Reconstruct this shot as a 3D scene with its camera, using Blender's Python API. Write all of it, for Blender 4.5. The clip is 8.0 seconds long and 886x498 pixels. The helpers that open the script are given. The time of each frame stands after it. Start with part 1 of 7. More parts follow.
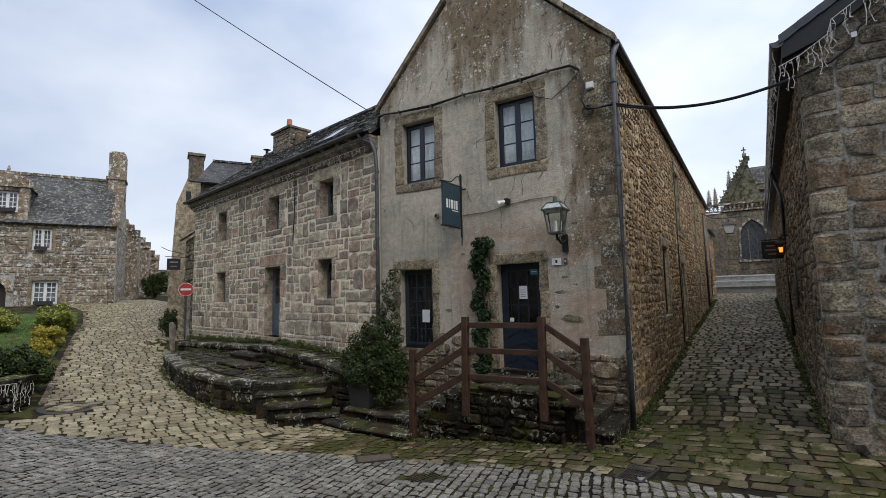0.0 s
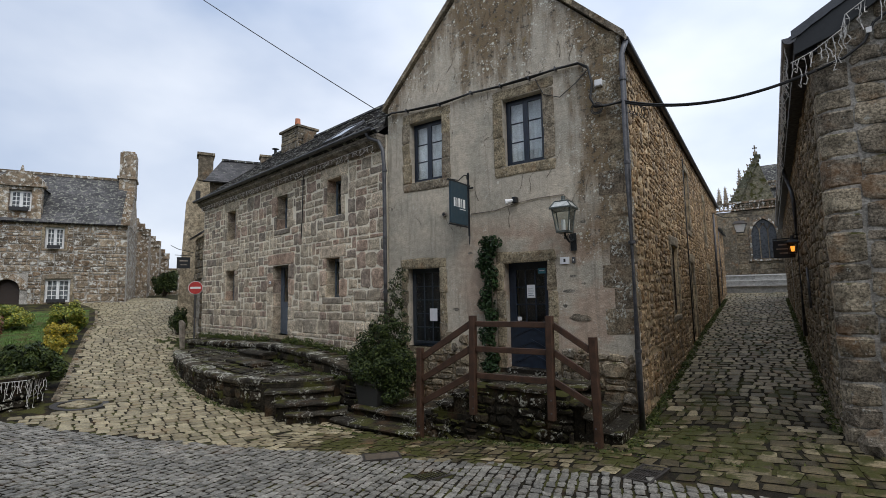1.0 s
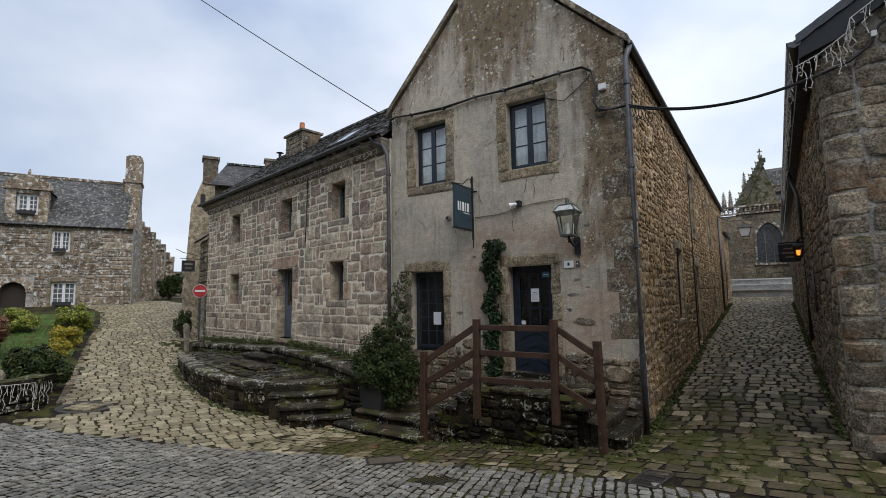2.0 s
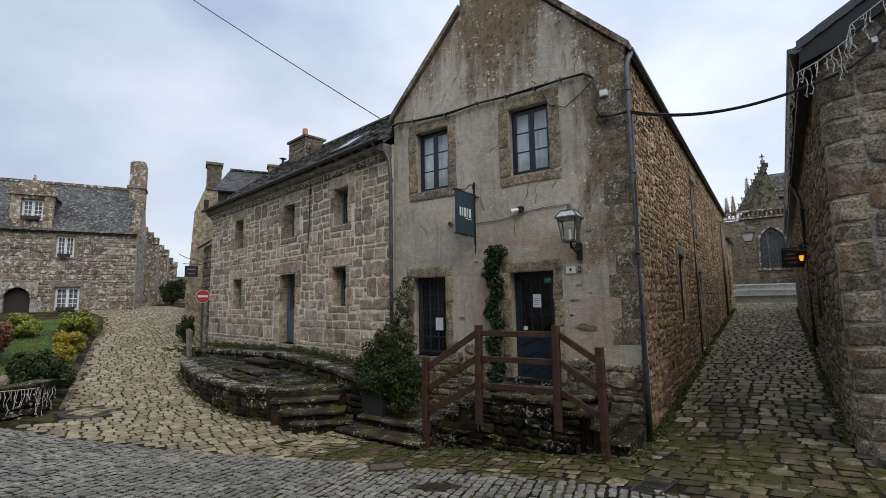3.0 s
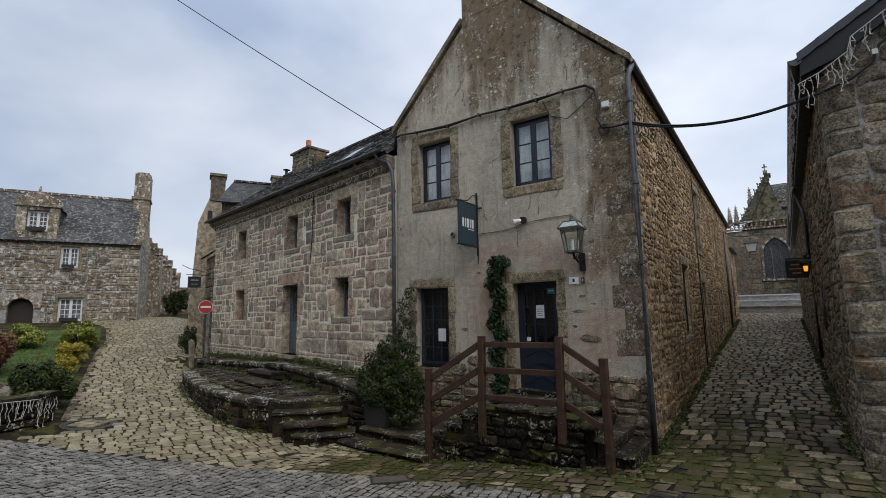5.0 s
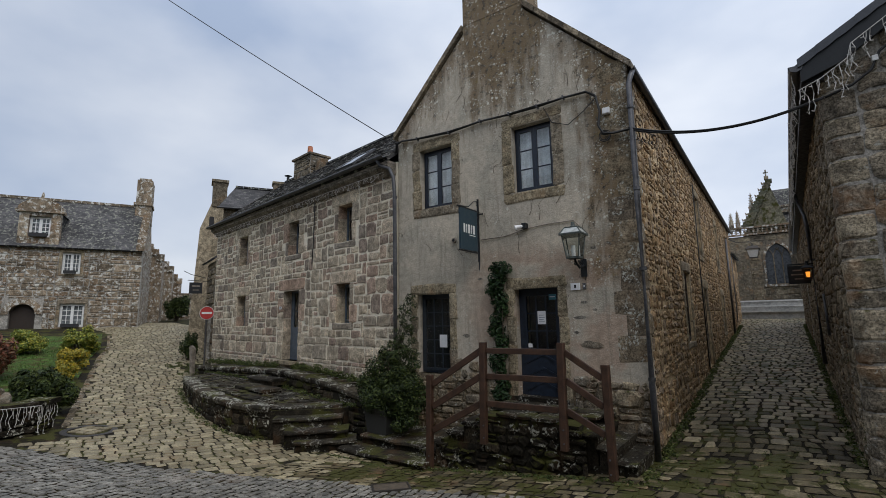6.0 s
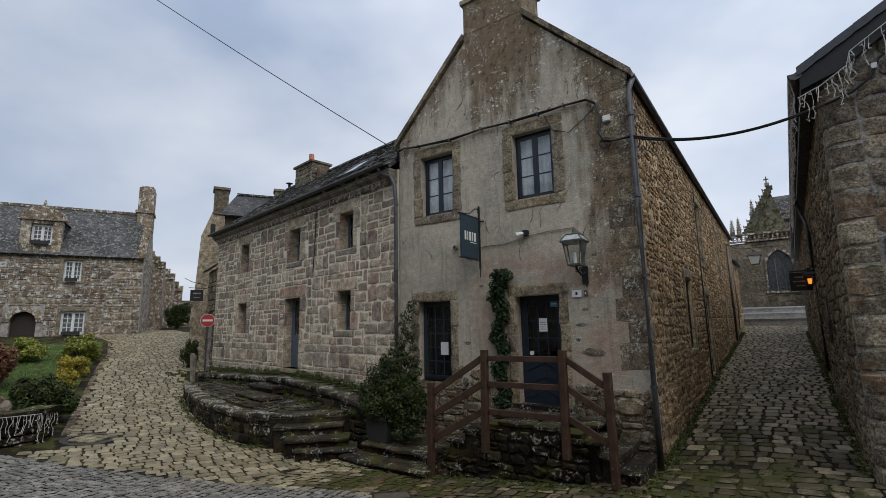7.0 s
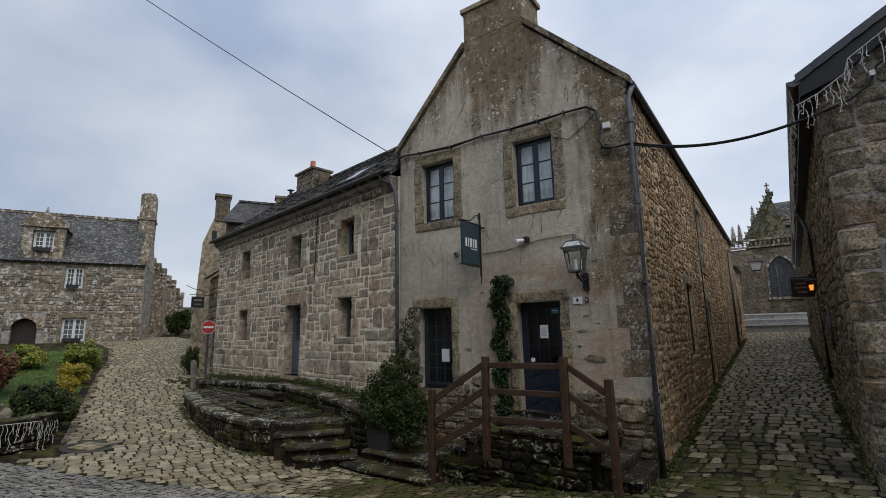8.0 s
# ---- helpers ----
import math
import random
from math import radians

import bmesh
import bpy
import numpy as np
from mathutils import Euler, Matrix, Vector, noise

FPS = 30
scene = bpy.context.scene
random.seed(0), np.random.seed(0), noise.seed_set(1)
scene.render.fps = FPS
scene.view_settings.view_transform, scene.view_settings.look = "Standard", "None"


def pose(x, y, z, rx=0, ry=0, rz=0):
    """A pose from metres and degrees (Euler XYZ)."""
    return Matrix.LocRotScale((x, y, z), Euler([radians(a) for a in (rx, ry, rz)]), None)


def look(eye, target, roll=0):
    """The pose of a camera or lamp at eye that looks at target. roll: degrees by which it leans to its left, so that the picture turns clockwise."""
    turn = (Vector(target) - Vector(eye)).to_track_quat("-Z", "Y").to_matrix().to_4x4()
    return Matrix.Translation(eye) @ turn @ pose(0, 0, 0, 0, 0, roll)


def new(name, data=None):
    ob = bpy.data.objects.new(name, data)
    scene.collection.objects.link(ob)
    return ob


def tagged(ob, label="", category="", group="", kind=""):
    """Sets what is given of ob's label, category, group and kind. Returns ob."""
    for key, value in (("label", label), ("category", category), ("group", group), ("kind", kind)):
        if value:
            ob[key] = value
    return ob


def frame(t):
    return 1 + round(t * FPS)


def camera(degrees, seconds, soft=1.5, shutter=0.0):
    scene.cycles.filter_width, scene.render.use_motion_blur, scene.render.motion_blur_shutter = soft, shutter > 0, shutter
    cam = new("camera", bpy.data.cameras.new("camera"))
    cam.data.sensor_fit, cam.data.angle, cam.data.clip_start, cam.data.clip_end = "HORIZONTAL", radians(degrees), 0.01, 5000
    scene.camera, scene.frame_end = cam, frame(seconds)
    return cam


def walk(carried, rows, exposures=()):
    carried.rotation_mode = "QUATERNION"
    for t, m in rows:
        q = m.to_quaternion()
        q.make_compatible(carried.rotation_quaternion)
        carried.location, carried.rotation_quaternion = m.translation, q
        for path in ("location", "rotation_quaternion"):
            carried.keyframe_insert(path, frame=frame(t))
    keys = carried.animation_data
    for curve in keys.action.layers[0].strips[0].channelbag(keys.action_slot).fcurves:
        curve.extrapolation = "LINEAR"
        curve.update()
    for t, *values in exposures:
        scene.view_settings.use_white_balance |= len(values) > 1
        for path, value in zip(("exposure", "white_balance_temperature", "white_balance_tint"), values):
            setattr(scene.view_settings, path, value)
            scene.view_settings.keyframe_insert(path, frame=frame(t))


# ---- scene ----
# ---------------------------------------------------------------- camera
cam = camera(87.1, 8.0, soft=0.55)
PATH = [
    (0, 1.705, -7.877, 2.181, 33.37, 5.51, 1.19),
    (0.5, 1.699, -7.874, 2.18, 33.88, 5.39, 1.12),
    (1, 1.699, -7.87, 2.174, 34.28, 5.42, 1.06),
    (1.5, 1.695, -7.871, 2.173, 34.53, 5.61, 1.0),
    (3, 1.714, -7.887, 2.184, 35.01, 6.49, 0.94),
    (3.5, 1.718, -7.887, 2.184, 35.14, 6.88, 0.95),
    (4, 1.718, -7.888, 2.189, 35.24, 7.17, 0.94),
    (4.5, 1.716, -7.892, 2.187, 35.28, 7.48, 0.94),
    (6, 1.711, -7.891, 2.194, 35.47, 8.48, 0.95),
    (6.5, 1.715, -7.888, 2.199, 35.55, 8.93, 0.97),
    (7, 1.71, -7.896, 2.198, 35.59, 9.34, 1.0),
    (7.5, 1.721, -7.902, 2.202, 35.64, 9.76, 1.01),
    (8, 1.72, -7.904, 2.2, 35.72, 10.13, 1.03),
]
walk(cam, [(t, pose(x, y, z, 90 + pitch, lean, yaw)) for t, x, y, z, yaw, pitch, lean in PATH], [(0.0, 0.43), (4.0, 0.29), (8.0, 0.06)])

# ---------------------------------------------------------------- world and light
SUN_EL, SUN_AZ = 52.0, 110.0
world = bpy.data.worlds.new("sky")
scene.world = world
world.use_nodes = True
wn, wl = world.node_tree.nodes, world.node_tree.links
sky = wn.new("ShaderNodeTexSky")
sky.sky_type = "NISHITA"
sky.sun_disc = False
sky.sun_elevation, sky.sun_rotation = radians(SUN_EL), radians(SUN_AZ)
sky.dust_density, sky.air_density = 3.0, 1.0
wn["Background"].inputs["Strength"].default_value = 0.1
wl.new(sky.outputs[0], wn["Background"].inputs["Color"])
# a closed cloud deck over the blue, a little brighter towards the hidden sun
way = wn.new("ShaderNodeTexCoord")
squash = wn.new("ShaderNodeMapping")
squash.inputs["Scale"].default_value = (1.0, 1.0, 1.9)
clouds = wn.new("ShaderNodeTexNoise")
clouds.inputs["Scale"].default_value, clouds.inputs["Detail"].default_value, clouds.inputs["Roughness"].default_value = 1.9, 5.0, 0.46
tones = wn.new("ShaderNodeValToRGB")
tones.color_ramp.elements[0].position, tones.color_ramp.elements[0].color = 0.36, (0.4, 0.49, 0.66, 1)
tones.color_ramp.elements[1].position, tones.color_ramp.elements[1].color = 0.66, (0.78, 0.83, 0.92, 1)
height = wn.new("ShaderNodeSeparateXYZ")
lift = wn.new("ShaderNodeMapRange")  # an overcast sky is brightest overhead
lift.interpolation_type = "SMOOTHSTEP"
lift.inputs["From Min"].default_value, lift.inputs["From Max"].default_value = 0.4, 1.0
lift.inputs["To Min"].default_value, lift.inputs["To Max"].default_value = 1.0, 1.4
toward = wn.new("ShaderNodeVectorMath")
toward.operation = "DOT_PRODUCT"
toward.inputs[1].default_value = (0.95, 0.25, 0.2)
side_light = wn.new("ShaderNodeMapRange")
side_light.inputs["From Min"].default_value, side_light.inputs["From Max"].default_value = -0.9, 0.6
side_light.inputs["To Min"].default_value, side_light.inputs["To Max"].default_value = 0.86, 1.14
total = wn.new("ShaderNodeMath")
total.operation = "MULTIPLY"
deck = wn.new("ShaderNodeBackground")
both = wn.new("ShaderNodeMixShader")
both.inputs[0].default_value = 0.86
wl.new(way.outputs["Generated"], squash.inputs[0])
wl.new(squash.outputs[0], clouds.inputs["Vector"])
wl.new(clouds.outputs[0], tones.inputs[0])
wl.new(way.outputs["Generated"], height.inputs[0])
wl.new(height.outputs[2], lift.inputs[0])
wl.new(tones.outputs[0], deck.inputs["Color"])
wl.new(way.outputs["Generated"], toward.inputs[0])
wl.new(toward.outputs["Value"], side_light.inputs[0])
wl.new(lift.outputs[0], total.inputs[0])
wl.new(side_light.outputs[0], total.inputs[1])
wl.new(total.outputs[0], deck.inputs["Strength"])
wl.new(wn["Background"].outputs[0], both.inputs[1])
wl.new(deck.outputs[0], both.inputs[2])
wl.new(both.outputs[0], wn["World Output"].inputs["Surface"])
sun = new("sun", bpy.data.lights.new("sun", "SUN"))
sun.data.energy, sun.data.angle, sun.data.color = 1.2, radians(50), (1.0, 0.975, 0.94)
_az, _el = radians(SUN_AZ), radians(SUN_EL)
sun.matrix_world = look((30 * math.sin(_az) * math.cos(_el), 30 * math.cos(_az) * math.cos(_el), 30 * math.sin(_el)), (0, 0, 0))


# ---------------------------------------------------------------- materials
class Nodes:
    """A small hand for node materials."""

    def __init__(self, name, rough=0.9, metal=0.0):
        self.m = bpy.data.materials.new(name)
        self.m.use_nodes = True
        self.t = self.m.node_tree
        self.b = self.t.nodes["Principled BSDF"]
        self.b.inputs["Roughness"].default_value, self.b.inputs["Metallic"].default_value = rough, metal

    def put(self, socket, v):
        if isinstance(v, bpy.types.NodeSocket):
            self.t.links.new(v, socket)
        elif isinstance(v, tuple) and len(v) == 3 and socket.type == "RGBA":
            socket.default_value = (*v, 1)
        else:
            socket.default_value = v

    def place(self, sx=1.0, sy=1.0, sz=1.0):
        g, k = self.t.nodes.new("ShaderNodeNewGeometry"), self.t.nodes.new("ShaderNodeMapping")
        k.inputs["Scale"].default_value = (sx, sy, sz)
        self.t.links.new(g.outputs["Position"], k.inputs[0])
        return k.outputs[0]

    def axis(self, i):
        g, k = self.t.nodes.new("ShaderNodeNewGeometry"), self.t.nodes.new("ShaderNodeSeparateXYZ")
        self.t.links.new(g.outputs["Position"], k.inputs[0])
        return k.outputs[i]

    def up(self):
        g, k = self.t.nodes.new("ShaderNodeNewGeometry"), self.t.nodes.new("ShaderNodeSeparateXYZ")
        self.t.links.new(g.outputs["Normal"], k.inputs[0])
        return k.outputs[2]

    def noise(self, scale, detail=6.0, rough=0.6, at=None):
        n = self.t.nodes.new("ShaderNodeTexNoise")
        n.inputs["Scale"].default_value, n.inputs["Detail"].default_value, n.inputs["Roughness"].default_value = scale, detail, rough
        self.t.links.new(at or self.place(), n.inputs["Vector"])
        return n.outputs[0]

    def cells(self, scale, at=None):
        n = self.t.nodes.new("ShaderNodeTexVoronoi")
        n.inputs["Scale"].default_value = scale
        self.t.links.new(at or self.place(), n.inputs["Vector"])
        return n.outputs["Distance"]

    def span(self, v, a, b, c=0.0, d=1.0):
        n = self.t.nodes.new("ShaderNodeMapRange")
        n.interpolation_type = "SMOOTHSTEP"
        for i, x in enumerate((v, a, b, c, d)):
            self.put(n.inputs[i], x)
        return n.outputs[0]

    def math(self, op, a, b=0.0):
        n = self.t.nodes.new("ShaderNodeMath")
        n.operation = op
        self.put(n.inputs[0], a)
        self.put(n.inputs[1], b)
        return n.outputs[0]

    def mix(self, f, a, b, how="MIX"):
        n = self.t.nodes.new("ShaderNodeMix")
        n.data_type, n.blend_type = "RGBA", how
        self.put(n.inputs[0], f)
        self.put(n.inputs[6], a)
        self.put(n.inputs[7], b)
        return n.outputs[2]

    def piece(self):
        """A random number for each piece, whether an object of its own or an island."""
        o, g = self.t.nodes.new("ShaderNodeObjectInfo"), self.t.nodes.new("ShaderNodeNewGeometry")
        return self.math("FRACT", self.math("ADD", o.outputs["Random"], self.math("MULTIPLY", g.outputs["Random Per Island"], 7.13)))

    def ramp(self, v, *stops):
        n = self.t.nodes.new("ShaderNodeValToRGB")
        e = n.color_ramp.elements
        while len(e) < len(stops):
            e.new(0.5)
        for i, (p, c) in enumerate(stops):
            e[i].position, e[i].color = p, (*c, 1)
        self.put(n.inputs[0], v)
        return n.outputs[0]

    def scale(self, col, v):
        g = self.t.nodes.new("ShaderNodeCombineColor")
        for i in range(3):
            self.put(g.inputs[i], v)
        return self.mix(1.0, col, g.outputs[0], "MULTIPLY")

    def done(self, col, height=None, bump=0.5, dist=0.01, rough=None):
        self.put(self.b.inputs["Base Color"], col)
        if rough is not None:
            self.put(self.b.inputs["Roughness"], rough)
        if height is not None:
            n = self.t.nodes.new("ShaderNodeBump")
            n.inputs["Strength"].default_value, n.inputs["Distance"].default_value = bump, dist
            self.put(n.inputs["Height"], height)
            self.t.links.new(n.outputs[0], self.b.inputs["Normal"])
        return self.m


def stone_mat(name, tones, lichen=0.1, lichen_col=(0.42, 0.41, 0.37), moss=0.0, rough=0.92, bump=0.6, spots=9.0, rust=0.12, vary=1.0, gloss=0.2, patchy=0.0):
    k = Nodes(name, rough)
    k.b.inputs["Specular IOR Level"].default_value = gloss
    col = k.ramp(k.piece(), *[((i + 0.5) / len(tones), t) for i, t in enumerate(tones)])
    grain, blotch, broad = k.noise(34, 6, 0.78), k.noise(6, 4), k.noise(0.9, 4)
    col = k.scale(col, k.span(grain, 0.34, 0.66, max(0.1, 1 - 0.62 * vary), 1 + 0.58 * vary))
    col = k.scale(col, k.span(blotch, 0.3, 0.7, 1 - 0.42 * vary, 1 + 0.38 * vary))
    col = k.scale(col, k.span(broad, 0.3, 0.7, 1 - 0.22 * vary, 1 + 0.18 * vary))
    col = k.mix(k.math("MULTIPLY", k.span(k.noise(2.3, 5), 0.52, 0.7), rust), col, (0.30, 0.15, 0.06))
    if moss:
        green = k.mix(k.noise(40, 3), (0.02, 0.021, 0.006), (0.085, 0.083, 0.02))
        col = k.mix(k.span(k.math("ADD", k.noise(2.1, 7, 0.65), k.math("MULTIPLY", k.up(), 0.12)), 0.68 - 0.3 * moss, 0.76 - 0.3 * moss), col, green)
    if lichen:
        crust = k.span(k.noise(spots, 8, 0.72), 0.69 - 0.2 * lichen, 0.73 - 0.2 * lichen)
        if patchy:  # lichen keeps together in colonies
            crust = k.math("MULTIPLY", crust, k.span(k.noise(2.6, 5, 0.6), 0.5 - 0.1 * (1 - patchy), 0.58))
        col = k.mix(crust, col, lichen_col)
    h = k.math("ADD", k.math("MULTIPLY", grain, 0.5), blotch)
    return k.done(col, h, bump, 0.03)


def plain_mat(name, color, rough=0.6, metal=0.0, wear=0.3, size=14.0, bump=0.15):
    k = Nodes(name, rough, metal)
    n, f = k.noise(size, 6), k.noise(size * 8, 3)
    col = k.scale(color, k.span(n, 0.3, 0.7, 1 - wear, 1 + wear))
    col = k.scale(col, k.span(f, 0.3, 0.7, 1 - wear * 0.5, 1 + wear * 0.5))
    return k.done(col, f, bump, 0.004, k.span(n, 0.3, 0.7, max(rough - 0.12, 0.05), min(rough + 0.15, 1)))


def render_mat():
    """Old lime and cement render: beige, with soot and lichen below the chimney, patches and hair cracks."""
    k = Nodes("render_coat", 0.93)
    wob = k.math("MULTIPLY", k.math("SUBTRACT", k.noise(1.1, 5, 0.6), 0.5), 1.3)
    x, z = k.math("ADD", k.axis(0), wob), k.math("ADD", k.axis(2), k.math("MULTIPLY", wob, 1.2))
    col = k.mix(k.span(k.noise(0.55, 5), 0.36, 0.64), (0.43, 0.385, 0.31), (0.56, 0.49, 0.385))
    col = k.mix(k.math("MULTIPLY", k.span(k.noise(1.3, 6), 0.48, 0.62), 0.6), col, (0.33, 0.31, 0.25))
    warm = k.math("MULTIPLY", k.span(z, 3.75, 3.3), k.span(x, -3.5, -2.7))
    col = k.mix(k.math("MULTIPLY", warm, k.span(k.noise(1.1, 4), 0.4, 0.55)), col, (0.42, 0.32, 0.24))
    fine = k.noise(60, 5, 0.7)
    col = k.scale(col, k.span(fine, 0.25, 0.75, 0.72, 1.26))
    col = k.scale(col, k.span(k.noise(9, 6, 0.65), 0.3, 0.7, 0.82, 1.15))
    streak = k.noise(2.0, 8, 0.66, k.place(2.4, 2.4, 0.4))
    band = k.math("MULTIPLY", k.math("MULTIPLY", k.span(x, -3.9, -2.7), k.span(x, -0.9, -2.1)), k.span(z, 5.0, 8.2))
    edge = k.math("MULTIPLY", k.span(x, -1.3, -0.2), k.span(z, 1.0, 4.6))
    slope = k.span(k.math("ADD", k.math("ABSOLUTE", k.math("ADD", x, 2.55)), k.math("SUBTRACT", z, 6.4)), 1.0, 2.9)
    foul = k.math("MAXIMUM", k.math("MAXIMUM", band, k.math("MULTIPLY", edge, 0.85)), k.math("MULTIPLY", slope, 0.6))
    foul = k.math("ADD", k.math("MULTIPLY", foul, 0.62), streak)
    col = k.mix(k.span(foul, 0.6, 0.95, 0.0, 0.92), col, (0.17, 0.115, 0.058))
    col = k.mix(k.math("MULTIPLY", k.span(k.noise(9, 8, 0.75), 0.5, 0.62), k.span(foul, 0.56, 0.85)), col, (0.035, 0.03, 0.022))
    col = k.mix(k.math("MULTIPLY", k.span(k.noise(5, 7, 0.75), 0.55, 0.68), k.span(foul, 0.55, 0.85)), col, (0.22, 0.155, 0.06))
    for size, lo in ((18, 0.6), (9, 0.63)):
        pale = k.math("MULTIPLY", k.span(k.noise(size, 8, 0.75), lo, lo + 0.03), k.span(foul, 0.5, 0.72, 0.1, 1.0))
        col = k.mix(pale, col, (0.5, 0.5, 0.44))
    for size, r in ((7, 0.24), (13, 0.26), (22, 0.28)):
        dot = k.math("MULTIPLY", k.span(k.cells(size, k.place(1, 0.2, 1)), r, r * 0.6), k.span(k.noise(3.1, 4), 0.47, 0.56))
        col = k.mix(k.math("MULTIPLY", dot, k.span(foul, 0.5, 0.66, 0.0, 0.95)), col, (0.64, 0.62, 0.53))
    drip = k.span(k.noise(3.2, 7, 0.7, k.place(3.0, 3.0, 0.22)), 0.52, 0.66)
    col = k.mix(k.math("MULTIPLY", drip, 0.42), col, (0.2, 0.18, 0.14))
    crack = k.span(k.math("ABSOLUTE", k.math("SUBTRACT", k.noise(0.8, 4, 0.55), 0.5)), 0.0, 0.0025, 1.0, 0.0)
    col = k.mix(k.math("MULTIPLY", crack, k.span(k.noise(0.7, 2), 0.5, 0.6)), col, (0.1, 0.085, 0.07))
    h = k.math("ADD", k.noise(30, 6, 0.7), k.noise(3, 5))
    return k.done(col, h, 0.5, 0.03)


def slate_mat(name, moss=0.2):
    k = Nodes(name, 0.8)
    k.b.inputs["Specular IOR Level"].default_value = 0.25
    uv = k.t.nodes.new("ShaderNodeUVMap").outputs[0]
    t = k.t.nodes.new("ShaderNodeTexBrick")
    for n, v in (("Scale", 1.0), ("Mortar Size", 0.006), ("Mortar Smooth", 0.3), ("Brick Width", 0.24), ("Row Height", 0.15), ("Bias", 0.0)):
        t.inputs[n].default_value = v
    t.inputs["Color1"].default_value, t.inputs["Color2"].default_value, t.inputs["Mortar"].default_value = (0.04, 0.039, 0.04, 1), (0.085, 0.081, 0.08, 1), (0.02, 0.02, 0.022, 1)
    k.t.links.new(uv, t.inputs["Vector"])
    col = k.scale(t.outputs["Color"], k.span(k.noise(0.9, 6), 0.3, 0.7, 0.7, 1.35))
    col = k.mix(k.span(k.noise(7, 8, 0.7), 0.63 - 0.15 * moss, 0.68 - 0.15 * moss), col, (0.21, 0.21, 0.17))
    col = k.mix(k.span(k.noise(1.6, 7, 0.65), 0.72 - 0.12 * moss, 0.78 - 0.12 * moss), col, (0.06, 0.062, 0.03))
    return k.done(col, t.outputs["Fac"], -0.8, 0.02)


def leaf_mat(name, *tones, rough=0.45):
    k = Nodes(name, rough)
    col = k.ramp(k.piece(), *[((i + 0.5) / len(tones), t) for i, t in enumerate(tones)])
    k.b.inputs["Specular IOR Level"].default_value = 0.3
    return k.done(k.scale(col, k.span(k.noise(30, 3), 0.3, 0.7, 0.8, 1.2)))


def glass_mat(name, tint=(0.9, 0.95, 0.95)):
    k = Nodes(name, 0.02)
    k.b.inputs["Transmission Weight"].default_value, k.b.inputs["IOR"].default_value = 1.0, 1.5
    return k.done(tint, k.noise(1.5, 2), 0.06, 0.02)


def glow_mat(name, color, strength):
    k = Nodes(name, 0.4)
    k.b.inputs["Emission Color"].default_value, k.b.inputs["Emission Strength"].default_value = (*color, 1), strength
    return k.done(color)


M_RENDER = render_mat()
M_ROW = stone_mat("dressed_granite", [(0.38, 0.314, 0.232), (0.5, 0.42, 0.313), (0.57, 0.483, 0.36), (0.42, 0.3, 0.222), (0.35, 0.265, 0.208), (0.25, 0.216, 0.172), (0.53, 0.445, 0.325), (0.34, 0.29, 0.222)], 0.2, rust=0.16, vary=0.9)
M_POINTING = stone_mat("pale_pointing", [(0.79, 0.72, 0.58), (0.82, 0.75, 0.61)], 0.0, bump=0.25, rust=0.02, vary=0.2)
M_ALLEY = stone_mat("golden_rubble", [(0.22, 0.145, 0.075), (0.37, 0.26, 0.145), (0.3, 0.205, 0.115), (0.15, 0.105, 0.065), (0.44, 0.32, 0.19), (0.26, 0.2, 0.14)], 0.05, moss=0.03, rust=0.4)
M_ALLEYMORTAR = stone_mat("tan_lime_mortar", [(0.5, 0.38, 0.235), (0.54, 0.42, 0.26)], 0.04, rust=0.3, vary=0.7, bump=0.5)
M_ALLEYBED = stone_mat("earth_mortar", [(0.16, 0.12, 0.075), (0.18, 0.14, 0.09)], 0.0)
M_BLOCK = stone_mat("rough_granite_block", [(0.17, 0.145, 0.11), (0.235, 0.2, 0.15), (0.29, 0.245, 0.175), (0.2, 0.17, 0.13)], 0.42, (0.4, 0.39, 0.34), moss=0.1, rust=0.4, bump=1.0, spots=11, vary=1.15)
M_DARK = stone_mat("grey_granite", [(0.135, 0.112, 0.08), (0.215, 0.178, 0.125), (0.27, 0.22, 0.147), (0.17, 0.145, 0.11)], 0.4, moss=0.1, rust=0.35, bump=1.0, spots=12)
M_GREYBED = stone_mat("grey_pointing", [(0.32, 0.3, 0.265), (0.35, 0.33, 0.29)], 0.05, vary=0.7)
M_FARSTONE = stone_mat("lichened_granite", [(0.15, 0.12, 0.085), (0.23, 0.18, 0.125), (0.3, 0.245, 0.175), (0.18, 0.13, 0.085)], 0.78, (0.54, 0.53, 0.48), rust=0.28, spots=5.0)
M_SURROUND = stone_mat("granite_surround", [(0.25, 0.205, 0.135), (0.29, 0.24, 0.16), (0.22, 0.185, 0.135)], 0.42, (0.5, 0.48, 0.4), moss=0.05, rust=0.3, spots=20)
M_CORNICE = stone_mat("weathered_cornice", [(0.2, 0.175, 0.14), (0.25, 0.22, 0.175), (0.17, 0.15, 0.125)], 0.35, rust=0.15, spots=14)
M_QUOIN = stone_mat("lichened_quoin", [(0.20, 0.16, 0.105), (0.25, 0.20, 0.135), (0.15, 0.12, 0.085)], 0.85, (0.5, 0.5, 0.44), rust=0.3, spots=20, patchy=0.9)
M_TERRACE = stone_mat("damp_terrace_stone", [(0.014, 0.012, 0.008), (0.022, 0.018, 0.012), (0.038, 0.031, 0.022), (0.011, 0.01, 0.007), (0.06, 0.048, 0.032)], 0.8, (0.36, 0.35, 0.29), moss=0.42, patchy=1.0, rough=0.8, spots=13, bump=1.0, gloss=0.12)
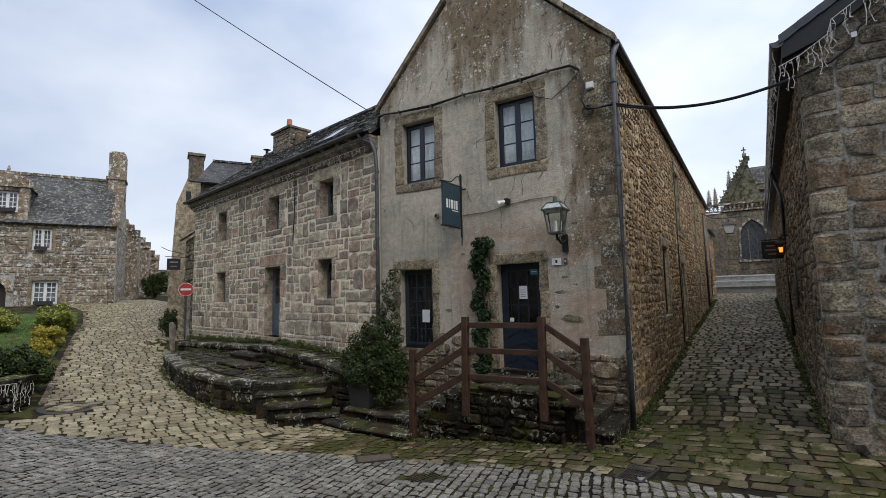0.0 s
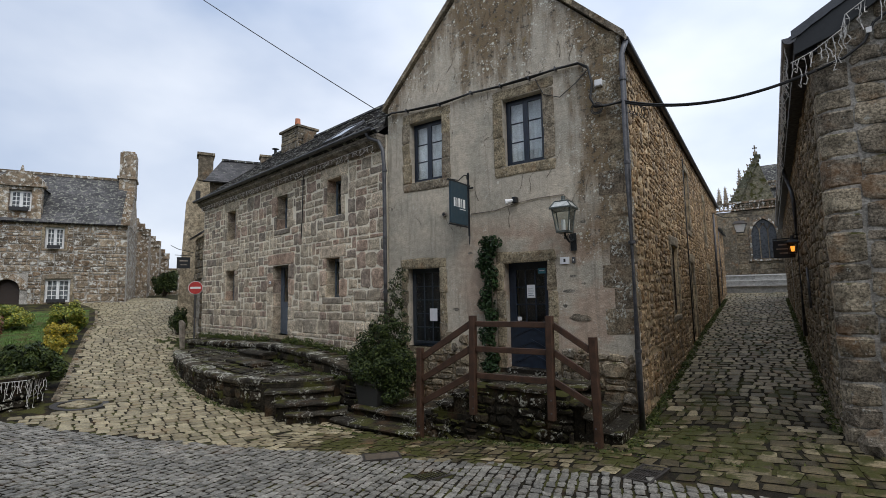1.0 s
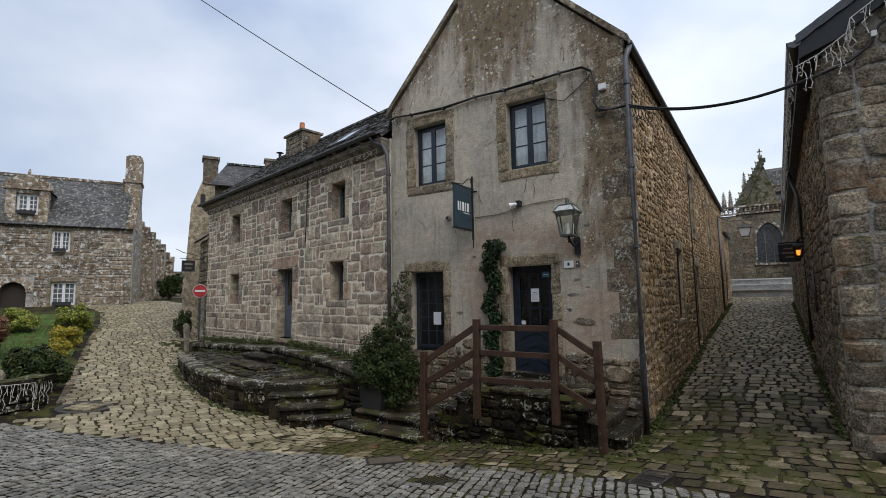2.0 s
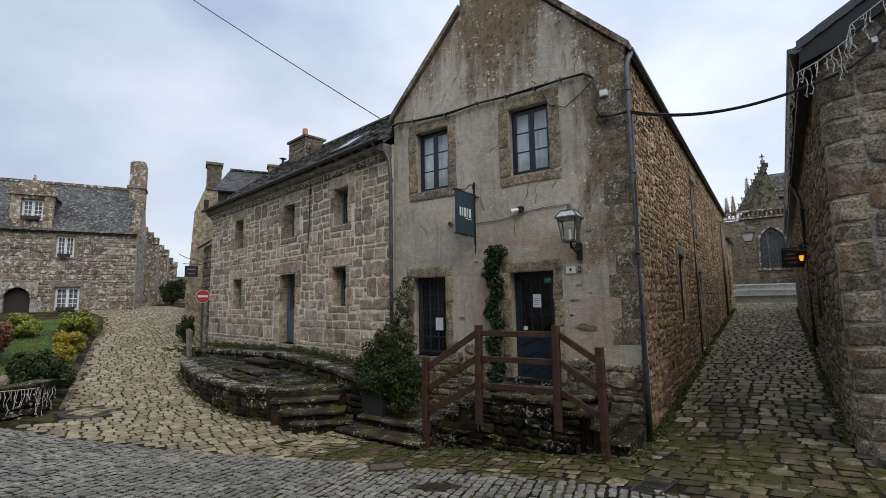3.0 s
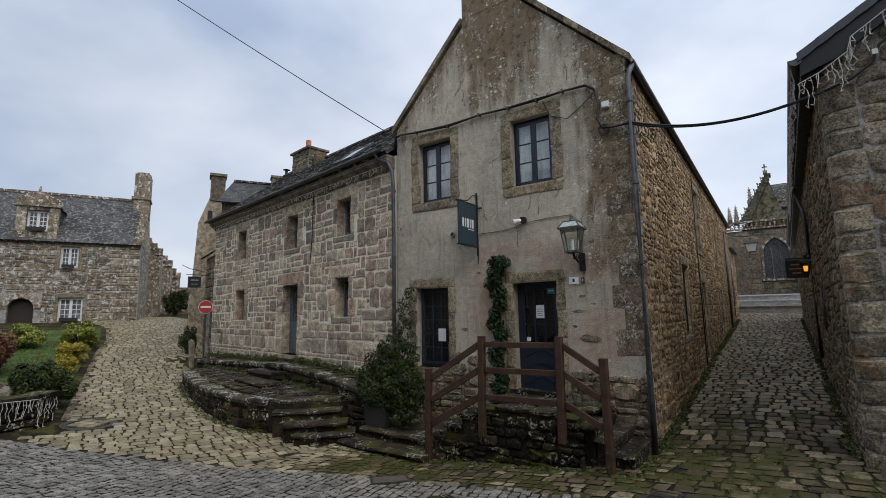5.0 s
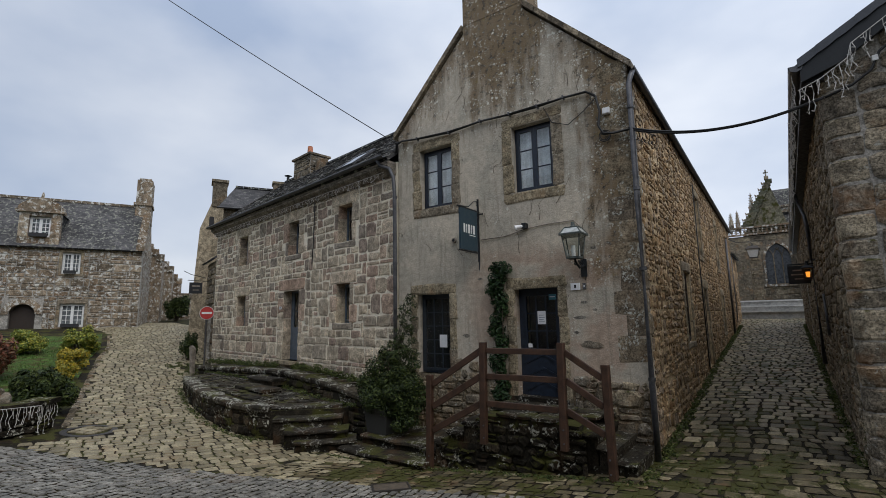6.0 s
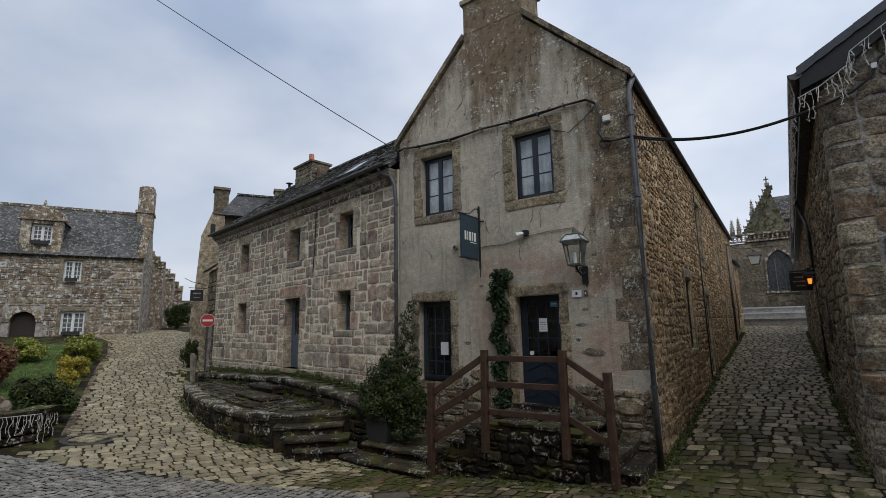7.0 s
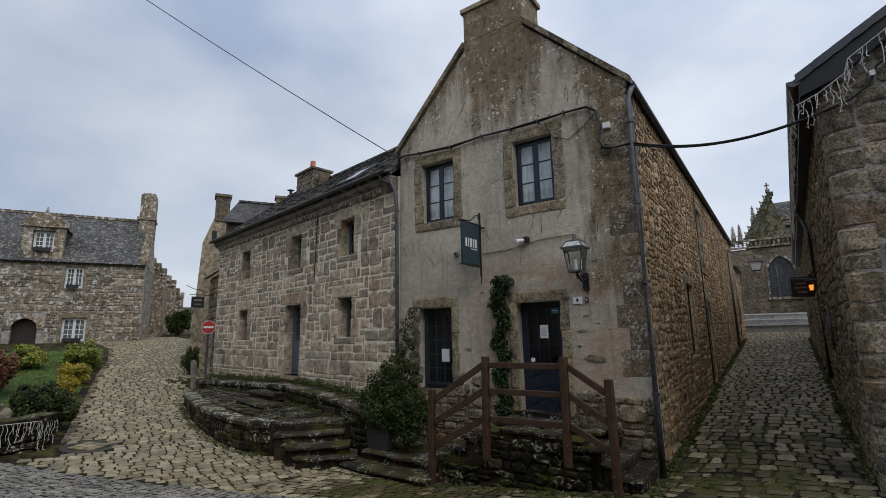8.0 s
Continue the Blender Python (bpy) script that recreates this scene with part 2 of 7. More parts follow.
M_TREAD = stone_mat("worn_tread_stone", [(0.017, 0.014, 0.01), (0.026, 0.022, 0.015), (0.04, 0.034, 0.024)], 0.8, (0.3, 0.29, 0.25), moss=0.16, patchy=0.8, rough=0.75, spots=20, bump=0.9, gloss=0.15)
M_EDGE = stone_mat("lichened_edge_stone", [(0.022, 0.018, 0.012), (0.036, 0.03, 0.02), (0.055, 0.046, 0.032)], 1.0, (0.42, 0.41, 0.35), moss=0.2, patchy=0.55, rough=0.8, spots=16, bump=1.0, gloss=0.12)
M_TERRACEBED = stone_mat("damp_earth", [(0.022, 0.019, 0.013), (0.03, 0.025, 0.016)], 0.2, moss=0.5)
M_SETT = stone_mat("grey_setts", [(0.15, 0.143, 0.125), (0.195, 0.185, 0.16), (0.23, 0.217, 0.187), (0.17, 0.16, 0.137)], 0.0, moss=0.0, rough=0.6, bump=0.4, rust=0.08, vary=0.75, gloss=0.25)
M_COB = stone_mat("yellow_setts", [(0.17, 0.143, 0.086), (0.25, 0.213, 0.132), (0.33, 0.284, 0.18), (0.21, 0.173, 0.102)], 0.02, moss=0.0, rough=0.6, bump=0.35, rust=0.15, vary=0.6, gloss=0.3)
M_COBALLEY = stone_mat("brown_alley_setts", [(0.14, 0.113, 0.066), (0.22, 0.18, 0.107), (0.32, 0.267, 0.163), (0.16, 0.127, 0.073)], 0.03, moss=0.12, rough=0.55, bump=0.4, rust=0.25, vary=0.6, gloss=0.35)
M_COBWET = stone_mat("damp_mossy_setts", [(0.05, 0.041, 0.023), (0.085, 0.069, 0.038), (0.15, 0.12, 0.066), (0.065, 0.052, 0.028), (0.25, 0.207, 0.125)], 0.03, moss=0.3, rough=0.6, bump=0.4, rust=0.25, vary=0.6)
M_BED = stone_mat("mossy_joint_bed", [(0.011, 0.009, 0.006), (0.015, 0.012, 0.007)], 0.0, moss=0.28)
M_SLATE = slate_mat("slate", 0.25)
M_SLATEOLD = slate_mat("lichened_slate", 0.62)
M_SLATEPIECE = stone_mat("lichened_slates", [(0.05, 0.049, 0.05), (0.08, 0.077, 0.076), (0.12, 0.115, 0.11), (0.065, 0.062, 0.06), (0.16, 0.152, 0.14)], 0.7, (0.36, 0.355, 0.32), moss=0.12, rough=0.7, spots=5.0, rust=0.1, bump=0.35)
M_VERGE = plain_mat("new_blue_slate", (0.05, 0.055, 0.066), 0.5, 0, 0.25, 6)
M_WOOD = plain_mat("brown_stained_wood", (0.055, 0.026, 0.014), 0.6, 0, 0.35, 9)
M_GREYWOOD = plain_mat("weathered_wood", (0.22, 0.19, 0.155), 0.85, 0, 0.4, 9)
M_BROWNWOOD = plain_mat("dark_brown_wood", (0.035, 0.024, 0.016), 0.7)
M_BLUE = plain_mat("dark_blue_paint", (0.013, 0.021, 0.036), 0.4)
M_BLUEBAR = plain_mat("faded_blue_paint", (0.03, 0.04, 0.052), 0.45)
M_GREYBLUE = plain_mat("grey_blue_paint", (0.10, 0.125, 0.155), 0.45)
M_WHITE = plain_mat("white_paint", (0.75, 0.75, 0.73), 0.5, 0, 0.08)
M_PAPER = plain_mat("paper", (0.78, 0.78, 0.78), 0.8, 0, 0.04)
M_CURTAIN_SKY = plain_mat("white_curtain_sky", (0.82, 0.84, 0.87), 0.95, 0, 0.15, 5)
M_NET = plain_mat("grey_net_curtain", (0.2, 0.21, 0.225), 0.95, 0, 0.3, 6)
M_ZINC = plain_mat("zinc", (0.1, 0.1, 0.105), 0.5, 0.6, 0.3, 6)
M_IRON = plain_mat("black_iron", (0.016, 0.018, 0.02), 0.5, 0.3, 0.3)
M_GREENIRON = plain_mat("grey_green_iron", (0.07, 0.083, 0.075), 0.55, 0.1, 0.3)
M_CAST = plain_mat("worn_cast_iron", (0.055, 0.048, 0.042), 0.55, 0.5, 0.4, 20, 0.4)
M_CABLE = plain_mat("black_cable", (0.02, 0.02, 0.02), 0.6)
M_TEAL = plain_mat("teal_sign_paint", (0.024, 0.05, 0.068), 0.45, 0, 0.15)
M_RED = plain_mat("red_sign_paint", (0.42, 0.035, 0.03), 0.45, 0, 0.1)
M_TERRACOTTA = plain_mat("terracotta", (0.45, 0.17, 0.09), 0.8)
M_POT = plain_mat("grey_pot", (0.034, 0.034, 0.031), 0.8)
M_FAIRY = plain_mat("white_wire", (0.55, 0.53, 0.5), 0.6, 0, 0.1)
# Near-black for unlit interiors behind panes and under the grate; also flower boxes.
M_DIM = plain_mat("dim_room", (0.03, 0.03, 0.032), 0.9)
M_GRASS = leaf_mat("grass_blades", (0.05, 0.11, 0.018), (0.08, 0.15, 0.03), (0.1, 0.13, 0.035), rough=0.7)
M_LAWN = stone_mat("lawn_soil", [(0.055, 0.10, 0.02), (0.065, 0.11, 0.025)], 0.0, moss=0.3)
M_LAUREL = leaf_mat("glossy_leaves", (0.009, 0.017, 0.003), (0.016, 0.03, 0.005), (0.032, 0.05, 0.009), (0.06, 0.08, 0.016), rough=0.62)
M_IVY = leaf_mat("ivy_leaves", (0.01, 0.026, 0.008), (0.02, 0.045, 0.013), (0.035, 0.068, 0.02))
M_WEED = leaf_mat("weed_leaves", (0.03, 0.045, 0.01), (0.06, 0.08, 0.018), (0.105, 0.12, 0.03), rough=0.7)
M_YELLOWLEAF = leaf_mat("yellow_leaves", (0.30, 0.24, 0.02), (0.45, 0.33, 0.03), (0.36, 0.30, 0.06), (0.14, 0.17, 0.03))
M_LIMELEAF = leaf_mat("lime_leaves", (0.10, 0.15, 0.02), (0.26, 0.27, 0.035), (0.05, 0.09, 0.02), (0.34, 0.32, 0.05))
M_REDLEAF = leaf_mat("russet_leaves", (0.12, 0.035, 0.02), (0.2, 0.07, 0.035), (0.09, 0.045, 0.025), (0.15, 0.09, 0.05))
M_TWIG = plain_mat("twig_bark", (0.06, 0.045, 0.03), 0.9)
M_GLASS = glass_mat("window_glass")
M_LAMPGLASS = glass_mat("lamp_glass", (0.8, 0.86, 0.82))
M_CONCRETE = stone_mat("pale_step_stone", [(0.5, 0.5, 0.48), (0.58, 0.57, 0.55)], 0.0, bump=0.2, rust=0.03, vary=0.3)
M_STEPSHADE = stone_mat("shaded_step_stone", [(0.36, 0.36, 0.345), (0.42, 0.415, 0.4)], 0.1, bump=0.3, rust=0.05, vary=0.5)
M_WARM = glow_mat("warm_bulb", (1.0, 0.33, 0.04), 1.15)


# ---------------------------------------------------------------- building helpers
def mesh_of(name, verts, faces, material, smooth=False):
    me = bpy.data.meshes.new(name)
    me.from_pydata([tuple(v) for v in verts], [], faces)
    if material is not None:
        me.materials.append(material)
    if smooth:
        me.polygons.foreach_set("use_smooth", [True] * len(me.polygons))
    me.update()
    return me


class Geo:
    """Collects vertices and faces for one mesh."""

    def __init__(self):
        self.v, self.f = [], []

    def add(self, verts, faces, m=None):
        n = len(self.v)
        self.v += [m @ Vector(p) for p in verts] if m is not None else [Vector(p) for p in verts]
        self.f += [tuple(n + i for i in f) for f in faces]
        return self

    def box(self, x0, y0, z0, x1, y1, z1, m=None):
        return self.add([(x0, y0, z0), (x1, y0, z0), (x1, y1, z0), (x0, y1, z0), (x0, y0, z1), (x1, y0, z1), (x1, y1, z1), (x0, y1, z1)],
                        [(0, 3, 2, 1), (4, 5, 6, 7), (0, 1, 5, 4), (1, 2, 6, 5), (2, 3, 7, 6), (3, 0, 4, 7)], m)

    def prism(self, outline, y0, y1, m=None):
        """A polygon in x, z swept from y0 to y1 (outline counter-clockwise seen from the front, y low)."""
        n = len(outline)
        v = [(x, y0, z) for x, z in outline] + [(x, y1, z) for x, z in outline]
        f = [tuple(range(n)), tuple(range(2 * n - 1, n - 1, -1))]
        f += [(i, n + i, n + (i + 1) % n, (i + 1) % n) for i in range(n)]
        return self.add(v, f, m)

    def tube(self, pts, r, n=8, m=None, r1=None):
        pts = [Vector(p) for p in pts]
        rings = []
        for i, p in enumerate(pts):
            d = (pts[min(i + 1, len(pts) - 1)] - pts[max(i - 1, 0)]).normalized()
            a = d.cross(Vector((0, 0, 1)))
            a = a.normalized() if a.length > 1e-3 else Vector((1, 0, 0))
            b = d.cross(a)
            rr = r if r1 is None else r + (r1 - r) * i / (len(pts) - 1)
            rings.append([p + rr * (math.cos(k * math.tau / n) * a + math.sin(k * math.tau / n) * b) for k in range(n)])
        v = [q for ring in rings for q in ring]
        f = [(i * n + k, i * n + (k + 1) % n, (i + 1) * n + (k + 1) % n, (i + 1) * n + k) for i in range(len(pts) - 1) for k in range(n)]
        f += [tuple(range(n))[::-1], tuple((len(pts) - 1) * n + k for k in range(n))]
        return self.add(v, f, m)

    def wall(self, u0, u1, v0, v1, thick, holes=(), m=None):
        """A wall from u0 to u1 and v0 to v1, face at y = 0, with openings (u0, v0, u1, v1) right through it."""
        us = sorted({u0, u1, *[min(max(h[i], u0), u1) for h in holes for i in (0, 2)]})
        vs = sorted({v0, v1, *[min(max(h[i], v0), v1) for h in holes for i in (1, 3)]})

        def solid(i, j):
            if not (0 <= i < len(us) - 1 and 0 <= j < len(vs) - 1):
                return False
            a, b = (us[i] + us[i + 1]) / 2, (vs[j] + vs[j + 1]) / 2
            return not any(h[0] < a < h[2] and h[1] < b < h[3] for h in holes)
        for i in range(len(us) - 1):
            for j in range(len(vs) - 1):
                if not solid(i, j):
                    continue
                a, b, c, d = us[i], us[i + 1], vs[j], vs[j + 1]
                self.add([(a, 0, c), (b, 0, c), (b, 0, d), (a, 0, d)], [(0, 1, 2, 3)], m)
                self.add([(a, thick, c), (b, thick, c), (b, thick, d), (a, thick, d)], [(3, 2, 1, 0)], m)
                for di, dj, q in ((-1, 0, [(a, 0, c), (a, 0, d), (a, thick, d), (a, thick, c)]), (1, 0, [(b, 0, c), (b, thick, c), (b, thick, d), (b, 0, d)]),
                                  (0, -1, [(a, 0, c), (a, thick, c), (b, thick, c), (b, 0, c)]), (0, 1, [(a, 0, d), (b, 0, d), (b, thick, d), (a, thick, d)])):
                    if not solid(i + di, j + dj):
                        self.add(q, [(0, 1, 2, 3)], m)
        return self

    def object(self, name, material, parent=None, label="", smooth=False):
        ob = new(name, mesh_of(name, self.v, self.f, material, smooth))
        ob.parent = parent
        if label:
            ob["label"] = label
        return ob


def thing(name, m, label, category, group="", kind=""):
    """An Empty at a thing's base, for its parts."""
    ob = new(name)
    ob.empty_display_size = 0.2
    ob.matrix_world = m
    return tagged(ob, label, category, group, kind)


# ---------------------------------------------------------------- ground
LEVELS = np.array([(0, 0, 0), (-0.3, -1.4, 0.08), (-3.2, -1.4, -0.28), (-6.2, -1.8, -0.25), (-9, -3.5, -0.12), (-13.3, -0.5, 0.17), (-16.5, 0.6, 0.6), (-20, 1.4, 1.05),
                   (-27, 3.2, 2.0), (-28, -6, 1.9), (-16, -7, 0.6), (1.2, 1.3, 0.22), (1.2, 8.4, 0.75), (1.2, 16, 1.2), (1.2, 23.5, 1.72), (1.2, 30, 2.2), (1.7, -7.9, 0.45), (-8, -9, 0.3), (9, -8, 0.8),
                   (2.5, 1.5, 0.26), (6, -2, 0.5), (0, -30, 1), (-50, -20, 2.4), (-50, 30, 3.5), (40, -10, 2), (0, 60, 2.6), (40, 60, 3), (-33, 8, 2.3)], float)


def _rbf(d):
    return np.where(d > 1e-9, d, 0.0)


_n = len(LEVELS)
_k = np.zeros((_n + 3, _n + 3))
_k[:_n, :_n] = _rbf(np.linalg.norm(LEVELS[:, None, :2] - LEVELS[None, :, :2], axis=2)) - 0.3 * np.eye(_n)
_k[:_n, _n:] = np.c_[np.ones(_n), LEVELS[:, :2]]
_k[_n:, :_n] = _k[:_n, _n:].T
_w = np.linalg.solve(_k, np.r_[LEVELS[:, 2], 0, 0, 0])


def ground_z(x, y):
    """The height of the ground; works on numbers and arrays."""
    x, y = np.asarray(x, float), np.asarray(y, float)
    d = np.sqrt((x[..., None] - LEVELS[:, 0]) ** 2 + (y[..., None] - LEVELS[:, 1]) ** 2)
    return d @ _w[:_n] + _w[_n] + _w[_n + 1] * x + _w[_n + 2] * y


def gz(x, y):
    return float(ground_z(x, y))


def build_ground():
    def steps(lo, hi, a, b, fine):
        far_lo = [lo * (a / lo) ** (k / 10) for k in range(10)]
        far_hi = [b * (hi / b) ** (k / 10) for k in range(1, 11)]
        return far_lo + list(np.arange(a, b, fine)) + [b] + far_hi
    xs, ys = steps(-1500, 1500, -30, 12, 0.2), steps(-1500, 1500, -12, 34, 0.2)
    X, Y = np.meshgrid(xs, ys)
    cx, cy = np.clip(X, -45, 40), np.clip(Y, -28, 58)
    Z = ground_z(cx, cy) - 0.006
    v = np.c_[X.ravel(), Y.ravel(), Z.ravel()]
    n = len(xs)
    f = [(j * n + i, j * n + i + 1, (j + 1) * n + i + 1, (j + 1) * n + i) for j in range(len(ys) - 1) for i in range(n - 1)]
    return tagged(new("ground", mesh_of("ground", v, f, M_BED, True)), "sandy mossy joint bed under the setts", "ground", kind="structure")


build_ground()


# ---------------------------------------------------------------- masonry
GABLE = Matrix.Identity(4)
ROW = pose(-5.1, 0, 0, 0, 0, -9.03)
ALLEY = pose(0, 0, 0, 0, 0, 90)


def stone(u0, v0, u1, v1, proud, rng, fine=True, cut=0.14):
    """One block of a wall with rounded, uneven edges; its face looks towards -y."""
    w, h = u1 - u0, v1 - v0
    c = min(w, h) * cut * rng.uniform(0.5, 1.4)
    j = min(0.04, min(w, h) * 1.3 * cut)
    if fine:
        c2 = min(w, h) * cut * rng.uniform(0.4, 1.5)
        ring = [(u0 + c, v0), (u0 + w * rng.uniform(0.4, 0.6), v0), (u1 - c2, v0), (u1, v0 + c), (u1, v1 - c2), (u1 - c, v1), (u0 + w * rng.uniform(0.4, 0.6), v1), (u0 + c2, v1), (u0, v1 - c), (u0, v0 + c2)]
    else:
        ring = [(u0, v0), (u1, v0), (u1, v1), (u0, v1)]
    ring = [(u + rng.uniform(-j, j) * 0.6, v + rng.uniform(-j, j) * 0.6) for u, v in ring]
    n, mu, mv = len(ring), (u0 + u1) / 2, (v0 + v1) / 2
    p = proud * rng.uniform(0.6, 1.25)
    e = min(0.03, min(w, h) * 0.16)
    inset = [(u + (e if u < mu else -e), v + (e if v < mv else -e)) for u, v in ring]
    verts = [(u, 0.03, v) for u, v in ring] + [(u, -p * 0.55, v) for u, v in ring] + [(u, -p - rng.uniform(0, 0.25) * p, v) for u, v in inset]
    faces = [(k * n + i, k * n + (i + 1) % n, (k + 1) * n + (i + 1) % n, (k + 1) * n + i) for k in range(2) for i in range(n)]
    return verts, faces + [tuple(range(2 * n, 3 * n))]


def free_of(r, holes):
    """What is left of a block beside openings: its largest whole piece."""
    for h in holes:
        u0, v0, u1, v1 = r
        if u0 >= h[2] or u1 <= h[0] or v0 >= h[3] or v1 <= h[1]:
            continue
        cuts = [(u0, v0, min(u1, h[0]), v1), (max(u0, h[2]), v0, u1, v1), (u0, v0, u1, min(v1, h[1])), (u0, max(v0, h[3]), u1, v1)]
        cuts = [q for q in cuts if q[2] - q[0] > 0.05 and q[3] - q[1] > 0.04]
        if not cuts:
            return None
        r = max(cuts, key=lambda q: (q[2] - q[0]) * (q[3] - q[1]))
    return r


def courses(u0, u1, v0, v1, hs, ws, holes, rng, gap=0.02, split=0.15, top=None):
    """Blocks in uneven courses: (u0, v0, u1, v1) each. top: a function of u that bounds the wall from above."""
    out, v = [], v0
    while v < v1 - 0.04:
        h = min(rng.uniform(*hs), v1 - v)
        if v1 - v - h < hs[0] * 0.6:
            h = v1 - v
        u = u0 - rng.uniform(0, ws[0] * 0.5)
        while u < u1 - 0.03:
            w = rng.uniform(*ws)
            a, b = max(u, u0), min(u + w, u1)
            u += w
            if b - a < 0.06 or (top and v + h > top((a + b) / 2)):
                continue
            pieces = [(a, v, b, v + h)]
            if rng.random() < split and h > hs[0] * 1.1:
                k = v + h * rng.uniform(0.4, 0.6)
                pieces = [(a, v, b, k), (a, k, b, v + h)]
            for q in pieces:
                q = free_of(q, holes)
                if q:
                    out.append((q[0] + gap / 2, q[1] + gap / 2, q[2] - gap / 2, q[3] - gap / 2))
        v += h
    return [q for q in out if q[2] - q[0] > 0.04 and q[3] - q[1] > 0.03]


def banded(u0, u1, v0, v1, hs, ws, holes, rng, gap=0.02, split=0.15, top=None, band=(0.9, 2.2), tall=(0.7, 1.4)):
    """Courses that break off and start anew from patch to patch, as in old walls."""
    out, v = [], v0
    while v < v1 - 0.02:
        h = rng.uniform(*tall)
        if v1 - v - h < tall[0] * 0.7:
            h = v1 - v
        u = u0
        while u < u1 - 0.02:
            w = rng.uniform(*band)
            if u1 - u - w < band[0] * 0.7:
                w = u1 - u
            out += courses(u, u + w, v, v + h, hs, ws, holes, rng, gap, split, top)
            u += w
        v += h
    return out


def lay(rects, parent, m, material, proud, rng, singles=0, near=None, name="stone", fine=True, cut=0.14):
    """Blocks as parts of their own, nearest first, and the rest joined."""
    if near:
        rects = sorted(rects, key=near)
    for r in rects[:singles]:
        Geo().add(*stone(*r, proud, rng, fine, cut), m).object(name, material, parent)
    rest = Geo()
    for r in rects[singles:]:
        rest.add(*stone(*r, proud, rng, fine, cut), m)
    if rest.v:
        tagged(rest.object(name + "_infill", material, parent), "smaller wall stones set in mortar", kind="stuff")


def slab(name, corners, thick, material, parent, label=""):
    """A roof slope through four corners (eave, eave, ridge, ridge), with slate courses in its UVs."""
    a, b, c, d = [Vector(p) for p in corners]
    n = (b - a).cross(d - a).normalized() * thick
    if n.z < 0:
        n = -n
    v = [a, b, c, d, a - n, b - n, c - n, d - n]
    ob = Geo().add(v, [(0, 1, 2, 3), (7, 6, 5, 4), (0, 4, 5, 1), (1, 5, 6, 2), (2, 6, 7, 3), (3, 7, 4, 0)]).object(name, material, parent, label)
    uv = ob.data.uv_layers.new()
    e1 = (b - a).normalized()
    e2 = n.normalized().cross(e1)
    for loop in ob.data.loops:
        p = ob.data.vertices[loop.vertex_index].co - a
        uv.data[loop.index].uv = (p.dot(e1), p.dot(e2))
    return ob


def window(parent, m, u0, v0, u1, v1, depth, cols, rows, material, leaves=2, backing=None, bar=0.022, stile=0.05):
    """A casement in an opening: frame, leaves with glazing bars, each pane, and a sheet behind it: curtain cloth, or
    room darkness put into colour.
    """
    w = Geo().box(u0, depth, v0, u1, depth + 0.05, v0 + 0.05, m).box(u0, depth, v1 - 0.05, u1, depth + 0.05, v1, m)
    w.box(u0, depth, v0 + 0.05, u0 + 0.045, depth + 0.05, v1 - 0.05, m).box(u1 - 0.045, depth, v0 + 0.05, u1, depth + 0.05, v1 - 0.05, m)
    win = w.object("window", material, parent)
    a0, a1, c0, c1 = u0 + 0.045, u1 - 0.045, v0 + 0.05, v1 - 0.05
    lw = (a1 - a0) / leaves
    for k in range(leaves):
        p, q = a0 + k * lw + 0.002, a0 + (k + 1) * lw - 0.002
        g = Geo().box(p, depth - 0.02, c0, p + stile, depth + 0.02, c1, m).box(q - stile, depth - 0.02, c0, q, depth + 0.02, c1, m)
        g.box(p + stile, depth - 0.02, c0, q - stile, depth + 0.02, c0 + stile, m).box(p + stile, depth - 0.02, c1 - stile, q - stile, depth + 0.02, c1, m)
        x0, x1, z0, z1 = p + stile, q - stile, c0 + stile, c1 - stile
        dx, dz = (x1 - x0) / cols, (z1 - z0) / rows
        for i in range(1, cols):
            g.box(x0 + i * dx - bar / 2, depth - 0.012, z0, x0 + i * dx + bar / 2, depth + 0.012, z1, m)
        for j in range(1, rows):
            for i in range(cols):
                g.box(x0 + i * dx + bar / 2, depth - 0.012, z0 + j * dz - bar / 2, x0 + (i + 1) * dx - bar / 2, depth + 0.012, z0 + j * dz + bar / 2, m)
        g.object("sash", material, win)
        for i in range(cols):
            for j in range(rows):
                pane = Geo().box(x0 + i * dx, depth - 0.003, z0 + j * dz, x0 + (i + 1) * dx, depth + 0.003, z0 + (j + 1) * dz, m).object("pane", M_GLASS, win)
                pane.visible_shadow = False
    if backing is not None:
        g, n = Geo(), 24
        vs = []
        for i in range(n + 1):
            x = u0 + (u1 - u0) * i / n
            y = depth + 0.10 + 0.018 * math.sin(i * 1.9) + 0.008 * math.sin(i * 4.1)
            vs += [(x, y, v0), (x, y, v1)]
        g.add(vs, [(2 * i, 2 * i + 2, 2 * i + 3, 2 * i + 1) for i in range(n)], m).object("curtain", backing, win, smooth=True)
    return win


def surround(parent, m, u0, v0, u1, v1, rng, w=0.2, lintel=0.22, sill=0.18, proud=0.02):
    """Dressed stones round an opening: a lintel, a sill and jamb blocks."""
    def block(name, r):
        Geo().add(*stone(*r, proud, rng), m).object(name, M_SURROUND, parent)
    block("lintel", (u0 - w, v1, u1 + w, v1 + lintel))
    if sill:
        block("sill", (u0 - w, v0 - sill, u1 + w, v0))
    for a, b in ((u0 - w, u0), (u1, u1 + w)):
        v = v0
        while v < v1 - 0.02:
            h = min(rng.uniform(0.35, 0.6), v1 - v)
            if v1 - v - h < 0.2:
                h = v1 - v
            block("jamb_stone", (a, v + 0.002, b, v + h - 0.002))
            v += h


def pipe(parent, pts, r, material, name="downpipe"):
    return Geo().tube(pts, r, 10).object(name, material, parent, smooth=True)


